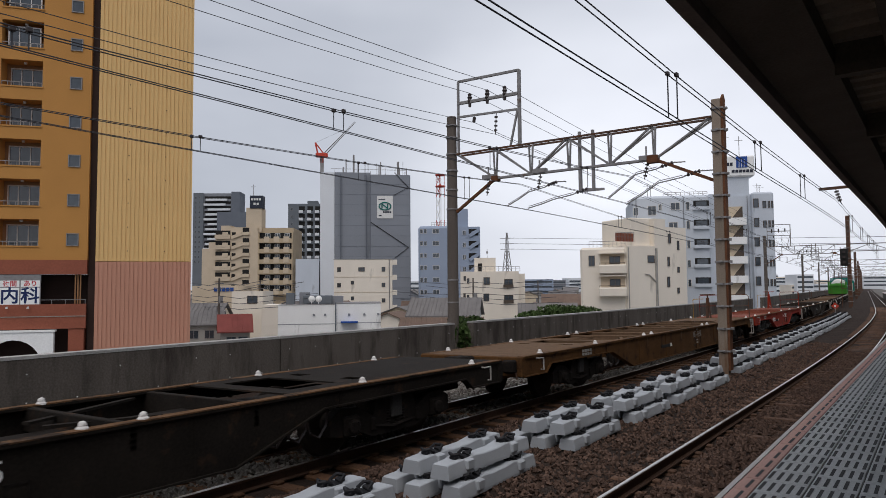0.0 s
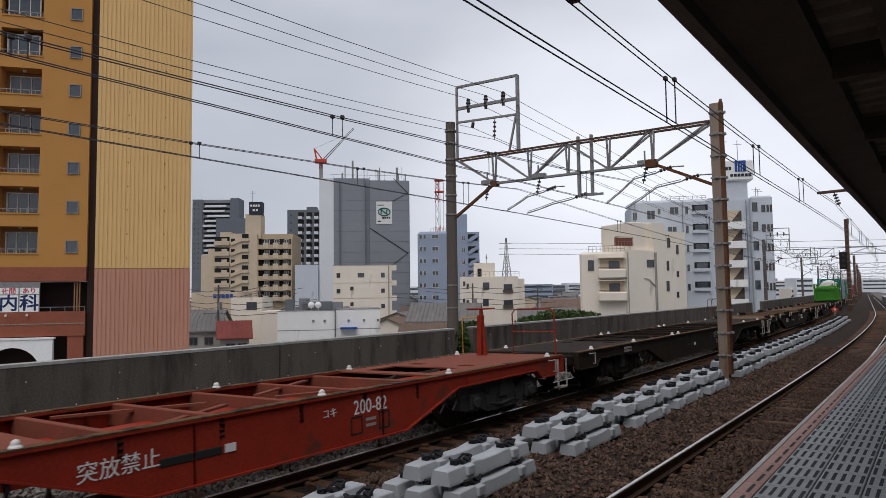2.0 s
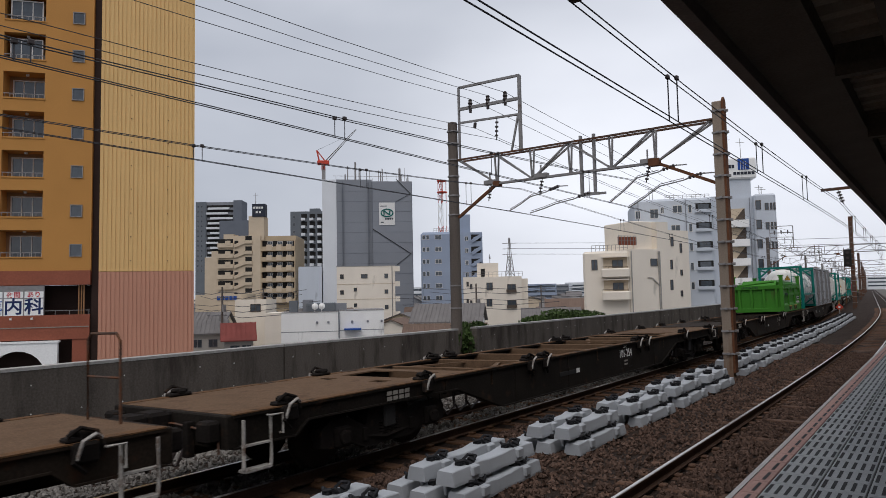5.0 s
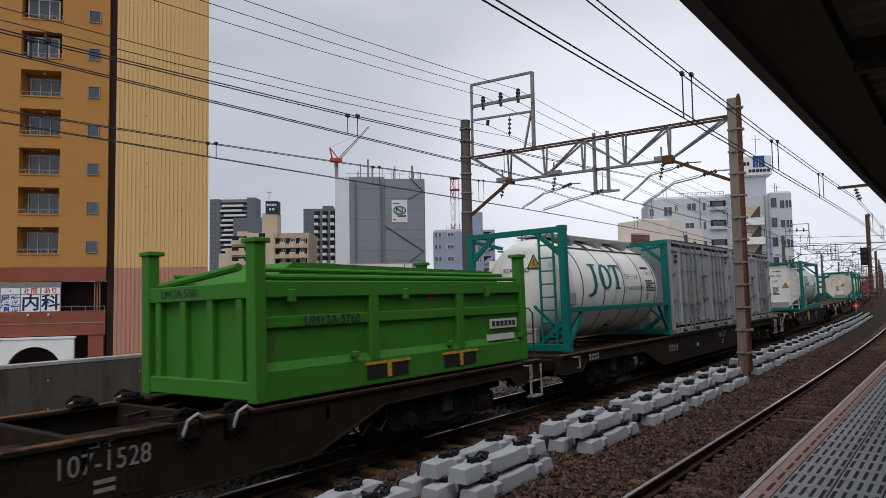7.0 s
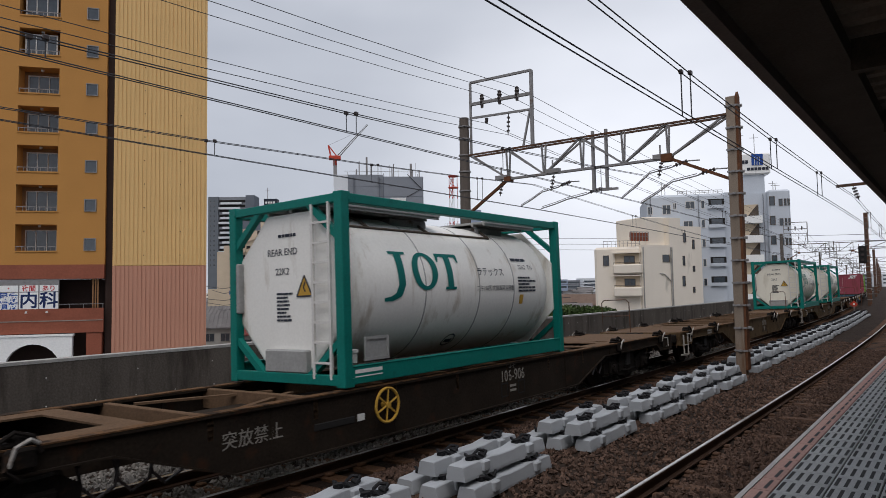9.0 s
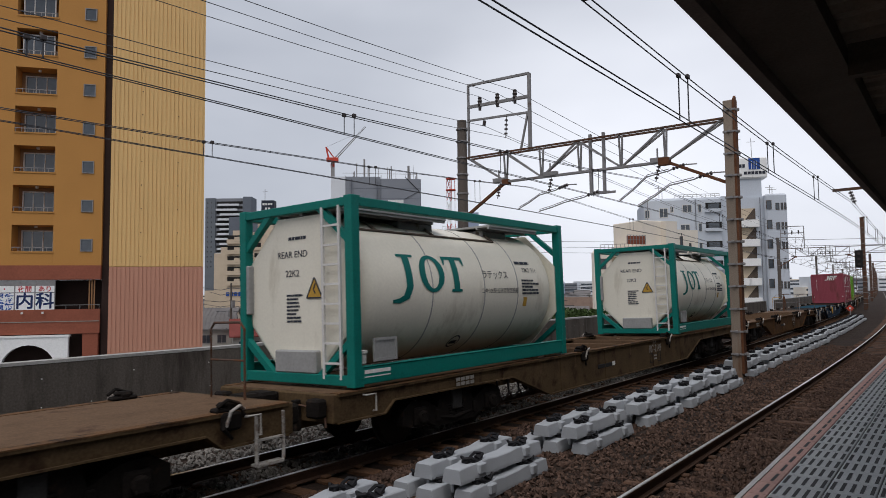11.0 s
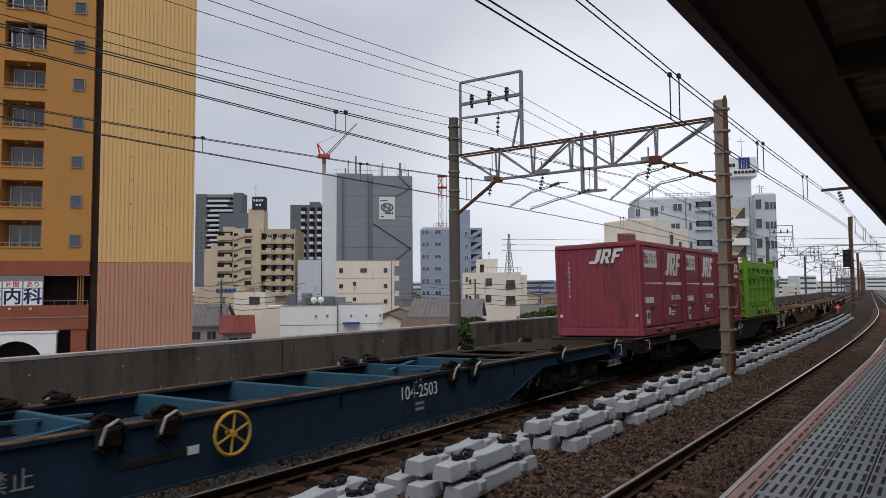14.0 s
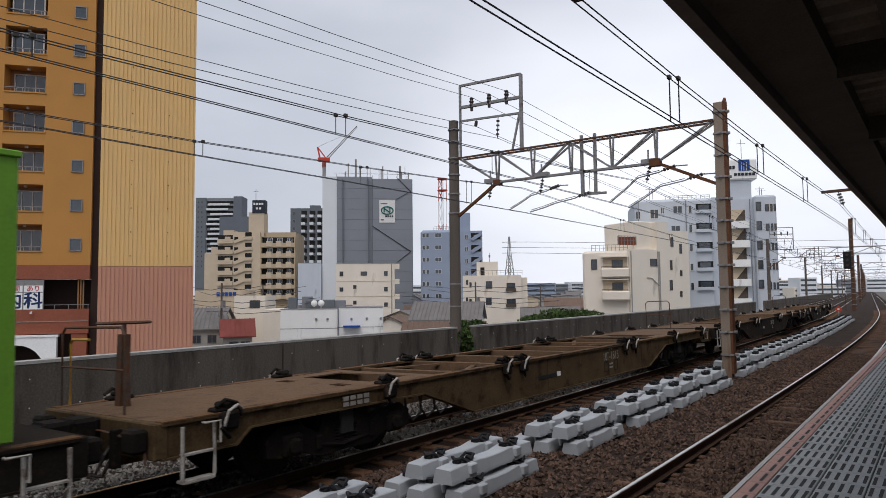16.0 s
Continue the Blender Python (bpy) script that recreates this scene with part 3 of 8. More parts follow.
def band_mesh(w):
    if w not in BAND_MESH:
        bm = bmesh.new()
        for u0, u1, v0, v1 in ((-w, w, -w, -w + .012), (-w, w, w - .012, w), (-w, -w + .012, -w + .012, w - .012), (w - .012, w, -w + .012, w - .012)):
            bx(bm, u0, u1, v0, v1, 0, .05)
        bx(bm, w - .01, w + .08, -.035, .035, -.012, .062, .006)
        tube(bm, [(w + .05, -.07, .025), (w + .05, .07, .025)], .014, 6)
        bx(bm, -.04, .04, -w - .05, -w + .01, -.005, .055, .006)
        BAND_MESH[w] = mesh_of("clamp_band", bm, "grey_steel")
    return BAND_MESH[w]


def mast_square(at, height, label, base=-0.3, w=.15, group="line masts", rusty=True, shaft="pole_concrete"):
    m = holder("line_mast", label, "mast", group, at=at)
    bm = bmesh.new()
    bx(bm, -w, w - .05, -w, w, base, height, .015)
    part("shaft", bm, shaft, m, "square weathered concrete shaft")
    bm = bmesh.new()
    prism(bm, [(-w, base + .3), (w, base + .3), (w, height), (0, height + .13), (-w, height)], w - .047, w + .012)
    part("rust_face", bm, "rust" if rusty else "rusty_steel", m, "rust-streaked steel angle")
    z = base + .8
    while z < height - .1:
        shared("clamp_band", band_mesh(round(w + .022, 3)), m, pose(0, 0, z))
        z += .62
    return m


def mast_round(at, height, label, base=-2.0, r=.19, group="line masts"):
    m = holder("line_mast", label, "mast", group, at=at)
    bm = bmesh.new()
    lathe(bm, [(base, r * 1.12), (height * .5, r * 1.02), (height, r * .92)], n=16)
    part("shaft", bm, "dark_pole", m, smooth=False)
    if "round" not in BAND_MESH:
        bm = bmesh.new()
        lathe(bm, [(0, r * 1.14), (.05, r * 1.14)], n=12)
        BAND_MESH["round"] = mesh_of("clamp_band", bm, "grey_steel")
    for z in (height - .35, height - .8, height - 1.4, height - 2.0, height - 2.7, height - 3.4, 2.6, 1.8):
        shared("clamp_band", BAND_MESH["round"], m, pose(0, 0, z))
    return m


def truss(parent, xl, xr, top, low, mat="rusty_steel", w=.09):
    """Portal beam across the tracks, from xl to xr, in the plane y = 0."""
    bm = bmesh.new()
    for y in (-.17, .17):
        bar(bm, (xl, y, top), (xr, y, top), .055, .06)
    part("top_chord", bm, mat, parent)
    a, b = xl + 1.55, xr - 1.7
    bm = bmesh.new()
    bar(bm, (a, 0, low), (b, 0, low), .14, .07)
    part("bottom_chord", bm, "grey_steel", parent)
    n = 4
    bm = bmesh.new()
    for y in (-.14, .14):
        bar(bm, (xl, y, top), (a, 0, low), .055)
        bar(bm, (xr, y, top), (b, 0, low), .055)
        step = (b - a) / n
        for i in range(n):
            x0 = a + i * step
            if i % 2 == 0:
                bar(bm, (x0, y, top), (x0 + step, 0, low), .055)
            else:
                bar(bm, (x0, 0, low), (x0 + step, y, top), .055)
        for i in range(n + 1):
            bar(bm, (a + i * step, y, top), (a + i * step, y * .3, low), .05)
    part("lattice", bm, "grey_steel", parent, "galvanised lattice bars")
    for p, q, dz in ((a, xl - .1, 1.05), (b, xr + .1, .85)):
        bm = bmesh.new()
        bar(bm, (p, 0, low), (q, 0, low - dz), .09)
        part("knee_brace", bm, "rust", parent, "rusty knee brace")
    for c, w0, t in ((a, .12, .07), (b, .2, .12)):
        bm = bmesh.new()
        bx(bm, c - w0, c + .12, -.12, .12, low - .1, low + t)
        part("gusset", bm, "rust", parent)


def insulator_string(bm, a, b, n=4, r=.055):
    a, b = Vector(a), Vector(b)
    d = b - a
    tube(bm, [a, b], .015)
    for i in range(n):
        p = a + d * (i + 1) / (n + 1)
        q = d.normalized() * .025
        tube(bm, [p - q, p + q], r, 8)


def steady_arm(parent, a, b):
    """Bowed arm in the portal's plane, from its pivot a to the contact wire at b, as (x, z)."""
    (x0, z0), (x1, z1) = a, b
    w = x1 - x0
    pts = [(x0, 0, z0), (x0 + w * .18, 0, z0 + .02), (x0 + w * .35, 0, z0 - .12), (x0 + w * .62, 0, z0 - .22), (x0 + w * .8, 0, (z0 + z1) / 2 - .12), (x1, 0, z1)]
    bm = bmesh.new()
    tube(bm, pts, .02, 6)
    tube(bm, [(x, y + .05, z + .07) for x, y, z in pts[2:]], .012, 5)
    part("steady_arm", bm, "grey_steel", parent, "galvanised bowed steady arm")
    bm = bmesh.new()
    insulator_string(bm, (x0 + w * .12, 0, z0 + .03), (x0 + w * .32, 0, z0 - .08), 4, .055)
    part("arm_insulator", bm, "insulator", parent)


def portal(s, full=True):
    at = on_line(s, 0)
    p = holder("overhead_portal", "rust-brown steel lattice portal that carries the overhead wires", "portal", group="overhead portals", at=at)
    truss(p, -13.9, -5.1, 7.12, 6.12)
    bm = bmesh.new()
    for x in (-9.2, -8.75):
        bx(bm, x - .04, x + .04, -.05, .05, 5.35, 7.3)
    bx(bm, -9.25, -8.4, -.03, .03, 5.35, 5.42)
    part("drop_post", bm, "grey_steel", p, "galvanised drop posts")
    for a, b in (((-8.6, 5.42), (-11.1, 4.98)), ((-9.7, 5.75), (-11.9, 5.12)), ((-5.1, 5.62), (-7.7, 4.84)), ((-5.9, 5.95), (-8.3, 5.05))):
        steady_arm(p, a, b)
    for x in (-12.6, -10.6, -7.0):
        bm = bmesh.new()
        insulator_string(bm, (x, 0, 6.1), (x - .12, 0, 5.55), 4, .06)
        part("strain_insulator", bm, "insulator", p)
        bm = bmesh.new()
        bx(bm, x - .25, x + .2, -.1, .1, 6.12, 6.26)
        bar(bm, (x - .05, 0, 6.2), (x - .05, 0, 6.55), .04)
        part("hanger", bm, "grey_steel", p)
    # feeder frame over the far mast
    bm = bmesh.new()
    bar(bm, (-13.9, 0, 7.1), (-13.9, 0, 9.8), .07)
    bar(bm, (-11.38, 0, 7.1), (-11.38, 0, 9.75), .1)
    bar(bm, (-13.9, 0, 9.8), (-11.38, 0, 9.75), .08)
    bar(bm, (-13.9, 0, 9.0), (-11.38, 0, 8.95), .1)
    bar(bm, (-13.9, 0, 8.5), (-11.38, 0, 8.4), .07)
    bar(bm, (-11.75, 0, 7.15), (-11.45, 0, 8.4), .06)
    part("feeder_frame", bm, "grey_steel", p, "grey steel feeder frame")
    bm = bmesh.new()
    for x in (-13.4, -12.66, -11.95):
        lathe(bm, [(8.8, .05), (8.95, .06), (9.02, .085), (9.08, .06), (9.14, .09), (9.2, .06), (9.26, .075), (9.3, .03)], at=(x, 0, 0), n=10)
    part("post_insulator", bm, "insulator", p, "dark post insulators")
    bm = bmesh.new()
    for x in (-13.2, -12.3):
        insulator_string(bm, (x, 0, 8.42), (x - .04, 0, 8.2 if x < -13 else 7.65), 4, .06)
    part("strain_insulator", bm, "insulator", p)
    return p


def wire_line(name, d, zs, label, parent=None, r=.011, twin=0.0, s_to=None):
    """A wire along the line through (s, height) points, sagging in between."""
    bm = bmesh.new()
    for off in ((0,) if not twin else (-twin / 2, twin / 2)):
        pts = []
        for (s0, z0), (s1, z1) in zip(zs, zs[1:]):
            n = max(3, int((s1 - s0) / 4))
            sag = zs_sag(name, s1 - s0)
            for i in range(n):
                u = i / n
                x, y, _ = line(s0 + (s1 - s0) * u, d + off)
                pts.append((x, y, z0 + (z1 - z0) * u - sag * 4 * u * (1 - u)))
        x, y, _ = line(zs[-1][0], d + off)
        pts.append((x, y, zs[-1][1]))
        tube(bm, pts, r, 5)
    return thing(name, bm, "wire", label, "wire", group="overhead wires")


def zs_sag(name, span):
    return {"messenger_wire": .8, "contact_wire": .04, "feeder_wire": .95, "near_messenger_wire": .45}[name] * min(1.0, span / 50)


SUPPORTS = [-26, 20.1, 91.5, 149, 203, 255, 305, 355]


def droppers(d, z_mid, z_low, positions, twin):
    for s, zt in positions:
        h = holder("dropper", "thin steel dropper between the two overhead wires", "dropper", group="wire droppers", at=on_line(s, d))
        bm = bmesh.new()
        for k, o in enumerate((-twin / 2, twin / 2)):
            tube(bm, [(o, .12 * k, zt), (o, .12 * k, z_low)], .009, 4)
        part("rod", bm, "wire", h)
        bm = bmesh.new()
        for k, o in enumerate((-twin / 2, twin / 2)):
            bx(bm, o - .025, o + .025, .12 * k - .035, .12 * k + .035, zt - .02, zt + .04, .01)
        part("clamp", bm, "insulator", h)


def build_overhead():
    mast_square(on_line(20.1, -4.95), 7.62, "square concrete line mast with rust-streaked steel face")
    mast_round(on_line(20.1, -14.2), 8.55, "round dark concrete line mast beside the parapet")
    for i, s in enumerate(SUPPORTS[1:]):
        p = portal(s)
        if i:
            mast_round(on_line(s, -14.2), 8.5, "round dark concrete line mast beside the parapet")
            mast_square(on_line(s, -5.45), 10.4 if i == 1 else 8.6, "rust-brown line mast between the tracks", w=.2, shaft="rusty_steel")
            bm = bmesh.new()
            for z in (7.12, 6.3):
                bar(bm, (-5.4, 0, z), (6.5, 0, z), .1)
            for k in range(6):
                bar(bm, (-5.3 + 2 * k, 0, 7.12 if k % 2 else 6.3), (-3.3 + 2 * k, 0, 6.3 if k % 2 else 7.12), .07)
            part("cross_span", bm, "grey_steel", p, "lattice beam over the near tracks")
            mast_square(on_line(s, 6.6), 8.6, "rust-brown line mast beside the far platform track", w=.14, shaft="rusty_steel")
    sg = holder("railway_signal", "black colour-light signal head on the mast", "signal", at=on_line(91.0, -5.85, 0))
    bm = bmesh.new()
    bx(bm, -.45, .35, -.15, .2, 4.6, 6.6, .05)
    part("signal_head", bm, "black_and_shade", sg)
    bm = bmesh.new()
    for z in (5.0, 5.6, 6.2):
        lathe(bm, [(-.32, .16), (-.14, .16)], "y", (-.05, 0, z), 10)
    part("lens_hoods", bm, "insulator", sg)
    bm = bmesh.new()
    for z in (2.0, 4.4):
        bar(bm, (-.4, -.1, z), (.4, -.1, z), .06)
    bar(bm, (-.4, -.1, -.2), (-.4, -.1, 6.8), .06)
    part("ladder", bm, "rusty_steel", sg)
    mk = holder("trackside_marker", "orange diamond marker board on a short post", "marker", at=on_line(62.5, -5.75, 0))
    bm = bmesh.new()
    bar(bm, (0, 0, -.2), (0, 0, .6), .06)
    part("post", bm, "grey_steel", mk)
    bm = bmesh.new()
    bx(bm, -.2, .2, -.02, .02, -.2, .2)
    bmesh.ops.rotate(bm, cent=(0, 0, 0), matrix=Matrix.Rotation(math.pi / 4, 3, "Y"), verts=bm.verts)
    bmesh.ops.translate(bm, vec=(0, 0, .72), verts=bm.verts)
    part("board", bm, "red_paint", mk, "orange-red diamond board")
    bm = bmesh.new()
    bx(bm, -.07, .07, -.03, .0, .65, .79)
    part("board_mark", bm, "white_ink", mk)
    near = [-40, -4, 27, 60, 91.5, 149, 203, 255]
    held = [5.5, 5.40, 5.255, 5.40, 5.5, 5.5, 5.5, 5.5]

    def messenger(s):
        for a, b, p, q in zip(near, near[1:], held, held[1:]):
            if a <= s <= b:
                u = (s - a) / (b - a)
                return p + (q - p) * u - zs_sag("near_messenger_wire", b - a) * 4 * u * (1 - u)
    wire_line("contact_wire", -2.75, [(s, 4.52) for s in near], "dark copper contact wire over the platform track", twin=.08, r=.008)
    wire_line("near_messenger_wire", -2.75, list(zip(near, held)), "dark stranded messenger wire over the platform track", twin=.08, r=.008)
    droppers(-2.75, 0, 4.5, [(s, messenger(s)) for s in (8.8, 13.9, 19.1)], .08)
    droppers(-2.75, 0, 4.5, [(s, messenger(s)) for s in (32, 38, 44, 50, 56)], .08)
    br = holder("wire_bracket", "steel bracket arm with insulators over the platform track", "bracket", at=on_line(26.5, 0))
    bm = bmesh.new()
    bar(bm, (-3.25, 0, 5.62), (2.5, 0, 5.72), .09)
    part("arm", bm, "rusty_steel", br)
    bm = bmesh.new()
    insulator_string(bm, (-2.75, 0, 5.6), (-2.6, 0, 5.1), 4, .07)
    part("insulator", bm, "insulator", br)
    si = holder("section_insulator", "dark bell-shaped insulator on the messenger wire", "insulator", at=on_line(5.6, -2.72, messenger(5.6) + .09))
    bm = bmesh.new()
    lathe(bm, [(-.08, .03), (-.06, .12), (-.02, .13), (.0, .06), (.06, .07), (.1, .03)], n=14)
    part("bell", bm, "insulator", si)
    bm = bmesh.new()
    for y in (-.35, .3):
        bx(bm, -.05, .05, y - .06, y + .06, -.12, -.02, .01)
    tube(bm, [(0, -.4, -.08), (0, .4, -.07)], .012, 5)
    part("clamp", bm, "insulator", si)
    for d, zc, rise in ((TRAIN_X, 4.81, .89), (FAR_X, 4.97, .85)):
        wire_line("contact_wire", d, [(s, zc + .03) for s in SUPPORTS], "dark copper contact wire over the track", twin=.07, r=.0075)
        wire_line("messenger_wire", d, [(s, zc + rise) for s in SUPPORTS], "dark stranded messenger wire over the track", twin=.09, r=.008)
        pos = []
        for a, b in zip(SUPPORTS[:4], SUPPORTS[1:5]):
            for k in range(1, 10):
                u = k / 10 + .028
                pos.append((a + (b - a) * u, zc + rise - .8 * min(1.0, (b - a) / 50) * 4 * u * (1 - u)))
        droppers(d, 0, zc, pos, .1)
    for d, z in ((-13.4, 9.3), (-12.66, 9.28), (-11.95, 9.26), (-13.2, 8.2), (-12.3, 7.65)):
        wire_line("feeder_wire", d, [(s, z) for s in SUPPORTS], "dark feeder cable on the portal frames", r=.009)


# ---- stacked new sleepers ----
def sleeper_pile(at, n_low=3, n_top=2):
    p = holder("sleeper_pile", "stack of new pale grey concrete sleepers on the ballast", "sleepers", group="sleeper piles", at=at)

    def sleeper(x, z, y0, turn):
        sl = shared("sleeper", SLEEPER[0], p, pose(x, y0, z, 0, 0, turn))
        for y in (.43, 1.50):
            shared("rail_clip", SLEEPER[1], sl, pose(0, y, 0))
    for i in range(n_low):
        sleeper(-.70 + i * .42, -.16, random.uniform(-.07, .07) + (.12 if i == n_low - 1 else 0), random.uniform(-1.2, 1.2))
    for i in range(n_top):
        sleeper(-.42 + i * .43, .075, random.uniform(-.05, .05) + .06, random.uniform(-1.5, 1.5))
    return p


def sleeper_meshes():
    """One new concrete sleeper, 1.93 m long, and one pair of black clips for a rail seat."""
    L = 1.93
    bm = bmesh.new()
    rings = []
    # (along, half width at the foot, half width at the top, height)
    for y, wf, wt, h in ((0, .135, .095, .165), (.03, .14, .10, .172), (.60, .14, .10, .188), (.80, .122, .09, .166), (1.13, .122, .09, .166), (1.33, .14, .10, .188), (1.90, .14, .10, .172), (1.93, .135, .095, .165)):
        rings.append([bm.verts.new(q) for q in ((-wf, y, 0), (wf, y, 0), (wf, y, .03), (wt + .012, y, h - .012), (wt, y, h), (-wt, y, h), (-wt - .012, y, h - .012), (-wf, y, .03))])
    for a, b in zip(rings, rings[1:]):
        for k in range(8):
            bm.faces.new((a[k], a[(k + 1) % 8], b[(k + 1) % 8], b[k]))
    bm.faces.new(rings[0][::-1])
    bm.faces.new(rings[-1])
    for y in (.43, 1.50):
        for k in (-1, 1):
            bx(bm, k * .095, k * .168, y - .075, y + .075, .05, .172, .014)
    body = mesh_of("sleeper", bm, "new_concrete")
    bm = bmesh.new()
    bx(bm, -.095, .095, -.085, .085, .176, .194, .006)
    for k in (-1, 1):
        bx(bm, -.05, .05, k * .135 - .04, k * .135 + .04, .17, .225, .016)
        tube(bm, [(-.075, k * .06, .20), (-.06, k * .14, .245), (.0, k * .19, .235), (.06, k * .14, .245), (.075, k * .06, .20), (.02, k * .05, .235)], .019, 6)
    return body, mesh_of("rail_clip", bm, "clip_steel")


SLEEPER = sleeper_meshes()


def build_piles():
    for s in (1.0, 3.62, 6.42, 9.42, 11.95, 14.45, 16.95):
        sleeper_pile(on_line(s, -4.85, 0, random.uniform(-1.5, 1.5)))
    s = 20.7
    while s < 62:
        sleeper_pile(on_line(s, -5.0, 0, random.uniform(-2, 2)))
        s += 2.6


# ---- rolling stock ----
def wheelset(bm, y, r=.43):
    for x in (-.533, .533):
        k = 1 if x > 0 else -1
        lathe(bm, [(x - .03 * k, r + .025), (x - .005 * k, r + .025), (x, r), (x + .10 * k, r - .004)], "x", (0, y, r), 28)
        lathe(bm, [(x + .10 * k, .17), (x + .28 * k, .15)], "x", (0, y, r), 14)
    lathe(bm, [(-.52, .07), (.52, .07)], "x", (0, y, r), 10)


BOGIE_MESH = {}


def bogie_meshes(mat):
    bm = bmesh.new()
    for x in (-.98, .98):
        k = .075
        # cast side frame: arched over the axle boxes, dropped in the middle
        o = [(-1.32, .34), (-1.32, .56), (-1.12, .68), (-.80, .66), (-.48, .50), (-.40, .74), (.40, .74), (.48, .50), (.80, .66), (1.12, .68), (1.32, .56), (1.32, .34), (1.10, .30), (.86, .36), (.5, .22), (-.5, .22), (-.86, .36), (-1.10, .30)]
        prism(bm, o, x - k, x + k)
    bx(bm, -.95, .95, -.2, .2, .36, .66)
    out = {"bogie": mesh_of("bogie", bm, mat)}
    bm = bmesh.new()
    wheelset(bm, 0)
    out["wheelset"] = mesh_of("wheelset", bm, "wheel_steel")
    bm = bmesh.new()
    bx(bm, -.12, .12, -.15, .15, .30, .57, .03)
    lathe(bm, [(0, .10), (.16, .10), (.175, .07)], "x", (0, 0, .43), 12)
    for k in range(4):
        a = math.pi / 4 + k * math.pi / 2
        lathe(bm, [(.15, .02), (.185, .02)], "x", (0, .075 * math.cos(a), .43 + .075 * math.sin(a)), 6)
    out["axle_box"] = mesh_of("axle_box", bm, mat)
    bm = bmesh.new()
    lathe(bm, [(.28 + .02 * i, .078 if i % 2 else .058) for i in range(14)], n=10)
    out["coil_spring"] = mesh_of("coil_spring", bm, mat)
    bm = bmesh.new()
    tube(bm, [(1.03, -.5, .36), (1.08, -.1, .30), (1.03, .5, .34)], .03, 6)
    bx(bm, .99, 1.09, -.55, -.45, .3, .48, .015)
    bx(bm, .99, 1.09, .45, .55, .3, .48, .015)
    out["brake_beam"] = mesh_of("brake_beam", bm, mat)
    return out


def bogie(parent, yc, mat):
    if mat not in BOGIE_MESH:
        BOGIE_MESH[mat] = bogie_meshes(mat)
    me = BOGIE_MESH[mat]
    b = shared("bogie", me["bogie"], parent, pose(0, yc, 0))
    b["label"] = "dirty cast steel bogie"
    for y in (-.95, .95):
        shared("wheelset", me["wheelset"], b, pose(0, y, 0))
        shared("axle_box", me["axle_box"], b, pose(1.0, y, 0))
        shared("axle_box", me["axle_box"], b, pose(-1.0, y, 0, 0, 0, 180))
    for x in (-1.0, 1.0):
        for y in (-.16, 0, .16):
            shared("coil_spring", me["coil_spring"], b, pose(x, y, 0))
    shared("brake_beam", me["brake_beam"], b, Matrix())
    shared("brake_beam", me["brake_beam"], b, pose(0, 0, 0, 0, 0, 180))


def handrail(parent, y, mat, x0, x1, h=.95, z=1.0):
    bm = bmesh.new()
    tube(bm, [(x0, y, z - .25), (x0, y, z + h - .08), (x0 + .08, y, z + h), (x1 - .08, y, z + h), (x1, y, z + h - .08), (x1, y, z - .25)], .017, 6)
    tube(bm, [(x0, y, z + h * .5), (x1, y, z + h * .5)], .014, 6)
    part("handrail", bm, mat, parent, "bent tube handrail")


def step_iron(parent, x, y, mat="step_paint"):
    bm = bmesh.new()
    k = .19
    tube(bm, [(x, y - k, .92), (x, y - k, .38), (x, y - k + .03, .35), (x, y + k - .03, .35), (x, y + k, .38), (x, y + k, .92)], .022, 6)
    bx(bm, x - .1, x + .02, y - k, y + k, .34, .37)
    bx(bm, x - .08, x + .01, y - k, y + k, .62, .64)
    part("step", bm, mat, parent, "shunter's step of bent bar")


def lock_bracket(bm, x, y, kind):
    s = 1 if x > 0 else -1
    if kind == "cone":
        bmesh.ops.create_icosphere(bm, subdivisions=2, radius=.04, matrix=Matrix.Translation((x, y, 1.035)))
        lathe(bm, [(.99, .06), (1.01, .055), (1.03, .035)], at=(x, y, 0), n=12)
    else:
        bx(bm, x - .08, x + .08, y - .17, y + .17, .99, 1.045, .02)
        bx(bm, x - .06, x + .06, y - .1, y + .12, 1.045, 1.10, .02)
        tube(bm, [(x + s * .07, y - .16, 1.06), (x + s * .09, y - .05, 1.13), (x + s * .09, y + .1, 1.08), (x + s * .11, y + .16, .93)], .022, 6)


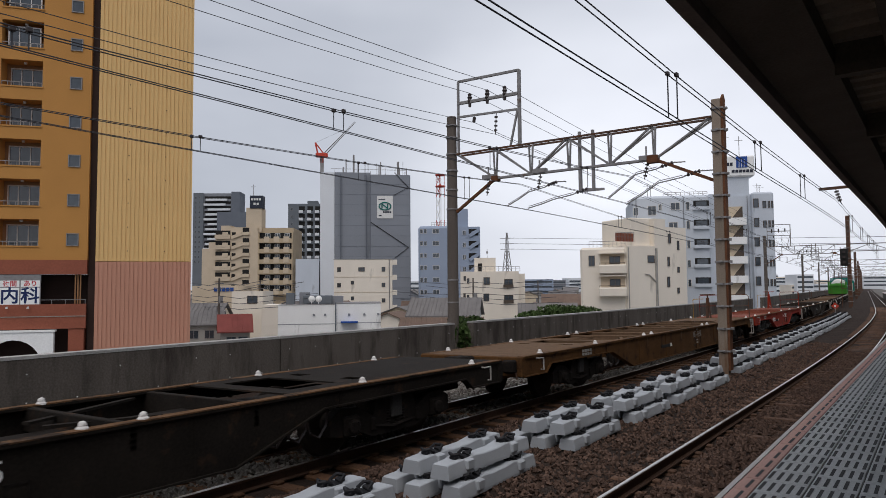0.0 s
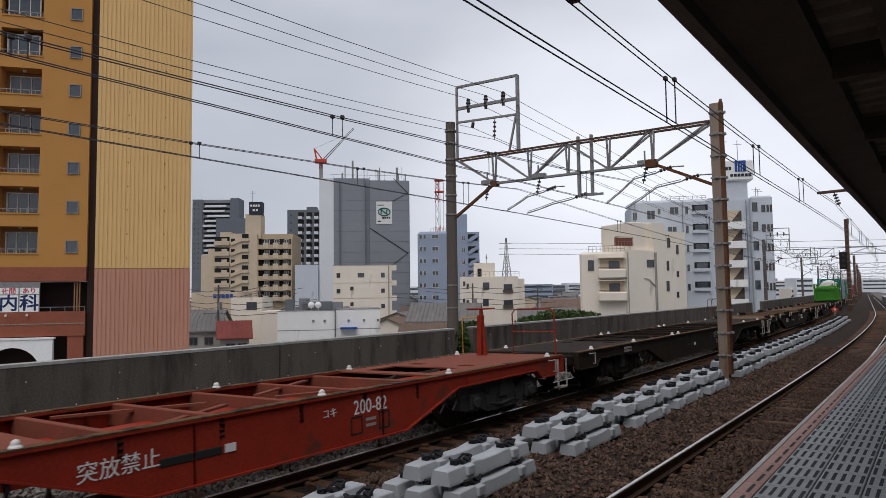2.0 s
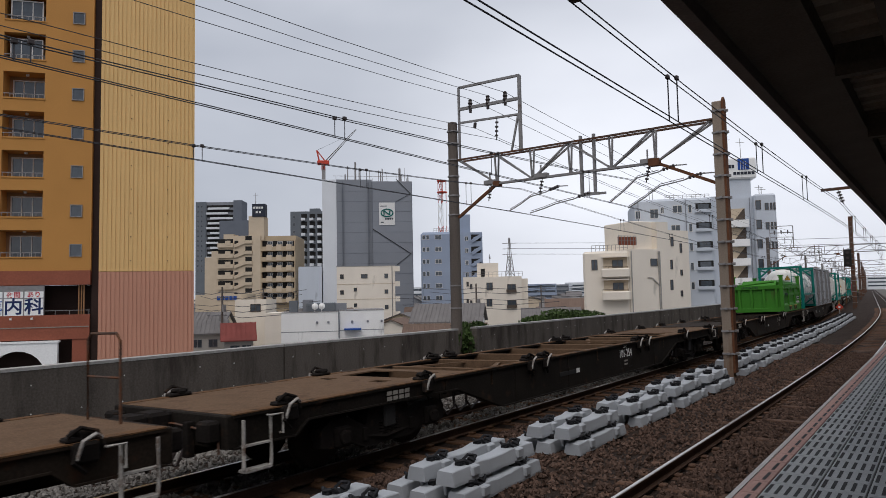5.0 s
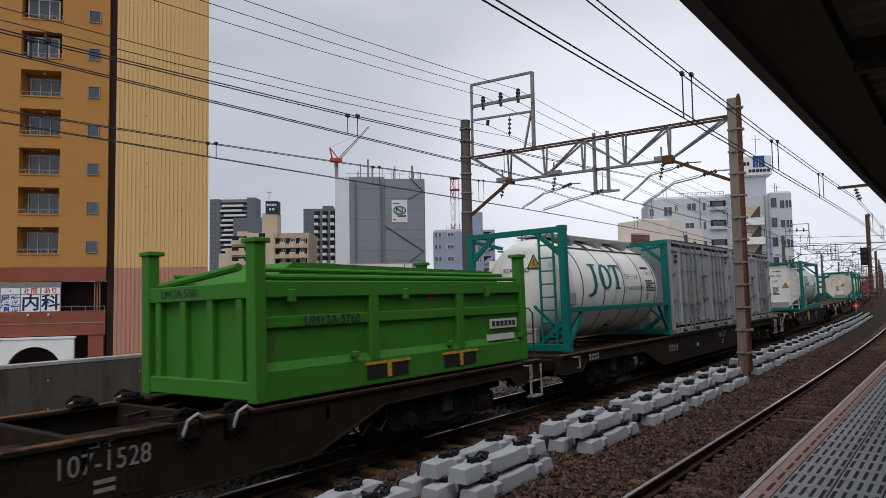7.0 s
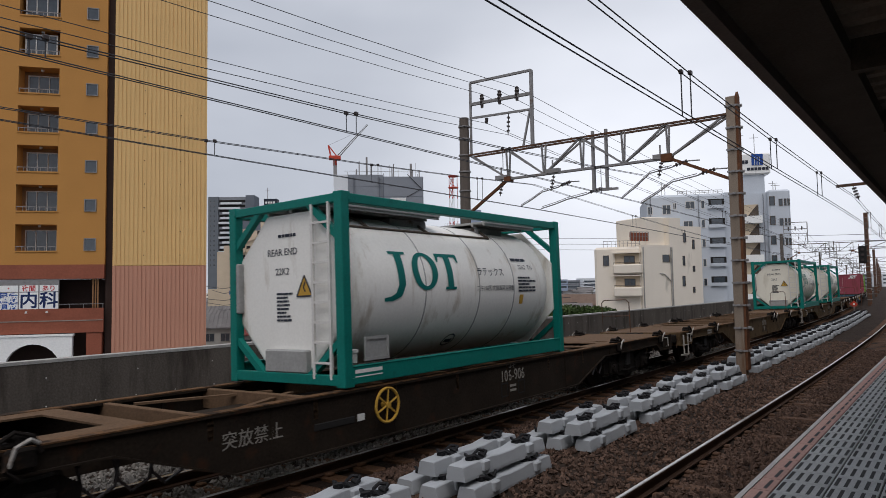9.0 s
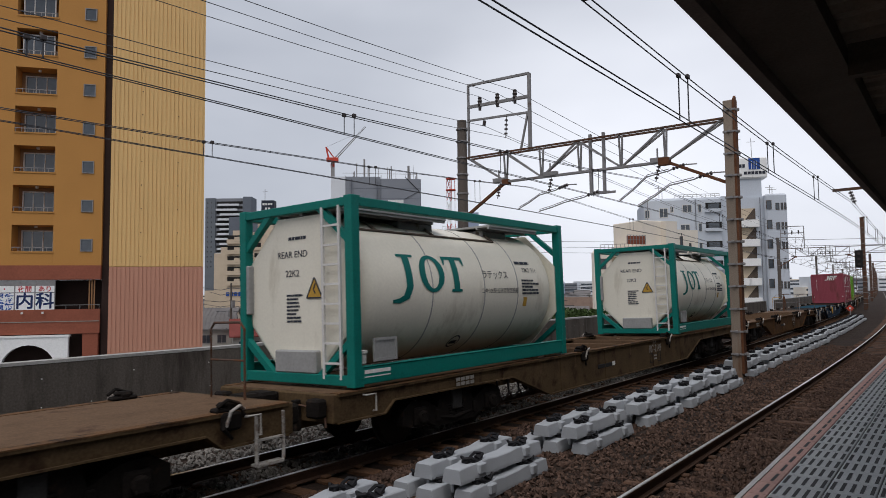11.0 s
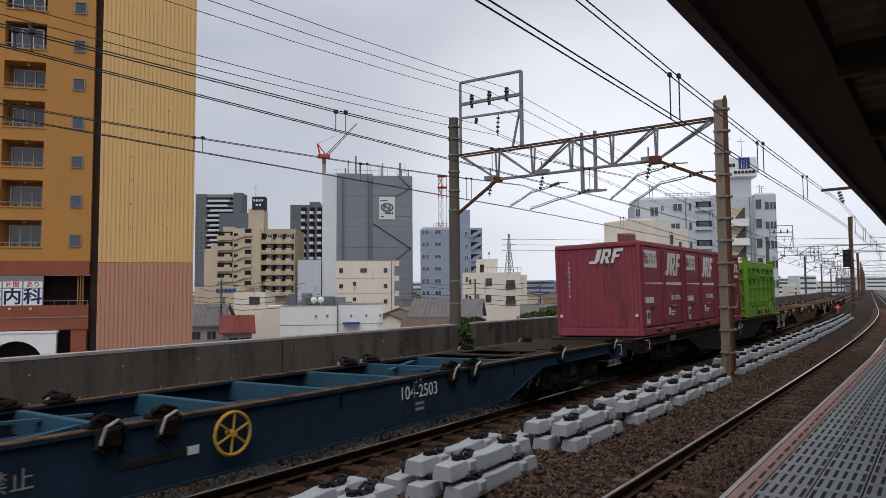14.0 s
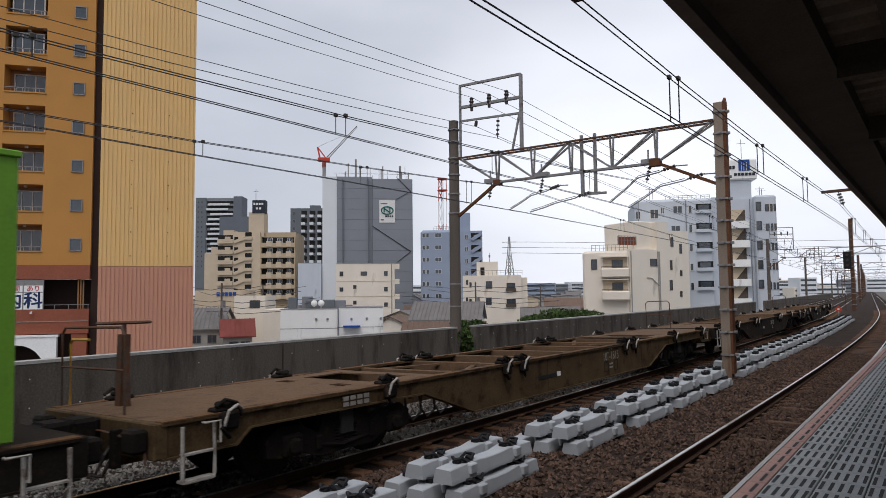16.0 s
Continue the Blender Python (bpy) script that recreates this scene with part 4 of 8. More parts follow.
def flat_wagon(L, body, deck, label, locks="box", lock_at=(), number="", note="", rails=(), steps=(), wheel=False, bogie_mat="bogie", logo=False, rail_mat="rusty_steel", num_y=1.0, note_y=-3.2, plate_y=None, end=None, stand=0):
    """A bogie container flat wagon; the leading end looks towards -y."""
    w = holder("flat_wagon", label, "wagon", group="container flat wagons of the goods train")
    h = L / 2 - .40
    bc = 7.05 if L > 18 else 4.9
    W = 1.21
    # fish-bellied side sills
    a, b = bc - 1.55, bc - 2.9
    for x in (-W, W):
        s = 1 if x > 0 else -1
        bm = bmesh.new()
        o = [(-h, .985), (-h, .62), (-h + .9, .62), (-h + 1.1, .78), (-a, .76), (-b, .30), (b, .30), (a, .76), (h - 1.1, .78), (h - .9, .62), (h, .62), (h, .985)]
        prism(bm, o, x - .05 * s, x - .04 * s)
        bx(bm, x - .16 * s, x, -h, h, .955, .985)
        for p, q in zip(o[1:10], o[2:11]):
            bar(bm, (x - .07 * s, p[0], p[1]), (x - .07 * s, q[0], q[1]), .14, .022)
        for y in (-b + .5, -1.5, 1.5, b - .5, a + .3, -a - .3):
            zl = .30 if abs(y) < b else .72
            bx(bm, x - .10 * s, x - .03 * s, y - .012, y + .012, zl, .96)
        sill = part("side_sill", bm, body, w, "fish-bellied side sill")
        bm = bmesh.new()
        bx(bm, x - .15 * s, x - .0 * s + .003 * s, -h, h, .986, 1.0)
        part("worn_edge", bm, "edge_wear", sill, "worn rusty deck edge")
    bm = bmesh.new()
    for x in (-.22, .22):
        bx(bm, x - .03, x + .03, -h, h, .45, .80)
    bx(bm, -.27, .27, -h, h, .80, .82)
    part("centre_sill", bm, body, w)
    y = -b - .6
    n = 7 if L > 18 else 5
    for i in range(n):
        yy = (-b - .3) + (2 * b + .6) * i / (n - 1)
        bm = bmesh.new()
        bx(bm, -W + .04, W - .04, yy - .045, yy + .045, .70, .98, .01)
        part("cross_beam", bm, deck, w)
    for k in (-1, 1):
        for j in (-1, 1):
            bm = bmesh.new()
            bar(bm, (.95 * k, j * b, .93), (.2 * k, j * (b - 1.6), .93), .09, .03)
            part("brace", bm, deck, w)
    # end decks with slots
    for k in (-1, 1):
        bm = bmesh.new()
        y0, y1 = b + .9, h
        pierced(bm, [-W + .1, -.72, -.42, .42, .72, W - .1], [y0, y0 + .3, y0 + 1.15, y0 + 1.5, y0 + 1.72, y1], ((1, 1), (2, 1), (3, 1), (1, 3), (3, 3)), lambda u, v: (u, k * v, .972), (0, 0, .022))
        part("end_deck", bm, end or deck, w, "dusty steel end deck with slots")
        bm = bmesh.new()
        bx(bm, -W + .02, W - .02, k * h - .08, k * h + .08, .62, .99, .015)
        part("end_beam", bm, body, w)
        bogie(w, k * bc, bogie_mat)
        bm = bmesh.new()
        bx(bm, -.14, .14, min(k * h, k * (L / 2 - .05)), max(k * h, k * (L / 2 - .05)), .72, .98, .02)
        bx(bm, -.19, .19, k * (L / 2 - .14) - .14, k * (L / 2 - .14) + .14, .68, 1.0, .04)
        part("coupler", bm, "bogie", w, "rusty knuckle coupler")
        bm = bmesh.new()
        for x in (.35, .5, -.35):
            tube(bm, [(x, k * h, .8), (x, k * (h + .14), .62), (x * .9, k * (h + .22), .42), (x * .6, k * (h + .34), .45)], .022, 6)
        part("air_hose", bm, "insulator", w, "black brake hose")
        bm = bmesh.new()
        tube(bm, [(-.9, k * (h + .1), .84), (-.3, k * (h + .14), .86), (.3, k * (h + .14), .86), (1.05, k * (h + .1), .8), (1.1, k * (h + .12), .58)], .016, 5)
        part("uncoupling_rod", bm, "rusty_steel", w, "bent uncoupling rod")
        bm = bmesh.new()
        for x in (-1, 1):
            bx(bm, x * .98 - .12, x * .98 + .12, k * h + (.08 if k > 0 else -.26), k * h + (.26 if k > 0 else -.08), .70, .94, .03)
            bx(bm, x * .55 - .05, x * .55 + .05, k * h + (.08 if k > 0 else -.18), k * h + (.18 if k > 0 else -.08), .5, .9, .01)
        part("end_bracket", bm, "bogie", w, "dark end brackets")["kind"] = "stuff"
        bm = bmesh.new()
        y = k * (h - .55)
        tube(bm, [(W, y - .09, .93), (W + .06, y - .09, .93), (W + .06, y + .09, .93), (W + .06, y + .09, .70), (W, y + .09, .70)], .014, 5)
        part("grab_handle", bm, "step_paint", w, "white grab handle")
        bm = bmesh.new()
        bar(bm, (.72, k * bc - .55, .62), (.98, k * bc - .40, .25), .10, .05)
        bar(bm, (.72, k * bc + .55, .62), (.98, k * bc + .40, .25), .10, .05)
        tube(bm, [(.9, k * bc - .45, .34), (.9, k * bc + .45, .34)], .03, 6)
        bx(bm, 1.0, 1.1, k * bc - .12, k * bc + .12, .42, .74, .02)
        part("brake_rigging", bm, "bogie_grey", w, "worn grey brake rigging of the bogie")["kind"] = "stuff"
    # brake gear under the floor
    bm = bmesh.new()
    lathe(bm, [(-.45, .19), (.45, .19)], "y", (.55, -b - .15 + .9, .48), 14)
    bx(bm, -.9, -.4, .4, 1.5, .35, .7, .03)
    tube(bm, [(.1, -bc, .5), (.1, bc, .5)], .03, 6)
    part("brake_gear", bm, "bogie", w)
    bm = bmesh.new()
    for i in range(3):
        y = b + .5 + i * .35
        tube(bm, [(1.0, y, .72), (1.02, y + .05, .45), (1.0, y + .22, .36), (1.0, y + .36, .5), (1.0, y + .4, .74)], .02, 5)
        tube(bm, [(1.0, -y, .72), (1.02, -y - .05, .45), (1.0, -y - .22, .36), (1.0, -y - .36, .5), (1.0, -y - .4, .74)], .02, 5)
    part("brake_cable", bm, "insulator", w, "looped black brake cables")["kind"] = "stuff"
    for y in lock_at:
        for x in (-1.11, 1.11):
            bm = bmesh.new()
            lock_bracket(bm, x, y, locks)
            if locks != "cone":
                s = 1 if x > 0 else -1
                bx(bm, x + s * .06, x + s * .14, y - .14, y + .12, .80, 1.0, .03)
                tube(bm, [(x + s * .14, y - .1, .98), (x + s * .18, y - .16, .84), (x + s * .13, y - .02, .72)], .022, 5)
                bx(bm, x - .11, x + .08, y - .07, y + .09, 1.0, 1.10, .035)
            lock = part("container_lock", bm, "white_edge" if locks == "cone" else "bogie", w, "white-tipped container cone" if locks == "cone" else "black container lock")
            if locks != "cone":
                bm = bmesh.new()
                tube(bm, [(x + s * .15, y + .12, 1.02), (x + s * .19, y + .04, 1.07), (x + s * .2, y - .08, 1.02), (x + s * .17, y - .12, .86)], .018, 6)
                part("lock_handle", bm, "step_paint", lock, "pale curved lock handle")
    for y, x0, x1 in rails:
        handrail(w, y, rail_mat, x0, x1)
    if stand:
        k = 1 if stand > 0 else -1
        bm = bmesh.new()
        bar(bm, (-.5, stand - k * .3, .98), (-.45, stand - k * .3, 1.85), .11)
        bar(bm, (-.35, stand - k * .3, .98), (-.42, stand - k * .3, 1.85), .05)
        tube(bm, [(-.45, stand - k * .3, 1.8), (-.45, stand - k * .3, 2.0)], .03, 6)
        part("brake_stand", bm, rail_mat, w, "upright hand brake stand")
        bm = bmesh.new()
        n = 14
        tube(bm, [(-.45 + .3 * math.cos(i * 2 * math.pi / n), stand - k * .3 + .3 * math.sin(i * 2 * math.pi / n), 1.99) for i in range(n + 1)], .018, 5)
        tube(bm, [(-.75, stand - k * .3, 1.99), (-.15, stand - k * .3, 1.99)], .015, 5)
        part("brake_wheel", bm, rail_mat, w, "flat hand brake wheel")
        bm = bmesh.new()
        tube(bm, [(-1.15, stand, .9), (-1.15, stand, 1.75), (-1.1, stand, 1.8), (-.7, stand, 1.8)], .018, 6)
        part("grab_rail", bm, "yellow_paint", w, "yellow grab rail")
    for y in steps:
        step_iron(w, W + .02, y)
        step_iron(w, -W + .05, y)
    if wheel:
        bm = bmesh.new()
        n = 20
        tube(bm, [(W + .05, -1.75 + .23 * math.cos(i * 2 * math.pi / n), .72 + .23 * math.sin(i * 2 * math.pi / n)) for i in range(n + 1)], .02, 6)
        for i in range(3):
            c, s = .22 * math.cos(i * math.pi / 3 + .4), .22 * math.sin(i * math.pi / 3 + .4)
            tube(bm, [(W + .05, -1.75 - c, .72 - s), (W + .05, -1.75 + c, .72 + s)], .015, 5)
        lathe(bm, [(W - .06, .04), (W + .08, .04)], "x", (0, -1.75, .72), 10)
        part("hand_brake_wheel", bm, "yellow_paint", w, "yellow spoked hand brake wheel")
    if number:
        lettering("number", number.replace("コキ", ""), .27, "white_ink" if body in ("w_red", "w_navy", "w_black") else "dim_ink", w, Matrix.Translation((W - .035, num_y, .755)) @ SIDE, 1.05, .85)
        lettering("class_mark", "コキ", .13, "white_ink" if body in ("w_red", "w_navy", "w_black") else "dim_ink", w, Matrix.Translation((W - .035, num_y - .03 if L > 18 else num_y - .78, .93 if L > 18 else .755)) @ SIDE, 1.05)
        for k in (-.28, .28):
            bm = bmesh.new()
            for p, q, r, s in ((-.11, .11, .13, .15), (-.11, .11, -.09, -.07), (-.11, -.09, -.09, .15), (.09, .11, -.09, .15)):
                bx(bm, W - .041, W - .034, num_y + k + p, num_y + k + q, .50 + r, .50 + s)
            part("card_frame", bm, "black_and_shade" if "-" in number else "bogie", w, "small black card frame")
        bm = bmesh.new()
        for i in range(2):
            bx(bm, W - .041, W - .035, num_y - .1, num_y + .1, .56 - i * .08, .60 - i * .08)
        part("small_print", bm, "dim_ink", w, "two bars of small white print")
    if note:
        lettering("notice", note, .21, "white_ink" if body == "w_red" or logo else "dim_ink", w, Matrix.Translation((W - .035, note_y, .66)) @ SIDE, 1.0)
    if logo:
        bm = bmesh.new()
        for i, (y0, y1) in enumerate(((2.2, 2.5), (2.58, 2.84), (2.92, 3.2))):
            for z0, z1, k in ((.56, .64, 0), (.67, .79, .05)):
                bx(bm, W - .041, W - .034, y0 + k, y1 + k, z0, z1)
        part("emblem", bm, "white_ink", w, "white block emblem")
    py = plate_y if plate_y is not None else -(bc + .2)
    bm = bmesh.new()
    for i in range(2):
        for j in range(4):
            bx(bm, W + .004, W + .009, py + j * .13, py + .1 + j * .13, .80 + i * .075, .855 + i * .075)
    part("load_marks", bm, "dim_ink", w, "small white weight figures as bars")
    bm = bmesh.new()
    bx(bm, W - .05, W - .03, -3.0 if wheel else -1.9, -2.3 if wheel else -1.15, .56, .65, .01)
    part("sill_slot", bm, "black_and_shade", w, "dark slot in the sill")
    bm = bmesh.new()
    bx(bm, W - .038, W - .028, -2.25 if wheel else -1.12, -2.12 if wheel else -.98, .57, .66)
    part("maker_plate", bm, "white_ink", w)
    return w


# ---- containers (base at z = 0, leading end towards -y) ----
def corner_blocks(bm, L, W, H, s=.09):
    for x in (-1, 1):
        for y in (-1, 1):
            for z0, z1 in ((0, .12), (H - .12, H)):
                bx(bm, x * (W / 2 - s), x * W / 2, y * (L / 2 - .178), y * L / 2, z0, z1, .008)


def text_block(bm, face, u0, u1, v0, v1, rows, off, seed):
    """Rows of plain bars that stand for print too small to read; face 'side' or 'front'."""
    rnd = random.Random(seed)
    dv = (v1 - v0) / rows
    for i in range(rows):
        z1 = v1 - i * dv
        z0 = z1 - dv * .55
        u = u0
        end = u0 + (u1 - u0) * rnd.uniform(.55, 1.0)
        while u < end:
            e = min(u + rnd.uniform(.05, .16) * (u1 - u0) * 1.5, end)
            if face == "side":
                bx(bm, off, off + .004, u, e, z0, z1)
            else:
                bx(bm, u, e, off - .004, off, z0, z1)
            u = e + .03 * (u1 - u0)


def hazard_sign(parent, at):
    bm = bmesh.new()
    v = [bm.verts.new(p) for p in ((-.16, 0, 0), (.16, 0, 0), (0, .29, 0))]
    w = [bm.verts.new((p.co.x, p.co.y, .006)) for p in v]
    bm.faces.new(v[::-1])
    bm.faces.new(w)
    for i in range(3):
        bm.faces.new((v[i], v[(i + 1) % 3], w[(i + 1) % 3], w[i]))
    s = part("hazard_sign", bm, "yellow_paint", parent, "yellow triangular warning sign", at=at)
    bm = bmesh.new()
    for a, b in (((-.16, 0, .008), (.16, 0, .008)), ((.16, 0, .008), (0, .29, .008)), ((0, .29, .008), (-.16, 0, .008)), ((.02, .2, .008), (-.02, .12, .008)), ((-.02, .12, .008), (.02, .06, .008))):
        bar(bm, a, b, .02, .006)
    part("sign_border", bm, "ink", s)


def tank_container(style, label, shade="tank_white", code="JOTU 670064"):
    L, W, H = 6.058, 2.438, 2.591
    c = holder("tank_container", label, "tank container", group="tank containers on the wagons")
    x, y = W / 2, L / 2
    for i in (-1, 1):
        for j in (-1, 1):
            bm = bmesh.new()
            bx(bm, i * (x - .15), i * x, j * (y - .15), j * y, .1, H - .1, .01)
            part("corner_post", bm, "teal_frame", c, "teal corner post")
    bm = bmesh.new()
    corner_blocks(bm, L, W, H, .16)
    part("corner_casting", bm, "teal_frame", c)
    for j in (-1, 1):
        bm = bmesh.new()
        for z0, z1 in ((0.02, .16), (H - .14, H - .02)):
            bx(bm, -x + .1, x - .1, j * (y - .12), j * (y - .01), z0, z1, .008)
        for i in (-1, 1):
            bar(bm, (i * (x - .1), j * (y - .07), .62), (i * (x - .75), j * (y - .07), .1), .09, .09)
            bar(bm, (i * (x - .1), j * (y - .07), H - .62), (i * (x - .7), j * (y - .07), H - .1), .09, .09)
        part("end_frame", bm, "teal_frame", c, "teal end frame with corner braces")
    bm = bmesh.new()
    if style == "box":
        for i in (-1, 1):
            bx(bm, i * (x - .1), i * (x - .012), -y + .1, y - .1, .03, .27, .01)
            bx(bm, i * (x - .13), i * (x - .012), -y + .1, y - .1, .235, .275, .01)
            bx(bm, i * (x - .15), i * (x - .012), -y + .1, y - .1, H - .15, H - .02, .01)
    else:
        for i in (-1, 1):
            bx(bm, i * (x - .09), i * (x - .01), -y + .1, y - .1, .80, .90, .008)
            for j in (-1, 1):
                bar(bm, (i * (x - .06), j * (y - .1), .1), (i * (x - .06), j * (y - .75), .80), .07, .07)
                bar(bm, (i * (x - .06), j * (y - .1), H - .15), (i * (x - .35), j * (y - .95), H - .3), .07, .07)
                bar(bm, (i * (x - .1), j * (y - .07), .3), (i * (x - .8), j * (y - .07), .95), .05, .05)
    part("side_rail", bm, "teal_frame", c, "teal side rails")
    # barrel
    R = 1.14
    zc = 1.30
    e = y - .18
    bm = bmesh.new()
    if style == "box":
        prof = [(-e, .72), (-e + .015, .84), (-e + .10, .99), (-e + .25, R - .02), (-e + .36, R), (e - .36, R), (e - .25, R - .02), (e - .10, .99), (e - .015, .84), (e, .72)]
    else:
        prof = [(-e, .35), (-e + .04, .62), (-e + .15, .86), (-e + .32, 1.03), (-e + .52, R - .02), (-e + .62, R), (e - .62, R), (e - .52, R - .02), (e - .32, 1.03), (e - .15, .86), (e - .04, .62), (e, .35)]
    lathe(bm, prof, "y", (0, 0, zc), 56)
    tank = part("barrel", bm, shade, c, "grimy white insulated barrel", smooth=True)
    if style == "box":
        bm = bmesh.new()
        for k in (-1, 1):
            lathe(bm, [(k * e - .01, 1.17), (k * (e + .05), 1.16), (k * (e + .065), 1.12)], "y", (0, 0, zc), 8)
        bmesh.ops.rotate(bm, cent=(0, 0, zc), matrix=Matrix.Rotation(math.pi / 8, 3, "Y"), verts=bm.verts)
        bmesh.ops.scale(bm, vec=(1.03, 1, 1.03), space=Matrix.Translation((0, 0, -zc)), verts=bm.verts)
        part("end_plate", bm, shade, tank, "flat eight-sided insulated end")
    bm = bmesh.new()
    bw = .011 if style == "box" else .022
    bands = (-1.2, .25, 1.35) if style == "box" else (-2.1, -1.0, .1, 1.2, 2.15)
    for yb in bands:
        lathe(bm, [(yb - bw, R + .004), (yb + bw, R + .004)], "y", (0, 0, zc), 56)
    part("band", bm, "tank_grey" if style == "box" else "dark_band", tank, "narrow hoop bands")
    if style == "box":
        for y0, y1 in ((-2.85, -.35), (1.0, 2.75)):
            bm = bmesh.new()
            bx(bm, -.55, x - .42, y0, y1, H - .12, H - .085)
            for u in (-.5, .0, .5, x - .46):
                bx(bm, u - .02, u + .02, y0, y1, H - .16, H - .12)
            deckplate = part("walkway", bm, "tank_grey", c, "grey top walkway plate")
            bm = bmesh.new()
            bx(bm, -.35, .55, y1 - .95 if y0 < 0 else y0 + .1, y1 - .05 if y0 < 0 else y0 + .95, zc + R - .2, H - .16, .03)
            part("manhole_box", bm, "grey_steel", deckplate, "grey steel spill box round the manhole")
    else:
        bm = bmesh.new()
        bx(bm, -.32, .42, -2.3, 2.3, zc + R + .03, zc + R + .07)
        bx(bm, .40, .44, -2.3, 2.3, zc + R + .0, zc + R + .1)
        part("walkway", bm, "tank_grey", c, "grey top walkway plate")
        for yb in (-1.6, -.1, 1.4):
            bm = bmesh.new()
            prism(bm, [(yb - .3, zc + R + .02), (yb + .3, zc + R + .02), (yb + .12, zc + R - .16), (yb - .12, zc + R - .16)], -.4, .62)
            part("walkway_bracket", bm, "tank_grey", c, "flared grey walkway bracket")
    # spill pipe: runs along the shoulder, with kinked branches from the top
    bm = bmesh.new()
    px, pz = .72, zc + .90
    y_end = 1.2 if style == "box" else e - .5
    for s in (1, -1):
        tube(bm, [(s * px, -e + .35, pz), (s * px, y_end, pz)], .02, 6)
    for yb in (-2.0, -.6, y_end) if style == "box" else (-2.0, -.9, .6):
        tube(bm, [(px, yb, pz), (px - .1, yb - .06, pz + .09), (px - .16, yb - .02, pz + .12), (px - .3, yb - .12, pz + .2)], .024, 6)
    part("drain_pipe", bm, "dark_band", tank, "dark spill pipe on the barrel")
    # ladder at the leading end
    bm = bmesh.new()
    for xx in (.62, .95):
        bx(bm, xx - .02, xx + .02, -y + .005, -y + .04, .1, H - .12)
    for i in range(8):
        bx(bm, .62, .95, -y + .008, -y + .035, .3 + i * .27, .33 + i * .27)
    part("ladder", bm, "white_edge" if style == "box" else "teal_frame", c, "end ladder")
    bm = bmesh.new()
    bx(bm, -.42, .45, -y + .01, -y + .2, .16, .48, .02)
    bx(bm, -x + .02, -x + .2, -y - .02 + .03, -y + .2, 1.0, 1.75, .02)
    part("valve_box", bm, "tank_grey", c, "grey steel valve box")
    if style != "box":
        bm = bmesh.new()
        bx(bm, x - .2, x - .03, -y + .2, -y + .5, .95, 1.2, .015)
        part("document_box", bm, "tank_grey", c, "small black document holder")
    # painted marks
    off = R + .012
    big_emblem(c, R, zc, -1.15 if style == "box" else -.85)
    small = "ink"
    t = lettering("lettering", "ラテックス", .17, small, c, Matrix.Translation((off, .62, zc + .25)) @ SIDE)
    wrap(t, R + .006, zc)
    t = lettering("lettering", "コキ106形式貨車限定積載", .105, small, c, Matrix.Translation((off, .75, zc - .03)) @ SIDE)
    wrap(t, R + .006, zc)
    t = lettering("lettering", "22K2  T11", .12, small, c, Matrix.Translation((off, 1.85, zc + .36)) @ SIDE)
    wrap(t, R + .006, zc)
    bm = bmesh.new()
    text_block(bm, "side", 1.5, 2.15, zc - .12, zc + .18, 5, 1.0, 4)
    p = part("small_print", bm, small, c)
    wrap(p, R + .006, zc)
    bm = bmesh.new()
    bx(bm, 1.0, 1.004, 1.55, 1.67, zc - .32, zc - .15)
    p = part("label_plate", bm, "yellow_paint", c)
    wrap(p, R + .006, zc)
    ye = -e - (.065 if style == "box" else .0) - .004
    if style == "box":
        lettering("lettering", "REAR END\n\n22K2", .14, small, c, Matrix.Translation((-.12, ye, zc + .42)) @ FRONT)
        hazard_sign(c, Matrix.Translation((.35, ye, zc - .08)) @ FRONT)
        bm = bmesh.new()
        text_block(bm, "front", -.25, .1, zc - .45, zc - .02, 8, ye, 2)
        text_block(bm, "front", -.2, .3, zc + .74, zc + .82, 1, ye, 9)
        part("small_print", bm, small, c)
    else:
        lettering("lettering", "REAR END\n\n22K2", .14, small, c, Matrix.Translation((-.05, -e - .01, zc + .28)) @ FRONT)
        hazard_sign(c, Matrix.Translation((.38, -e + .02, zc + .45)) @ FRONT)
        bm = bmesh.new()
        text_block(bm, "front", -.2, .15, zc - .5, zc - .05, 6, -e - .01, 2)
        part("small_print", bm, small, c)
    # serial number stays as bars
    bm = bmesh.new()
    text_block(bm, "side", 1.42, 2.25, zc + .44, zc + .54, 1, 1.0, 21)
    wrap(part("serial_bars", bm, small, c), R + .006, zc)
    # black ring mark low on the flank, with its small figure
    bm = bmesh.new()
    n = 22
    for i in range(n):
        p, q = 2 * math.pi * i / n, 2 * math.pi * (i + 1) / n
        v = [(1.0, -.2 + r * math.cos(k), zc - .98 + r * math.sin(k)) for k, r in ((p, .15), (q, .15), (q, .125), (p, .125))]
        bm.faces.new([bm.verts.new(k) for k in v])
    for u, w in ((-.25, .04), (-.17, .05)):
        bx(bm, 1.0, 1.003, u - w, u + w, zc - 1.03, zc - .95)
    wrap(part("round_mark", bm, "ink", c, "black ring mark low on the barrel"), R + .006, zc)
    if style == "box":
        # grey plate and filler cap low at the leading end, maker's bars on the rail
        bm = bmesh.new()
        bx(bm, x - .07, x - .03, -y + .42, -y + .86, .34, .62, .012)
        pl = part("data_plate", bm, "tank_grey", c, "grey data plate in a raised frame")
        bm = bmesh.new()
        for u0, u1, v0, v1 in ((-y + .40, -y + .88, .60, .64), (-y + .40, -y + .88, .32, .36), (-y + .40, -y + .44, .36, .60), (-y + .84, -y + .88, .36, .60)):
            bx(bm, x - .04, x - .015, u0, u1, v0, v1)
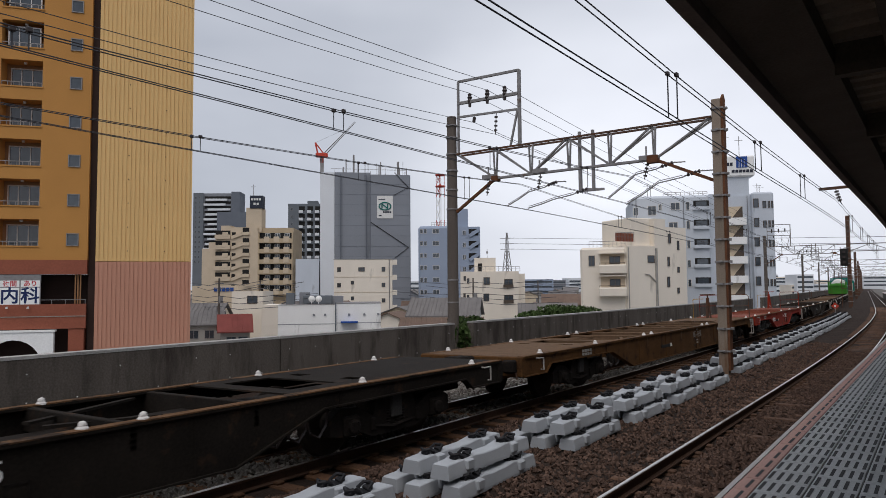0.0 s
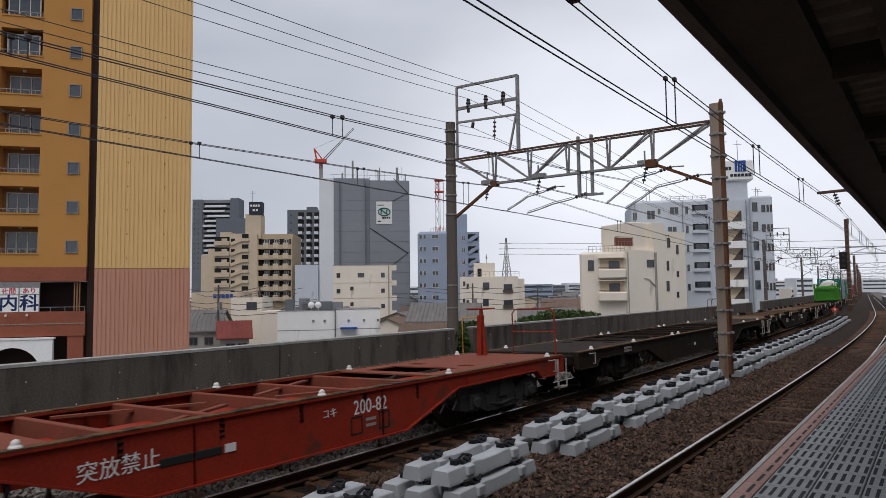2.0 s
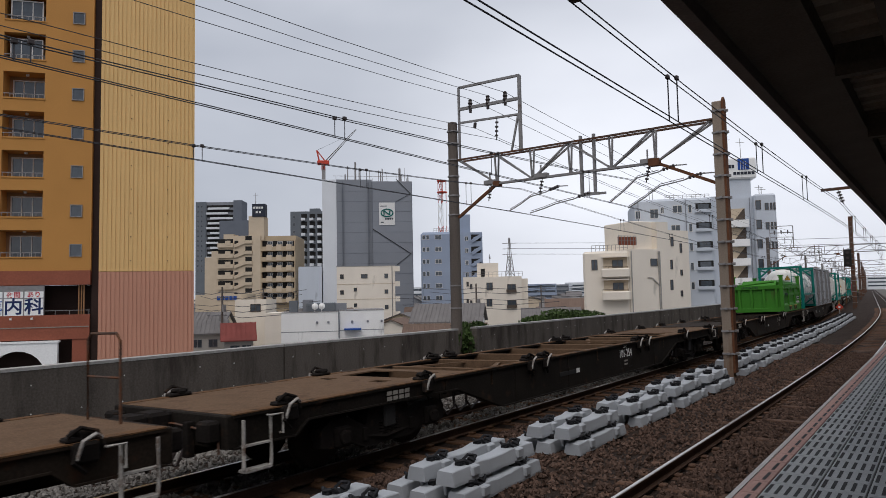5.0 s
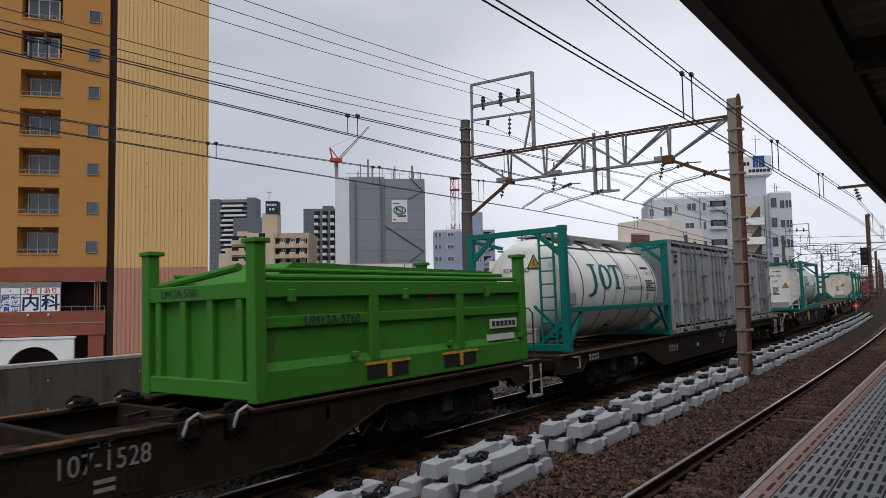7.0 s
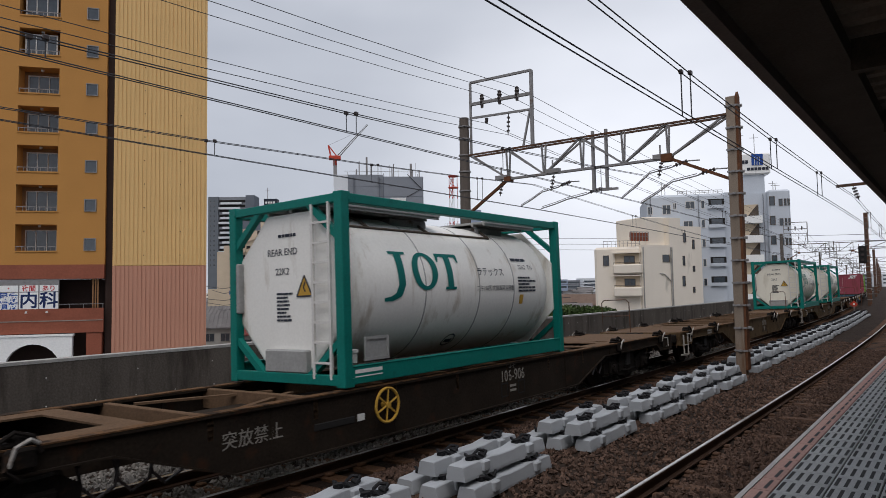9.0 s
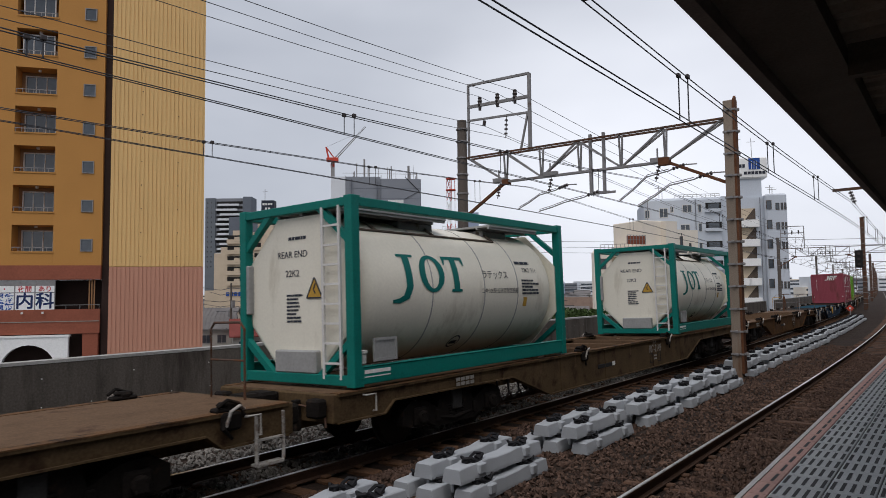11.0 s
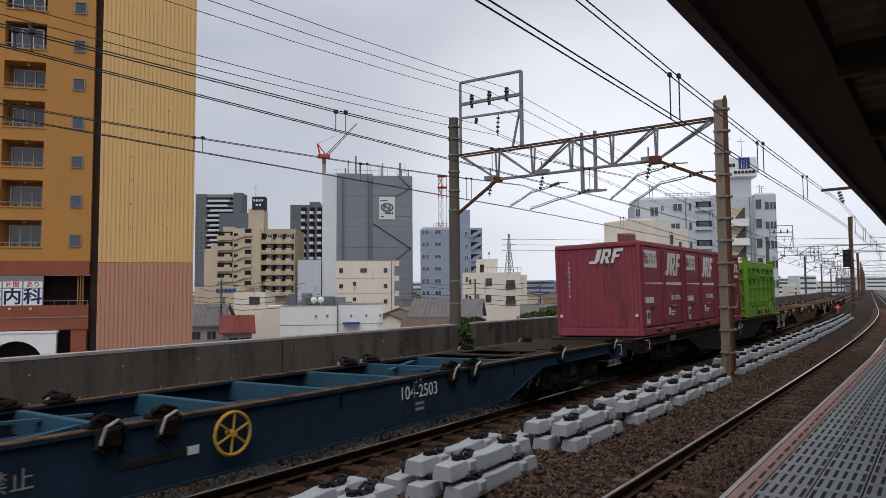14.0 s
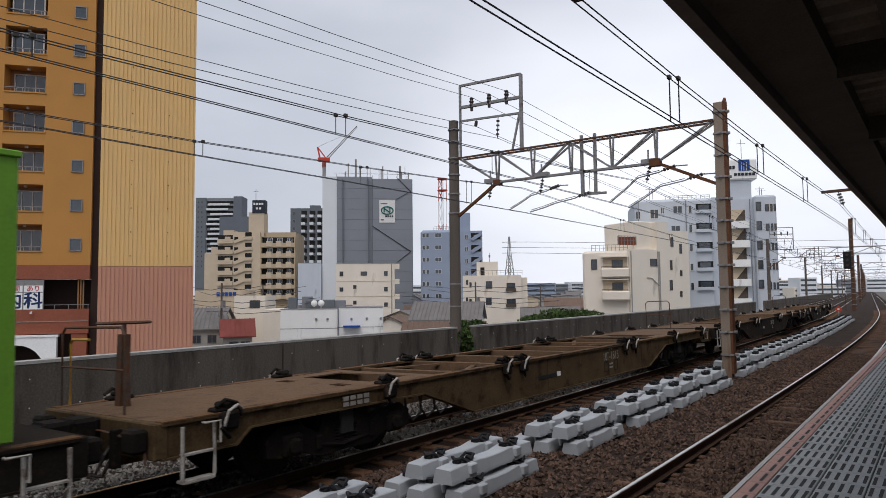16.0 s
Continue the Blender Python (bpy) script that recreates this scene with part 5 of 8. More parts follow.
        part("plate_frame", bm, "tank_grey", pl)
        bm = bmesh.new()
        lathe(bm, [(.30, .07), (.42, .075), (.44, .09), (.47, .09), (.48, .05)], at=(x - .16, -y + .29, 0), n=14)
        part("filler_cap", bm, "white_edge", c, "white round filler cap")
        bm = bmesh.new()
        bx(bm, x - .012, x - .009, -y + .2, -y + .72, .17, .22)
        bx(bm, x - .012, x - .009, -y + .2, -y + .72, .12, .135)
        part("maker_bars", bm, "white_ink", c, "white maker's mark as bars")
    return c


def big_emblem(c, R, zc, yc):
    """Three large plain teal shapes on the flank of the barrel: a hook, an upright ring and a capped stem."""
    def flat(bm, pts):
        a = [bm.verts.new((R + .002, yc + 1.1 * u, zc + .24 + .97 * v)) for u, v in pts]
        b = [bm.verts.new((R + .006, yc + 1.1 * u, zc + .24 + .97 * v)) for u, v in pts]
        bm.faces.new(b)
        for i in range(len(pts)):
            bm.faces.new((a[i], a[(i + 1) % len(pts)], b[(i + 1) % len(pts)], b[i]))
    bm = bmesh.new()
    flat(bm, [(-.62, .28), (-.48, .28), (-.48, -.2), (-.62, -.2)])
    flat(bm, [(-.62, -.2), (-.48, -.2), (-.56, -.38), (-.68, -.33)])
    flat(bm, [(-.68, -.33), (-.56, -.38), (-.74, -.45), (-.9, -.45), (-.9, -.40), (-.78, -.38)])
    flat(bm, [(-.72, .28), (-.38, .28), (-.38, .325), (-.72, .325)])
    n = 28
    for i in range(n):
        a, b = 2 * math.pi * i / n, 2 * math.pi * (i + 1) / n
        flat(bm, [(-.03 + .28 * math.cos(a), .02 + .31 * math.sin(a)), (-.03 + .28 * math.cos(b), .02 + .31 * math.sin(b)), (-.03 + .15 * math.cos(b), .02 + .25 * math.sin(b)), (-.03 + .15 * math.cos(a), .02 + .25 * math.sin(a))])
    flat(bm, [(.46, -.24), (.6, -.24), (.6, .27), (.46, .27)])
    flat(bm, [(.27, .27), (.79, .27), (.79, .325), (.27, .325)])
    flat(bm, [(.27, .17), (.30, .17), (.34, .27), (.27, .27)])
    flat(bm, [(.76, .17), (.79, .17), (.79, .27), (.72, .27)])
    flat(bm, [(.40, -.285), (.66, -.285), (.66, -.24), (.40, -.24)])
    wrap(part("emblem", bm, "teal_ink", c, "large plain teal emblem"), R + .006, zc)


def wrap(ob, r, zc):
    """Lays a flat side mark onto the barrel; height above the axis becomes arc length."""
    ob.matrix_basis, m = Matrix(), ob.matrix_basis.copy()
    bm = bmesh.new()
    bm.from_mesh(ob.data)
    up = (m.to_3x3().inverted() @ Vector((0, 0, 1))).normalized()
    lo = min((m @ v.co).z for v in bm.verts)
    hi = max((m @ v.co).z for v in bm.verts)
    n = int((hi - lo) / .06)
    for i in range(1, n + 1):
        z = lo + (hi - lo) * i / (n + 1)
        cut = m.inverted() @ Vector((0, 0, z))
        bmesh.ops.bisect_plane(bm, geom=bm.verts[:] + bm.edges[:] + bm.faces[:], plane_co=cut, plane_no=up)
    bm.to_mesh(ob.data)
    bm.free()
    for v in ob.data.vertices:
        p = m @ v.co
        th = (p.z - zc) / r
        k = r + .004 * (1 if p.x > 1.0 else 0)
        v.co = (k * math.cos(th), p.y, zc + k * math.sin(th))


def grey_container(label):
    """Open-side doors along the whole flank."""
    L, W, H = 6.058, 2.438, 2.59
    x, y = W / 2, L / 2
    c = holder("freight_container", label, "container", group="grey containers on the wagons")
    bm = bmesh.new()
    bx(bm, -x + .06, x - .06, -y + .05, y - .05, .12, H - .06)
    body = part("body", bm, "box_grey", c)
    bm = bmesh.new()
    for i in (-1, 1):
        for j in (-1, 1):
            bx(bm, i * (x - .1), i * x, j * (y - .12), j * y, 0, H, .01)
        bx(bm, i * (x - .1), i * x, -y + .12, y - .12, 0, .16, .01)
        bx(bm, i * (x - .1), i * (x - .01), -y + .12, y - .12, H - .08, H, .01)
        bx(bm, i * (x - .06), i * (x + .012), -.075, .075, .1, H - .04, .012)
    part("frame", bm, "box_grey", c)
    for i in (-1, 1):
        bm = bmesh.new()
        bx(bm, i * (x - .055), i * (x - .03), -y + .12, y - .12, H - .17, H - .085)
        bx(bm, i * (x - .055), i * (x - .03), -y + .12, y - .12, .165, .215)
        for u in (-y + .14, -y / 2 + .02, -.11, .11, y / 2 + .02, y - .14):
            bx(bm, i * (x - .055), i * (x - .02), u - .03, u + .03, .2, H - .1)
        part("door_seal", bm, "black_and_shade", body, "black rubber door seals")
        bm = bmesh.new()
        for u in (-2.3, -1.1, .75, 1.95):
            bx(bm, i * (x - .02), i * (x + .003), u, u + .36, .03, .125)
        part("fork_pocket", bm, "black_and_shade", body, "dark fork pockets")
    # a pair of folded-sheet doors on each side of the centre post
    for i in (-1, 1):
        for k, y0 in enumerate((-2.855, -1.425, .145, 1.575)):
            wd = 1.29
            bm = bmesh.new()
            o = [(0, .02), (.10, .02), (.13, .0), (.30, .0), (.33, .012), (.36, .0), (.52, .0), (.54, .045), (.61, .045), (.63, .0), (.80, .0), (.83, .012), (.86, .0), (1.02, .0), (1.05, .012), (1.08, .0), (1.16, .0), (1.19, .02), (wd, .02)]
            if k % 2:
                o = [(wd - u, t) for u, t in reversed(o)]
            for p, q in zip(o, o[1:]):
                f = [(i * (x - .03 + p[1]), y0 + p[0], .28), (i * (x - .03 + q[1]), y0 + q[0], .28), (i * (x - .03 + q[1]), y0 + q[0], H - .28), (i * (x - .03 + p[1]), y0 + p[0], H - .28)]
                bm.faces.new([bm.verts.new(v) for v in f])
            bx(bm, i * (x - .06), i * (x + .0), y0, y0 + wd, H - .30, H - .175, .006)
            bx(bm, i * (x - .06), i * (x + .0), y0, y0 + wd, .22, .33, .006)
            bx(bm, i * (x - .06), i * (x - .008), y0, y0 + .05, .22, H - .2)
            bx(bm, i * (x - .06), i * (x - .008), y0 + wd - .05, y0 + wd, .22, H - .2)
            door = part("door", bm, "box_grey", c, "folded-sheet grey side door")
            bm = bmesh.new()
            for q in ((.74, 1.2) if k % 2 == 0 else (.1, .56)):
                tube(bm, [(i * (x + .03), y0 + q, .08), (i * (x + .03), y0 + q, H - .08)], .021, 6)
                for z in (.08, .36, .8, 1.75, H - .33, H - .12):
                    bx(bm, i * (x - .02), i * (x + .055), y0 + q - .045, y0 + q + .045, z, z + .045, .008)
                bx(bm, i * (x + .02), i * (x + .055), y0 + q - .02, y0 + q + .34, .62 + .16 * (q > .5), .655 + .16 * (q > .5), .008)
                bx(bm, i * (x - .01), i * (x + .06), y0 + q + .1, y0 + q + .2, .58 + .16 * (q > .5), .72 + .16 * (q > .5), .012)
            part("lock_rod", bm, "grey_steel", door, "galvanised lock rods and handles")
            bm = bmesh.new()
            u = y0 - .07 if k % 2 == 0 else y0 + wd - .09
            for z in (.26, .9, 1.6, 2.28):
                bx(bm, i * (x - .02), i * (x + .045), u, u + .16, z, z + .085, .014)
            part("hinge", bm, "grey_steel", door)
    bm = bmesh.new()
    bx(bm, -x, x, -y, y, H - .002, H + .025)
    part("roof", bm, "dark_band", c, "rust-brown roof rim")
    bm = bmesh.new()
    corner_blocks(bm, L + .01, W + .01, H + .03, .16)
    part("corner_casting", bm, "grey_steel", c)
    # ribbed leading end
    bm = bmesh.new()
    for k in range(11):
        u = -x + .16 + k * .2
        bx(bm, u, u + .1, -y + .02, -y + .06, .2, H - .12, .015)
    part("end_ribs", bm, "box_grey", c)
    bm = bmesh.new()
    text_block(bm, "side", y - .6, y - .25, 2.0, 2.25, 2, x - .0, 12)
    text_block(bm, "side", -y + .3, -y + .6, 1.9, 2.2, 2, x - .0, 15)
    part("small_print", bm, "ink", c)
    return c


def steel_container(mat, label, style):
    """Twelve-foot steel container: 'door' with painted side doors, 'plain' with ribbed flank."""
    L, W, H = 3.68, 2.45, 2.50
    x, y = W / 2, L / 2
    c = holder("freight_container", label, "container", group="maroon containers on the wagon")
    bm = bmesh.new()
    bx(bm, -x + .04, x - .04, -y + .04, y - .04, .1, H - .03)
    body = part("body", bm, mat, c)
    bm = bmesh.new()
    for i in (-1, 1):
        for j in (-1, 1):
            bx(bm, i * (x - .09), i * x, j * (y - .09), j * y, 0, H, .02)
        bx(bm, i * (x - .08), i * x, -y + .09, y - .09, H - .11, H, .015)
        bx(bm, i * (x - .08), i * x, -y + .09, y - .09, .0, .2, .015)
    for j in (-1, 1):
        bx(bm, -x + .09, x - .09, j * (y - .08), j * y, H - .11, H, .015)
        bx(bm, -x + .09, x - .09, j * (y - .08), j * y, .0, .2, .015)
    bx(bm, -x + .02, x - .02, -y + .02, y - .02, H - .01, H + .02)
    part("frame", bm, mat, c)
    bm = bmesh.new()
    for j in (-1, 1):
        for k in range(11):
            u = -x + .15 + k * .2
            bx(bm, u, u + .085, min(j * (y - .045), j * (y - .01)), max(j * (y - .045), j * (y - .01)), .22, H - .13, .016)
    if style == "plain":
        for k in range(17):
            u = -y + .14 + k * .2
            for i in (-1, 1):
                bx(bm, min(i * (x - .045), i * (x - .01)), max(i * (x - .045), i * (x - .01)), u, u + .1, .24, H - .14, .016)
    part("ribs", bm, mat, c, "pressed steel ribs")
    if style == "door":
        for i in (-1, 1):
            for k in range(2):
                y0 = -y + .12 + k * 1.73
                bm = bmesh.new()
                bx(bm, i * (x - .03), i * (x - .002), y0, y0 + 1.69, .24, H - .14, .012)
                for q in (.02, 1.67):
                    bx(bm, i * (x - .01), i * (x + .012), y0 + q - .02, y0 + q + .02, .26, H - .16, .006)
                d = part("door", bm, mat, c, "maroon hinged side door")
                bm = bmesh.new()
                for q in (.07, 1.62):
                    tube(bm, [(i * (x + .02), y0 + q, .22), (i * (x + .02), y0 + q, H - .1)], .02, 6)
                    bx(bm, i * x, i * (x + .04), y0 + q - .05, y0 + q + .05, .3, .36)
                    bx(bm, i * x, i * (x + .04), y0 + q - .05, y0 + q + .05, H - .3, H - .24)
                part("lock_rod", bm, mat, d)
                bm = bmesh.new()
                bx(bm, i * (x + .015), i * (x + .04), y0 + .55, y0 + .95, .74, .78)
                part("door_handle", bm, "yellow_paint" if k else "dark_band", d, "lever handle")
        bm = bmesh.new()
        v = [bm.verts.new((x + dx, u, z)) for dx in (.0, .005) for u, z in ((-y + .25, 1.385), (y - .2, 1.34), (y - .2, 1.43), (-y + .25, 1.405))]
        for q in ((0, 1, 2, 3), (7, 6, 5, 4), (0, 4, 5, 1), (1, 5, 6, 2), (2, 6, 7, 3), (3, 7, 4, 0)):
            bm.faces.new([v[k] for k in q])
        part("white_band", bm, "white_ink", c, "thin white band along the doors")
        # slanted white block emblem
        emblem(c, x + .003, .78, 1.95, 1.35, .66)
        emblem(c, None, 0.0, 2.15, .8, .38, front=-y - .003)
        bm = bmesh.new()
        bx(bm, x + .0, x + .005, -y + .2, -y + 1.3, 1.82, 2.28)
        pl = part("notice_panel", bm, "white_ink", c, "white notice panel")
        lettering("lettering", "環境にやさしい\n鉄道コンテナ", .15, "box_maroon", pl, Matrix.Translation((x + .008, -y + .75, 2.05)) @ SIDE, bold=.015)
        bm = bmesh.new()
        for k in range(4):
            bx(bm, x + .0, x + .005, -y + .22 + k * .19, -y + .38 + k * .19, .86, 1.02)
        part("owner_bars", bm, "white_ink", c)
        bm = bmesh.new()
        bx(bm, x + .0, x + .005, -y + .35, -y + .6, .3, .68)
        g = part("eco_label", bm, "white_edge", c, "small green and white sticker")
        bm = bmesh.new()
        lathe(bm, [(x + .006, .1), (x + .009, .1)], "x", (0, -y + .475, .52), 16)
        part("eco_disc", bm, "box_green", g)
        lettering("lettering", "19D-38926", .2, "white_ink", c, Matrix.Translation((x + .008, y - .85, .98)) @ SIDE, bold=.012)
        bm = bmesh.new()
        text_block(bm, "side", y - 1.3, y - .8, .45, .6, 2, x + .004, 7)
        bx(bm, x + .0, x + .006, y - 1.5, y - 1.33, .5, .7)
        part("small_print", bm, "white_ink", c)
        lettering("lettering", "\n".join("19D38926"), .13, "white_ink", c, Matrix.Translation((-x + .42, -y - .002, 1.55)) @ FRONT)
        bm = bmesh.new()
        for k in (-1, 1):
            lathe(bm, [(-y - .004, .045), (-y - .0, .045)], "y", (k * (x - .14), 0, .55), 12)
        part("round_mark", bm, "white_ink", c)
    else:
        bm = bmesh.new()
        bar(bm, (x + .002, y - .72, 2.16), (x + .002, y - .72, 1.9), .08, .012, (1, 0, 0))
        bar(bm, (x + .002, y - .86, 1.88), (x + .002, y - .68, 1.88), .08, .012, (1, 0, 0))
        bar(bm, (x + .002, y - .5, 2.16), (x + .002, y - .5, 1.84), .08, .012, (1, 0, 0))
        bar(bm, (x + .002, y - .5, 2.12), (x + .002, y - .3, 2.06), .08, .012, (1, 0, 0))
        bar(bm, (x + .002, y - .45, 2.0), (x + .002, y - .28, 1.86), .08, .012, (1, 0, 0))
        for k in range(4):
            bx(bm, x, x + .004, y - .86 + k * .14, y - .75 + k * .14, 1.62, 1.74)
        part("emblem", bm, "white_ink", c, "white angular emblem")
        for dy, s in ((-.18, "19G"), (.02, "22331")):
            lettering("lettering", "\n".join(s), .13, "white_ink", c, Matrix.Translation((x + .0, y - .6 + dy, .65)) @ SIDE)
    bm = bmesh.new()
    for k in (-1, 1):
        for u in (-.75, .35):
            bx(bm, k * (x - .002), k * (x + .005), u, u + .42, .05, .15)
    pk = part("fork_pocket", bm, "black_and_shade", c, "fork pocket")
    bm = bmesh.new()
    for k in (-1, 1):
        for u in (-.75, .35):
            bx(bm, k * (x), k * (x + .008), u - .03, u + .45, .145, .175)
    part("pocket_rim", bm, "yellow_paint", pk, "yellow rim")
    return c


def emblem(parent, x, yc, zc, w, h, front=None):
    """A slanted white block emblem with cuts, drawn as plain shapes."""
    bm = bmesh.new()
    cells = [((.20, .2), (.36, .2), (.36, 1), (.20, 1)), ((0, 0), (.27, 0), (.36, .2), (.02, .2)), ((.41, 0), (.52, 0), (.52, 1), (.41, 1)),
             ((.52, .8), (.70, .8), (.70, 1), (.52, 1)), ((.62, .45), (.72, .45), (.72, .8), (.62, .8)), ((.52, .36), (.66, .36), (.66, .5), (.52, .5)),
             ((.55, .36), (.66, .36), (.75, 0), (.63, 0)), ((.79, 0), (.90, 0), (.90, 1), (.79, 1)), ((.90, .78), (1.12, .78), (1.12, 1), (.90, 1)), ((.90, .4), (1.04, .4), (1.04, .58), (.90, .58))]
    for quad in cells:
        pts = []
        for u, v in quad:
            uu = (u - .5) * w + (v - .5) * h * .3
            vv = (v - .5) * h
            pts.append((uu, vv))
        if front is None:
            a = [bm.verts.new((x, yc + p, zc + q)) for p, q in pts]
            b = [bm.verts.new((x + .004, yc + p, zc + q)) for p, q in pts]
        else:
            a = [bm.verts.new((.25 + p, front, zc + q)) for p, q in pts]
            b = [bm.verts.new((.25 + p, front - .004, zc + q)) for p, q in pts]
        bm.faces.new(b)
        bm.faces.new(a[::-1])
        for i in range(4):
            bm.faces.new((a[i], a[(i + 1) % 4], b[(i + 1) % 4], b[i]))
    part("emblem", bm, "white_ink", parent, "slanted white block emblem")


def open_container(mat, label, H, post, code, lime):
    """Green open-topped steel bin with stacking posts."""
    L, W = 6.0, 2.45
    x, y = W / 2, L / 2
    c = holder("bulk_container", label, "container", group="green bulk containers on the wagons")
    bm = bmesh.new()
    bx(bm, -x + .1, x - .1, -y + .12, y - .12, .1, H - .02)
    part("body", bm, mat, c)
    for i in (-1, 1):
        for j in (-1, 1):
            bm = bmesh.new()
            bx(bm, i * (x - .17), i * x, j * (y - .17), j * y, .02, post, .012)
            bx(bm, i * (x - .22), i * (x + .03), j * (y - .22), j * (y + .02), post - .02, post + .04, .01)
            part("corner_post", bm, mat, c, "stout green corner post")
    bm = bmesh.new()
    for i in (-1, 1):
        bx(bm, i * (x - .14), i * (x - .02), -y + .17, y - .17, H - .2, H - .0, .012)
        bx(bm, i * (x - .16), i * (x - .03), -y + .17, y - .17, .02, .36, .012)
        for z in ((.86, 1.0),) if not lime else ((.62, .72), (1.22, 1.32), (1.62, 1.70)):
            bx(bm, i * (x - .12), i * (x - .05), -y + .17, y - .17, z[0], z[1], .012)
        v = bm.verts
    for j in (-1, 1):
        bx(bm, -x + .17, x - .17, j * (y - .13), j * (y - .02), H - .2, H, .012)
        bx(bm, -x + .17, x - .17, j * (y - .15), j * (y - .02), .05, .26, .012)
    part("rail", bm, mat, c)
    bm = bmesh.new()
    n = 2 if not lime else 5
    for i in (-1, 1):
        for k in range(1, n + 1):
            yy = -y + L * k / (n + 1)
            bx(bm, i * (x - .12), i * (x - .02), yy - .09 if not lime else yy - .06, yy + .09 if not lime else yy + .06, .34, H - .18, .012)
    for j in (-1, 1):
        m = 4 if not lime else 8
        for k in range(m):
            u = -x + .35 + k * (W - .7) / (m - 1)
            bx(bm, u - .06, u + .06, j * (y - .14), j * (y - .03), .24, H - .18, .012)
    part("stiffener", bm, mat, c)
    # sloped ledge over the bottom rail
    bm = bmesh.new()
    for i in (-1, 1):
        a = [(i * (x - .1), .46), (i * (x - .03), .36), (i * (x - .1), .36)]
        for y0, y1 in ((-y + .17, y - .17),):
            p = [bm.verts.new((q[0], y0, q[1])) for q in a]
            r = [bm.verts.new((q[0], y1, q[1])) for q in a]
            bm.faces.new(p)
            bm.faces.new(r[::-1])
            for k in range(3):
                bm.faces.new((p[k], p[(k + 1) % 3], r[(k + 1) % 3], r[k]))
    part("ledge", bm, mat, c)
    # folded top cover with tubes
    bm = bmesh.new()
    for i in (-1, 1):
        tube(bm, [(i * (x - .12), -y + .2, H + .05), (i * (x - .12), y - .2, H + .05)], .035, 8)
        tube(bm, [(i * (x - .32), -y + .3, H + .15), (i * (x - .32), y - .3, H + .13)], .03, 8)
    if not lime:
        prism(bm, [(-y + .5, H), (-y + .9, H + .26), (y - .5, H + .2), (y - .3, H)], -x + .4, x - .4)
        tube(bm, [(-.9, -y + .1, H + .02), (.1, -y + .15, H + .12), (.8, -y + .1, H + .18)], .05, 8)
    else:
        bx(bm, -x + .15, x - .15, -y + .2, y - .2, H - .02, H + .03)
    part("cover", bm, mat, c, "folded green top cover")
    bm = bmesh.new()
    for i in (-1, 1):
        for u in (-.75, .95):
            bx(bm, i * (x - .06), i * (x - .018), u - .42, u + .42, .1, .29)
    pk = part("fork_pocket", bm, "black_and_shade", c, "fork pocket")
    bm = bmesh.new()
    for u in (-.75, .95):
        bx(bm, x - .028, x - .008, u - .46, u + .46, .29, .325)
        bx(bm, x - .028, x - .008, u - .03, u + .05, .1, .29)
    part("pocket_rim", bm, "yellow_paint", pk, "worn orange pocket rim")
    bm = bmesh.new()
    for k in range(6):
        u = -y + .5 + k * 1.05
        bx(bm, x - .06, x + .02, u, u + .1, .42 if k % 2 else H - .26, .5 if k % 2 else H - .1, .012)
    part("latch", bm, mat, c)
    if lime:
        for zz in (.55, 1.78):
            bm = bmesh.new()
            tube(bm, [(x - .02, -y + .2, zz + .06), (x + .01, -y + .35, zz), (x + .01, y - .35, zz), (x - .02, y - .2, zz + .06)], .022, 6)
            for u in (-y + .35, -.9, .9, y - .35):
                bx(bm, x - .06, x + .035, u - .06, u + .06, zz - .045, zz + .045, .012)
            part("cover_rod", bm, mat, c, "green cover rod in its brackets")
        for u in (-.62, -.22, .08, .55):
            bm = bmesh.new()
            tube(bm, [(u, -y - .01, .16), (u, -y - .01, H - .04)], .026, 6)
            for zz in (.5, 1.0, 1.5, 2.0):
                bx(bm, u - .05, u + .05, -y - .04, -y + .03, zz, zz + .05, .008)
            bx(bm, u - .02, u + .2, -y - .05, -y - .02, .72, .76, .006)
            rod = part("end_door_rod", bm, "w_tan" if u in (-.22, .08) else mat, c, "upright door lock rod")
            for zz in (.10, H - .06):
                bm = bmesh.new()
                bx(bm, u - .07, u + .07, -y - .05, -y + .03, zz, zz + .09, .012)
                part("rod_keeper", bm, "yellow_paint", rod, "orange rod keeper")
        for j in (-1, 1):
            for zz in (.35, .95, 1.55, 2.0):
                bm = bmesh.new()
                bx(bm, j * (x - .42), j * (x - .12), -y - .02, -y + .02, zz, zz + .07, .01)
                part("door_hinge", bm, mat, c)
    z = .93 if not lime else 1.5
    lettering("lettering", code, .17 if not lime else .2, "ink", c, Matrix.Translation((x - .04, -y + 1.25, z)) @ SIDE, 1.05)
    lettering("lettering", code, .15, "ink", c, Matrix.Translation((-.35, -y + .015, H - .1)) @ FRONT)
    bm = bmesh.new()
    bx(bm, x - .05, x - .035, y - 1.15, y - .3, .62, .78)
    pl = part("owner_panel", bm, "white_edge" if not lime else mat, c, "owner's name panel as plain bars")
    bm = bmesh.new()
    for k in range(6):
        bx(bm, x - .035, x - .03, y - 1.1 + k * .13, y - 1.0 + k * .13, .655, .745)
    part("panel_bars", bm, "ink", pl)
    bm = bmesh.new()
    bx(bm, x - .09, x - .03, y - 1.2, y - .4, .42, .52)
    part("label_plate", bm, "white_edge", c)
    bm = bmesh.new()
    for dy, dz, r in ((0, 0, .05), (.07, .04, .045), (.06, -.05, .04)):
        lathe(bm, [(x - .1, r), (x - .094, r)], "x", (0, .3 + dy, 1.2 + dz), 10)
    part("emblem", bm, "red_paint", c, "small red and orange emblem")
    bm = bmesh.new()
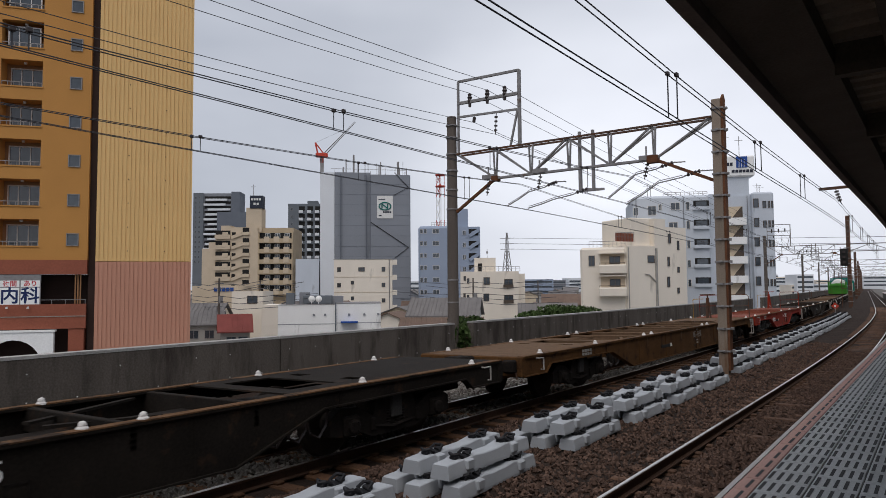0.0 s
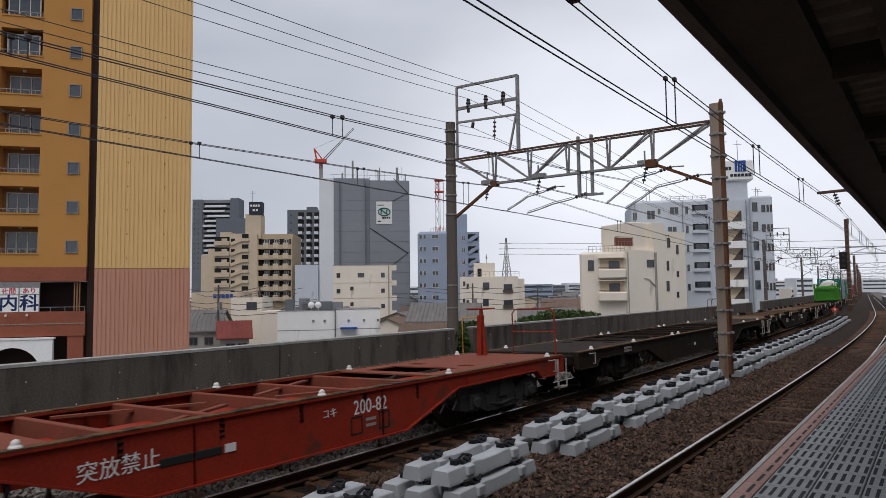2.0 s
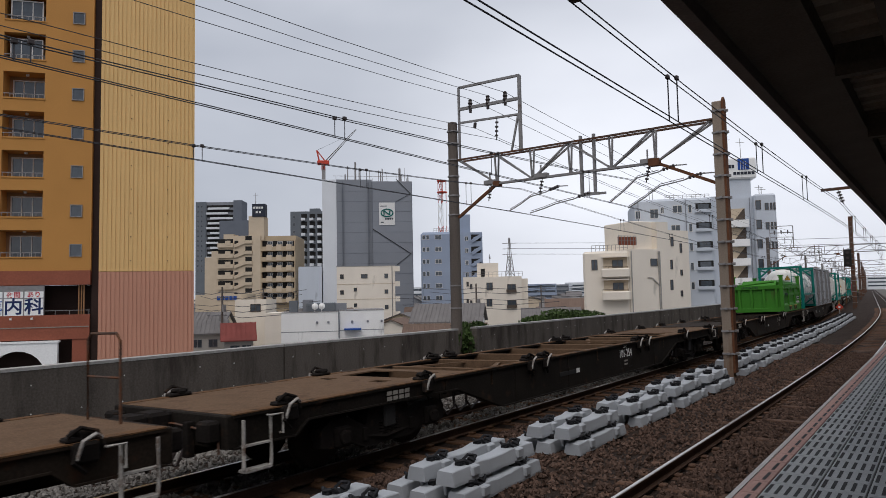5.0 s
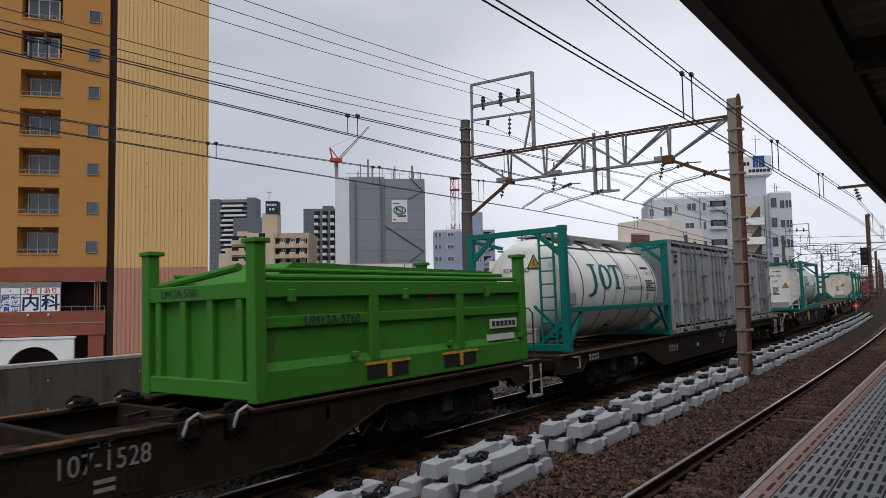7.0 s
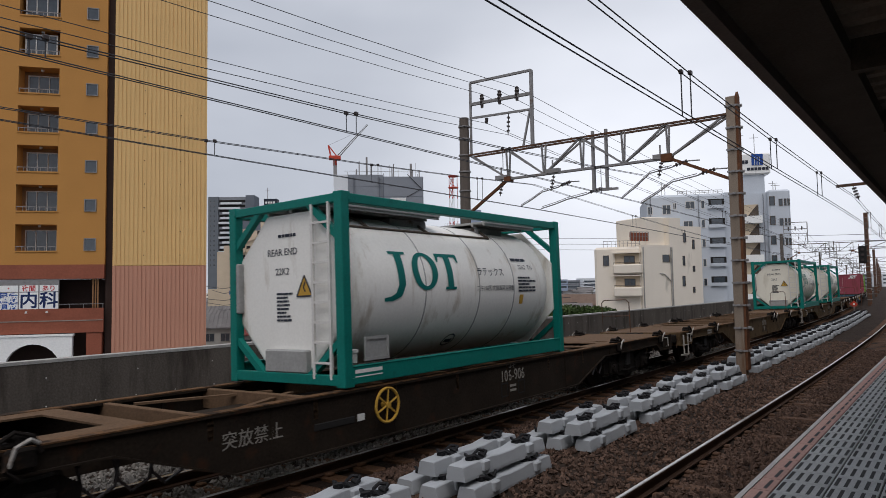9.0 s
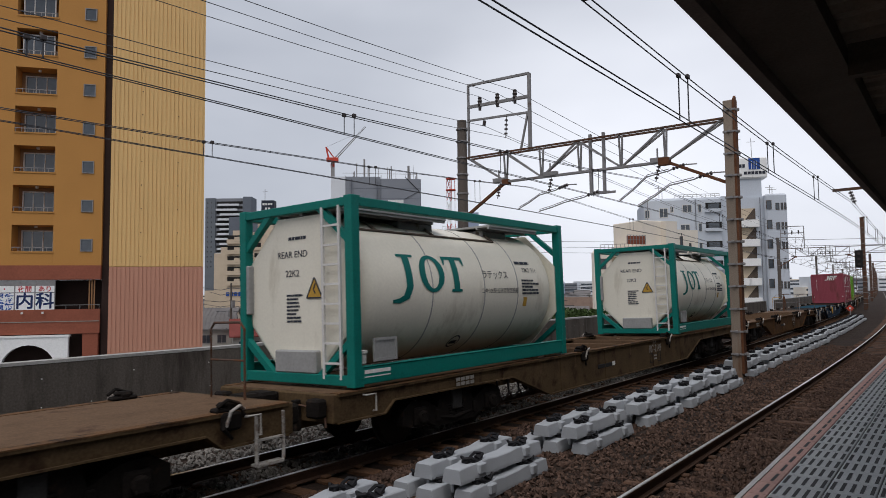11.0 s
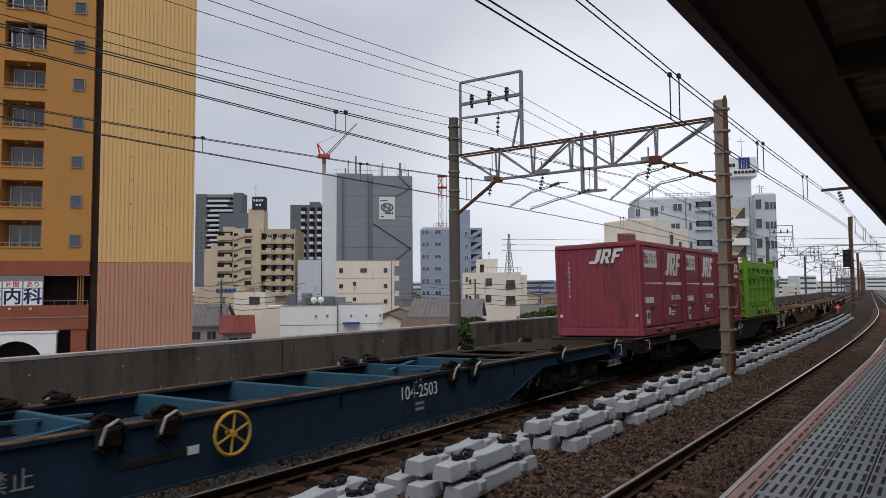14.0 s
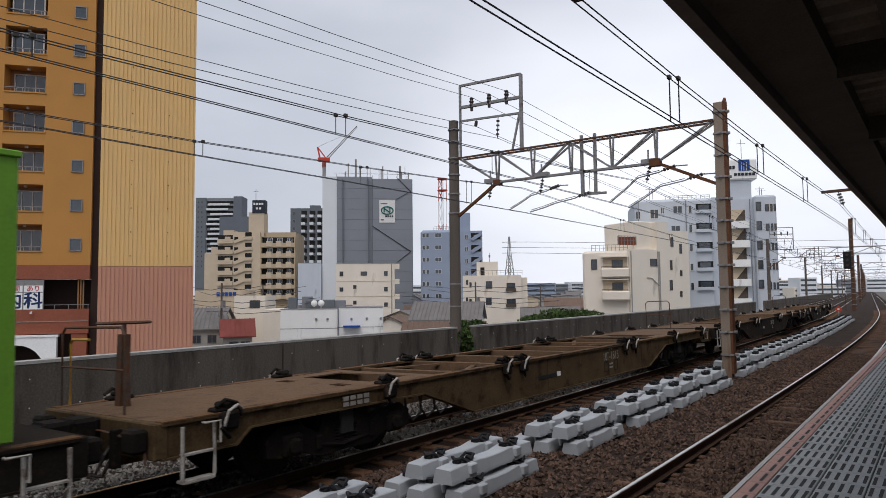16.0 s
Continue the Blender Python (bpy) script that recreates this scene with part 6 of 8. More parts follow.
    text_block(bm, "side", .5, 1.7, 1.16, 1.26, 1, x - .098, 3)
    part("small_print", bm, "ink", c)
    return c


# ---- town: every building has its own frame; x runs along its front, -y looks at the railway, z is height over the rails ----
def site(name, label, x, y, bearing, category="building", group="buildings of the town"):
    return holder(name, label, category, group, at=pose(x, y, 0, 0, 0, 90 + bearing))


def mass(h, u0, u1, z1, mat, depth=14.0, y0=0.0, z0=GROUND_Z, name="wall", bevel=0.0, skew=0.0):
    bm = bmesh.new()
    bx(bm, u0, u1, y0, y0 + depth, z0, z1, bevel)
    for v in bm.verts:
        v.co.x += skew * (v.co.y - y0)
    return part(name, bm, mat, h)


WINDOW_MESH = {}


def window(h, u0, u1, z0, z1, y=0.0, frame="grey_steel", pane="glass", bars=1, side=0):
    """A framed window on the front (side 0) or on the right-hand flank (side 1, u is then the depth)."""
    w, t = round(u1 - u0, 1), round(z1 - z0, 1)
    key = (w, t, frame, pane, bars)
    if key not in WINDOW_MESH:
        bm = bmesh.new()
        k = .06 if w < 1.5 else .08
        us = [0, k]
        for i in range(bars):
            c = w * (i + 1) / (bars + 1)
            us += [c - .03, c + .03]
        us += [w - k, w]
        pierced(bm, us, [0, k, t - k, t], [(i, 1) for i in range(1, len(us) - 1, 2)], lambda u, v: (u, -.07, v), (0, .12, 0))
        f = mesh_of("window", bm, frame)
        bm = bmesh.new()
        bx(bm, k, w - k, -.012, .03, k, t - k)
        WINDOW_MESH[key] = (f, mesh_of("pane", bm, pane))
    f, p = WINDOW_MESH[key]
    at = pose(u0, y, z0) if not side else pose(y, u0, z0, 0, 0, 90)
    o = shared("window", f, h, at)
    shared("pane", p, o, Matrix())


def opening(h, u0, u1, z0, z1, y=0.0, wall="white_paint", depth=1.1):
    """A balcony: a flat near-black sheet for the recess's shade, with slab, parapet and side cheeks standing proud."""
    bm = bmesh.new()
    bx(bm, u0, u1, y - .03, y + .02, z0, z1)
    b = part("balcony", bm, "black_and_shade", h, "flat near-black sheet for the shade in a balcony opening")
    bm = bmesh.new()
    bx(bm, u0 - .12, u1 + .12, y - .35, y, z0 - .12, z0 + .02)
    bx(bm, u0 - .12, u1 + .12, y - .35, y - .27, z0, z0 + (z1 - z0) * .28)
    part("parapet", bm, wall, b)
    bm = bmesh.new()
    bx(bm, u0 + (u1 - u0) * .15, u0 + (u1 - u0) * .85, y - .045, y - .03, z0 + .1, z1 - .15)
    part("pane", bm, "glass", b)


def roof_rail(h, u0, u1, z, y, n=8, t=.9):
    bm = bmesh.new()
    for i in range(n + 1):
        u = u0 + (u1 - u0) * i / n
        bar(bm, (u, y, z), (u, y, z + t), .05)
    bar(bm, (u0, y, z + t), (u1, y, z + t), .06)
    bar(bm, (u0, y, z + t * .5), (u1, y, z + t * .5), .04)
    part("roof_railing", bm, "grey_steel", h)


def orange_block():
    h = site("apartment_building", "tall orange-brown apartment building with recessed balconies and yellow ribbed cladding", -45.03, 29.81, -38)
    top = 33.0
    # ribbed cladding wing
    mass(h, -6.45, 0, top, "yellow_clad", 14, .0, 4.47, "clad_wall", skew=-.2)
    mass(h, -6.45, 0, 4.46, "pink_clad", 14, .0, GROUND_Z, "clad_base", skew=-.2)
    bm, bp = bmesh.new(), bmesh.new()
    n = 22
    for i in range(n):
        u = -6.40 + i * 6.36 / n
        bx(bm, u, u + .17, -.05, .01, 4.5, top - .1)
        bx(bp, u, u + .17, -.05, .01, GROUND_Z, 4.44)
    part("ribs", bm, "yellow_clad", h, "yellow upright ribs")
    part("base_ribs", bp, "pink_clad", h, "salmon upright ribs")
    bm = bmesh.new()
    bx(bm, -.03, .03, -.09, -.04, 0, .06)
    anchor = mesh_of("cladding_anchor", bm, "joint_and_shade")
    for u in (-4.35, -1.85):
        for k in range(9):
            shared("cladding_anchor", anchor, h, pose(u, 0, 5.2 + k * 1.75))
    mass(h, -6.97, -6.452, top, "joint_and_shade", 14, .35, GROUND_Z, "expansion_joint")
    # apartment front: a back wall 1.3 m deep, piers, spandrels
    # the back wall takes the darker orange that carries the balconies' shade
    mass(h, -20, -6.972, top, "orange_in_shade", 13, 1.3, 4.57, "back_wall")
    mass(h, -10.13, -6.972, top, "orange_tile", 1.295, 0, 4.572, "pier")
    mass(h, -17, -12.76, top, "orange_tile", 1.295, 0, 4.572, "pier")
    rows = [5.53 + 2.835 * k for k in range(9)]
    edge = 4.572
    for k, z in enumerate(rows + [top]):
        bm = bmesh.new()
        bx(bm, -12.758, -10.132, 0, 1.29, edge, z)
        bx(bm, -12.758, -10.06, -.05, .02, z - .07, z + .03)
        part("spandrel", bm, "orange_tile", h)
        edge = z + 1.9
    for k, z in enumerate(rows):
        t = 1.9
        window(h, -12.5, -10.4, z + .02, z + t - .3, 1.27 if k < 5 else .5, "white_edge", "glass", 2)
        bm = bmesh.new()
        for i in range(8):
            u = -12.7 + i * .36
            bar(bm, (u, .06, z), (u, .06, z + .3), .03)
        bar(bm, (-12.75, .06, z + .32), (-10.13, .06, z + .32), .05)
        part("railing", bm, "grey_steel", h)
        bm = bmesh.new()
        lathe(bm, [(z + t - .14, .1), (z + t - .0, .12)], at=(-11.4, .6, 0), n=10)
        part("ceiling_lamp", bm, "white_edge", h)
        window(h, -8.36, -7.6, 5.56 + k * 2.83, 6.46 + k * 2.83, 0, "grey_steel", "glass", 0)
    # brown lower storeys
    mass(h, -20, -6.99, 4.568, "brown_belt", 1.6, -.06, 3.56, "belt")
    mass(h, -20, -6.99, 1.45, "brown_belt", .2, -.06, -.28, "parapet")
    # wall painted near-black for the shade of the recess under the belt
    mass(h, -20, -6.99, 3.55, "joint_and_shade", 12, 1.6, GROUND_Z, "lower_wall")
    mass(h, -8.1, -7.1, -.29, "brown_belt", .8, .0, GROUND_Z, "column")
    bm = bmesh.new()
    bx(bm, -20, -7.0, -.09, -.055, .56, .62)
    part("belt_line", bm, "dim_ink", h)
    bm = bmesh.new()
    for u in (-7.75, -7.58, -7.42):
        tube(bm, [(u, .2, 1.4), (u, .2, 3.55)], .05, 8)
    part("downpipes", bm, "orange_in_shade", h)
    bm = bmesh.new()
    bar(bm, (-9.9, 0, 1.75), (-7.0, 0, 1.75), .04)
    for u in (-9.2, -8.3, -7.05):
        bar(bm, (u, 0, 1.45), (u, 0, 1.75), .03)
    part("railing", bm, "grey_steel", h)
    # white arch
    bm = bmesh.new()
    pts = [(-15.0, -.46), (-8.95, -.46), (-8.95, GROUND_Z), (-9.35, GROUND_Z), (-9.35, -3.0)]
    n = 12
    for i in range(n + 1):
        a = math.pi * i / n
        pts.append((-11.45 + 1.75 * math.cos(a), -2.75 + 1.75 * math.sin(a)))
    pts += [(-13.6, -3.0), (-15.0, -3.0)]
    a = [bm.verts.new((u, -.3, z)) for u, z in pts]
    b = [bm.verts.new((u, .1, z)) for u, z in pts]
    bm.faces.new(a)
    bm.faces.new(b[::-1])
    for i in range(len(pts)):
        bm.faces.new((a[i], a[(i + 1) % len(pts)], b[(i + 1) % len(pts)], b[i]))
    bx(bm, -15.1, -8.85, -.36, .12, -.47, -.34)
    part("arch", bm, "white_paint", h, "white arched entrance surround")
    # clinic window boards
    bm = bmesh.new()
    bx(bm, -15.0, -9.9, -.02, .06, 1.37, 3.52)
    sg = part("sign_board", bm, "grey_steel", h, "white window boards with red and navy characters")
    for i, (txt, small, ink) in enumerate((("科", "あり", "navy_ink"), ("内", "夜間", "navy_ink"), ("慣病", "・", "blue_paint"))):
        u0 = -11.13 - i * 1.27 if i else -11.13
        bm = bmesh.new()
        bx(bm, u0, u0 + 1.18, -.035, -.018, 1.42, 2.62)
        bx(bm, u0, u0 + 1.18, -.035, -.018, 2.68, 3.12)
        part("board", bm, "white_paint", sg)
        face = Matrix.Translation((u0 + .59, -.04, 2.0)) @ FRONT
        lettering("lettering", txt if i < 2 else "尿病\n慣病", 1.2 if i < 2 else .6, ink, sg, face, bold=.022)
        lettering("lettering", small, .44, "red_ink", sg, Matrix.Translation((u0 + .59, -.04, 2.88)) @ FRONT, bold=.02)
    for u in (-10.6, -11.9):
        bm = bmesh.new()
        lathe(bm, [(1.16, .09), (1.3, .06)], at=(u, -.25, 0), n=8)
        bar(bm, (u, -.25, 1.25), (u, -.06, 1.3), .03)
        part("spot_lamp", bm, "white_edge", h)


def wrapped_tower():
    h = site("tower_block", "grey sheeted building under construction with roof scaffolding", -135.6, 133.1, -46)
    mass(h, .92, 10.7, 35.0, "grey_sheet", 24, .6)
    mass(h, 10.7, 21.97, 34.4, "grey_sheet", 24, 0)
    mass(h, -3.0, .9, 34.95, "pale_sheet", 14, .52, name="pale_sheeting")
    bm = bmesh.new()
    for i in range(14):
        bx(bm, 10.9, 21.9, -.04, 0, -6 + i * 2.9, -5.95 + i * 2.9)
        bx(bm, 1.0, 10.6, .57, .6, -6 + i * 2.9, -5.95 + i * 2.9)
    for u in (2.5, 9.6, 10.72, 21.8):
        bx(bm, u, u + .14, -.07, .6, GROUND_Z, 34.3)
    part("sheet_seams", bm, "slate_wall", h, "darker seams of the sheeting")
    bm = bmesh.new()
    bar(bm, (10.9, -.1, 21), (21.4, -.1, 14), .16)
    bar(bm, (21.4, -.1, 31), (17.5, -.1, 35), .14)
    bar(bm, (17.3, -.1, 28.6), (21.6, -.1, 31), .1)
    bar(bm, (21.4, -.1, 14), (17.5, -.1, 11), .1)
    part("stay_ropes", bm, "black_and_shade", h)
    bm = bmesh.new()
    bx(bm, 12.65, 17.05, -.14, -.04, 22.1, 28.4)
    s = part("banner", bm, "white_ink", h, "white banner with a green oval emblem")
    bm = bmesh.new()
    n = 24
    pts = [(14.85 + 1.65 * math.cos(2 * math.pi * i / n), -.2, 25.5 + 1.05 * math.sin(2 * math.pi * i / n)) for i in range(n + 1)]
    tube(bm, pts, .17, 6)
    for a, b in (((14.0, 24.9), (14.0, 26.1)), ((14.0, 26.1), (15.6, 24.9)), ((15.6, 24.9), (15.6, 26.1))):
        bar(bm, (a[0], -.2, a[1]), (b[0], -.2, b[1]), .3)
    part("emblem", bm, "teal_ink", s, "green oval emblem")
    bm = bmesh.new()
    for k in range(4):
        bx(bm, 14.3 + k * .6, 14.75 + k * .6, -.17, -.14, 23.6, 24.1)
    bx(bm, 13.0, 14.9, -.17, -.14, 27.3, 27.5)
    bx(bm, 13.1, 13.9, -.17, -.14, 22.7, 23.0)
    part("small_print", bm, "ink", s)
    rnd = random.Random(2)
    bm = bmesh.new()
    for i in range(26):
        u = rnd.uniform(-.5, 21.5)
        z = 34.4 if u > 10.7 else 35
        t = rnd.choice((1, 1.6, 2, 3, 4.2))
        y = rnd.uniform(.3, 8)
        bar(bm, (u, y, z), (u, y, z + t), rnd.choice((.09, .14, .3)))
    bar(bm, (0, .6, 36), (21, .6, 35.8), .09)
    bar(bm, (6.2, 1, 35), (6.2, 1, 40), .5)
    bar(bm, (18.6, 1, 34.4), (18.6, 1, 38.2), .6)
    part("scaffold_tubes", bm, "grey_steel", h, "bare scaffold tubes over the roof")
    c = holder("tower_crane", "red and white tower crane with a raised jib", "crane", at=pose(-141.2, 135.0, 0, 0, 0, 44))
    bm = bmesh.new()
    bx(bm, -.5, .5, -.5, .5, 34.94, 40)
    part("mast", bm, "grey_steel", c)
    bm = bmesh.new()
    bx(bm, -1.8, 1.6, -.7, .7, 40, 41.2, .2)
    bx(bm, -.6, .5, -.5, .5, 38.4, 40)
    bar(bm, (-1.2, 0, 41), (-1.9, 0, 44.2), .45)
    bar(bm, (-1.9, 0, 44.2), (.5, 0, 41), .3)
    part("slewing_cab", bm, "red_paint", c, "red slewing platform")
    bm = bmesh.new()
    for y in (-.35, .35):
        bar(bm, (.6, y, 41.2), (9.2, 0, 50.5), .12)
        bar(bm, (1.0, y, 40.8), (9.4, 0, 50.3), .12)
    part("jib", bm, "dark_band", c)
    bm = bmesh.new()
    bar(bm, (-1.9, 0, 44.2), (5.2, 0, 47.6), .05)
    part("stay", bm, "wire", c)


def tan_block():
    h = site("apartment_building", "tan apartment building with stepped stair tower and balconies", -150.1, 132.1, -52)
    mass(h, -9.92, 0, 20.3, "tan_wall", 14, 1.2)
    mass(h, -17.5, -9.92, 20.4, "tan_light", 14, 0)
    mass(h, -13.4, -9.0, 26.1, "tan_light", 5, .5, 19)
    mass(h, -12.35, -8.7, 29.6, "ink", 3, .3, 25.9, "sign_box")
    bm = bmesh.new()
    for k in range(4):
        bx(bm, -12.0 + k * .75, -11.45 + k * .75, .26, .3, 28.2, 28.8)
    for k in range(2):
        bx(bm, -11.3 + k * .9, -10.7 + k * .9, .26, .3, 26.9, 27.5)
    part("sign_bars", bm, "white_ink", h, "white sign characters as bars")
    for k, (w, z) in enumerate(((-20.4, 20.9), (-22.0, 18.4), (-24.0, 16.2), (-26.0, 14.4))):
        mass(h, w, -17.5 if not k else -17.5 - 2 * k + .5, z, "tan_light", 12, .3 * k)
    for k in range(6):
        z = 2.1 + 3.0 * k
        # thin near-black sheet paints the shade of the balcony row
        bm = bmesh.new()
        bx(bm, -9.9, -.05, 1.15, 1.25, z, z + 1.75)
        b = part("balcony", bm, "black_and_shade", h, "flat near-black sheet for the shade in a balcony row")
        bm = bmesh.new()
        bx(bm, -9.92, 0, -.1, 1.2, z - 1.2, z + .05)
        bx(bm, -9.92, -9.6, .0, 1.2, z, z + 1.8)
        bx(bm, -.3, 0, .0, 1.2, z, z + 1.8)
        part("parapet", bm, "tan_wall", b)
        for u in (-8.2, -5.4, -2.6):
            bm = bmesh.new()
            bx(bm, u, u + 1.5, -.14, .3, z - .9, z + .6)
            part("screen", bm, "tan_light", b)
            window(h, u + .1, u + 1.6, z + .1, z + 1.6, 1.13, "white_edge")
        # stair openings: flat near-black sheets for their shade, with slanted parapets
        bm = bmesh.new()
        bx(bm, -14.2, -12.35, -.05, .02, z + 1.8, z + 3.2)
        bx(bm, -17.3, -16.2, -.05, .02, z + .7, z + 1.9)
        s = part("stair_opening", bm, "black_and_shade", h)
        bm = bmesh.new()
        bar(bm, (-17.4, -.2, z + .3), (-14.3, -.2, z + 1.5), .4, .9)
        bar(bm, (-14.3, -.2, z + 1.5), (-12.2, -.2, z + 1.5), .4, .9)
        part("stair_parapet", bm, "tan_light", s)
        if k < 5:
            # side balconies: their shade is a near-black sheet on the wall
            bm = bmesh.new()
            bx(bm, -21.9, -17.7, -.04, .02, z + 1.1 + 3, z + 2.4 + 3)
            q = part("balcony", bm, "black_and_shade", h)
            bm = bmesh.new()
            bx(bm, -22, -17.6, -.6, 0, z + 3.0, z + 4.2)
            bx(bm, -19.8, -18.3, -.64, -.3, z + 3.6, z + 4.9)
            part("parapet", bm, "tan_light", q)
    bm = bmesh.new()
    bar(bm, (-11.6, 1.5, 29.6), (-11.6, 1.5, 33), .12)
    bar(bm, (-12.3, 1.5, 32.3), (-10.9, 1.5, 32.3), .1)
    part("antenna", bm, "grey_steel", h)


def far_towers():
    h = site("tower_block", "tall grey apartment tower with balconies, far off", -354.9, 242.8, -52)
    mass(h, -6, 0, 60.8, "tower_grey", 20)
    mass(h, 0, 16.2, 60.7, "mid_grey", 20, 1)
    mass(h, 16.7, 21.8, 61.4, "slate_wall", 12, -1)
    mass(h, 9, 26, 49, "slate_wall", 20, -3)
    for k in range(14):
        z = 19 + k * 2.95
        # balcony shade drawn as a near-black strip across the front
        bm = bmesh.new()
        bx(bm, .4, 16, .9, 1.02, z, z + 1.5)
        b = part("balcony", bm, "black_and_shade", h)
        bm = bmesh.new()
        bx(bm, .2 + (k % 3) * 1.2, 13 + (k % 4), -.2, .95, z - 1.2, z)
        part("parapet", bm, "pale_sheet", b)
        for u in (-5, -2.8):
            window(h, u, u + .9, z, z + 1.3)
    h = site("tower_block", "dark grey apartment tower with stacked white balconies", -203.8, 177.0, -50)
    mass(h, 0, 13.0, 35.8, "tower_grey", 14)
    mass(h, 7, 11, 37.3, "tower_grey", 4, 3)
    for k in range(11):
        z = 3.6 + k * 2.95
        for u in (4.2, 7.4, 10.4):
            # near-black patch for the shade behind each white parapet
            bm = bmesh.new()
            bx(bm, u, u + 2.2, -.06, .02, z, z + 1.7)
            b = part("balcony", bm, "black_and_shade", h)
            bm = bmesh.new()
            bx(bm, u, u + 1.5, -1.0, -.0, z - .9, z + .1)
            part("parapet", bm, "pale_sheet", b)
        window(h, 1.0, 1.8, z, z + 1.2)


def mid_blocks():
    h = site("office_building", "cream three-storey building with small square windows", -106.6, 105.5, -50)
    mass(h, 0, 12.6, 8.85, "cream_paint", 12)
    mass(h, -.1, 12.7, 8.98, "wall_cap", 12.1, -.06, 8.86, "roof_edge")
    for u in (.72, 10.33):
        for z in (6.2, 2.85, -.5):
            window(h, u, u + .8, z, z + .95, 0, "dark_band", "glass", 1)
    window(h, 5.27, 6.7, 6.27, 7.17, 0, "dark_band", "glass", 2)
    for z in (3.44, .05):
        window(h, 3.66, 4.4, z, z + .8, 0, "dark_band", "glass", 0)
    bm = bmesh.new()
    for k in range(4):
        bx(bm, 12.6, 13.7, .3, 2.2, -2.2 + k * 3.3, -1.1 + k * 3.3)
    part("stair_balcony", bm, "cream_paint", h)
    bm = bmesh.new()
    tube(bm, [(12.0, -.1, GROUND_Z), (12.0, -.1, 8.8)], .09, 6)
    part("downpipe", bm, "grey_steel", h)
    bm = bmesh.new()
    bx(bm, 0, 12.6, -.04, .0, 5.0, 5.1)
    bx(bm, 0, 12.6, -.04, .0, 1.7, 1.8)
    part("floor_band", bm, "tan_light", h)
    h = site("shop_building", "low white flat-roofed building beside the line", -74.2, 67.0, -47)
    mass(h, -3.3, 4.8, .18, "white_paint", 10, 0)
    mass(h, 4.9, 11.3, .34, "white_paint", 10, 0)
    mass(h, -3.35, 4.84, .24, "grey_steel", 10.1, -.05, .185, "roof_edge")
    mass(h, 4.86, 11.36, .41, "grey_steel", 10.2, -.06, .345, "roof_edge")
    mass(h, -5.6, -3.32, .2, "cream_paint", 9, .15, name="end_wall")
    bm = bmesh.new()
    bx(bm, 4.8, 4.9, -.08, .3, GROUND_Z, .5)
    tube(bm, [(4.85, -.2, GROUND_Z), (4.85, -.2, .2)], .09, 6)
    part("downpipe", bm, "slate_wall", h)
    bm = bmesh.new()
    bx(bm, -3.3, 4.8, -.02, .0, -2.6, -2.52)
    bx(bm, 4.9, 11.3, -.02, .0, -2.5, -2.42)
    part("wall_joint", bm, "mid_grey", h)
    bm = bmesh.new()
    bx(bm, 0, 4.2, 3, 5.5, .2, 1.5, .1)
    bx(bm, -2.4, -1.2, 2, 3, .2, 1.9, .05)
    part("roof_unit", bm, "tower_grey", h, "dark roof tank housing")
    for u in (1.6, 3.2, 6.6, 8.8, 10.8):
        bm = bmesh.new()
        bx(bm, u, u + .3, -.15, 0, -1.4, -1.1, .03)
        part("vent_hood", bm, "mid_grey", h)
    bm = bmesh.new()
    bx(bm, 5.6, 8.0, -1.4, -.05, -2.4, -2.2)
    part("awning", bm, "blue_paint", h, "blue awning")
    for k, u in enumerate((1.3, 2.3)):
        bm = bmesh.new()
        lathe(bm, [(0, .1), (.08, .3), (.2, .48)], "y", (u, 2.0, 1.0), 14)
        bar(bm, (u, 2, .2), (u, 2, 1), .08)
        part("satellite_dish", bm, "white_paint", h, "white satellite dish")
    for u, w, t in ((3.2, 2.6, 1.2), (-.6, 1.4, 1.8), (.4, 1.0, .9)):
        bm = bmesh.new()
        bx(bm, u, u + w, 3.5, 6, .2, .2 + t, .05)
        part("roof_unit", bm, "mid_grey", h)
    h = site("office_building", "plain grey warehouse wall", -142.0, 127.0, -48)
    mass(h, -.7, 5.6, 10.8, "pale_blue_paint", 10)
    # blue-grey apartment house with rounded corner
    h = site("apartment_building", "blue-grey apartment house with stair tower", -102.2, 129.5, -56)
    mass(h, 0, 7.6, 17.6, "blue_grey", 12, 0, bevel=.6)
    mass(h, 6.9, 12.1, 22.0, "blue_grey", 8, 3)
    mass(h, 7.6, 15.0, 17.4, "blue_grey", 12, 1.2)
    for k in range(6):
        z = 1.05 + 2.94 * k
        for u, w, b in ((.45, .7, 0), (1.4, .7, 0), (3.5, 1.6, 1)):
            window(h, u, u + w, z, z + 1.08, 0, "white_edge", "glass", b)
        window(h, 10.75, 11.5, z - .4, z + .7, 1.2, "white_edge", "glass", 1)
        # shade of the open stair painted as a flat near-black sheet
        bm = bmesh.new()
        bx(bm, 12.25, 14.6, 1.15, 1.22, z - .5, z + 1.1)
        s = part("stair_opening", bm, "black_and_shade", h)
        bm = bmesh.new()
        bar(bm, (12.4, 1.0, z - .6), (14.8, 1.0, z + .9), .3, .8)
        bar(bm, (12.9, 1.05, z + .2), (14.8, 1.05, z + 1.0), .3, .3)
        part("stair_parapet", bm, "blue_grey", s)
    roof_rail(h, 3.2, 6.8, 17.6, 1.0, 5, .9)
    # white house block
    h = site("apartment_building", "white flat-roofed apartment house with roof hut", -68.4, 98.6, -58)
    mass(h, 0, 10.2, 5.32, "cream_paint", 9, 0)
    mass(h, 10.2, 11.3, 4.9, "cream_paint", 7, .8)
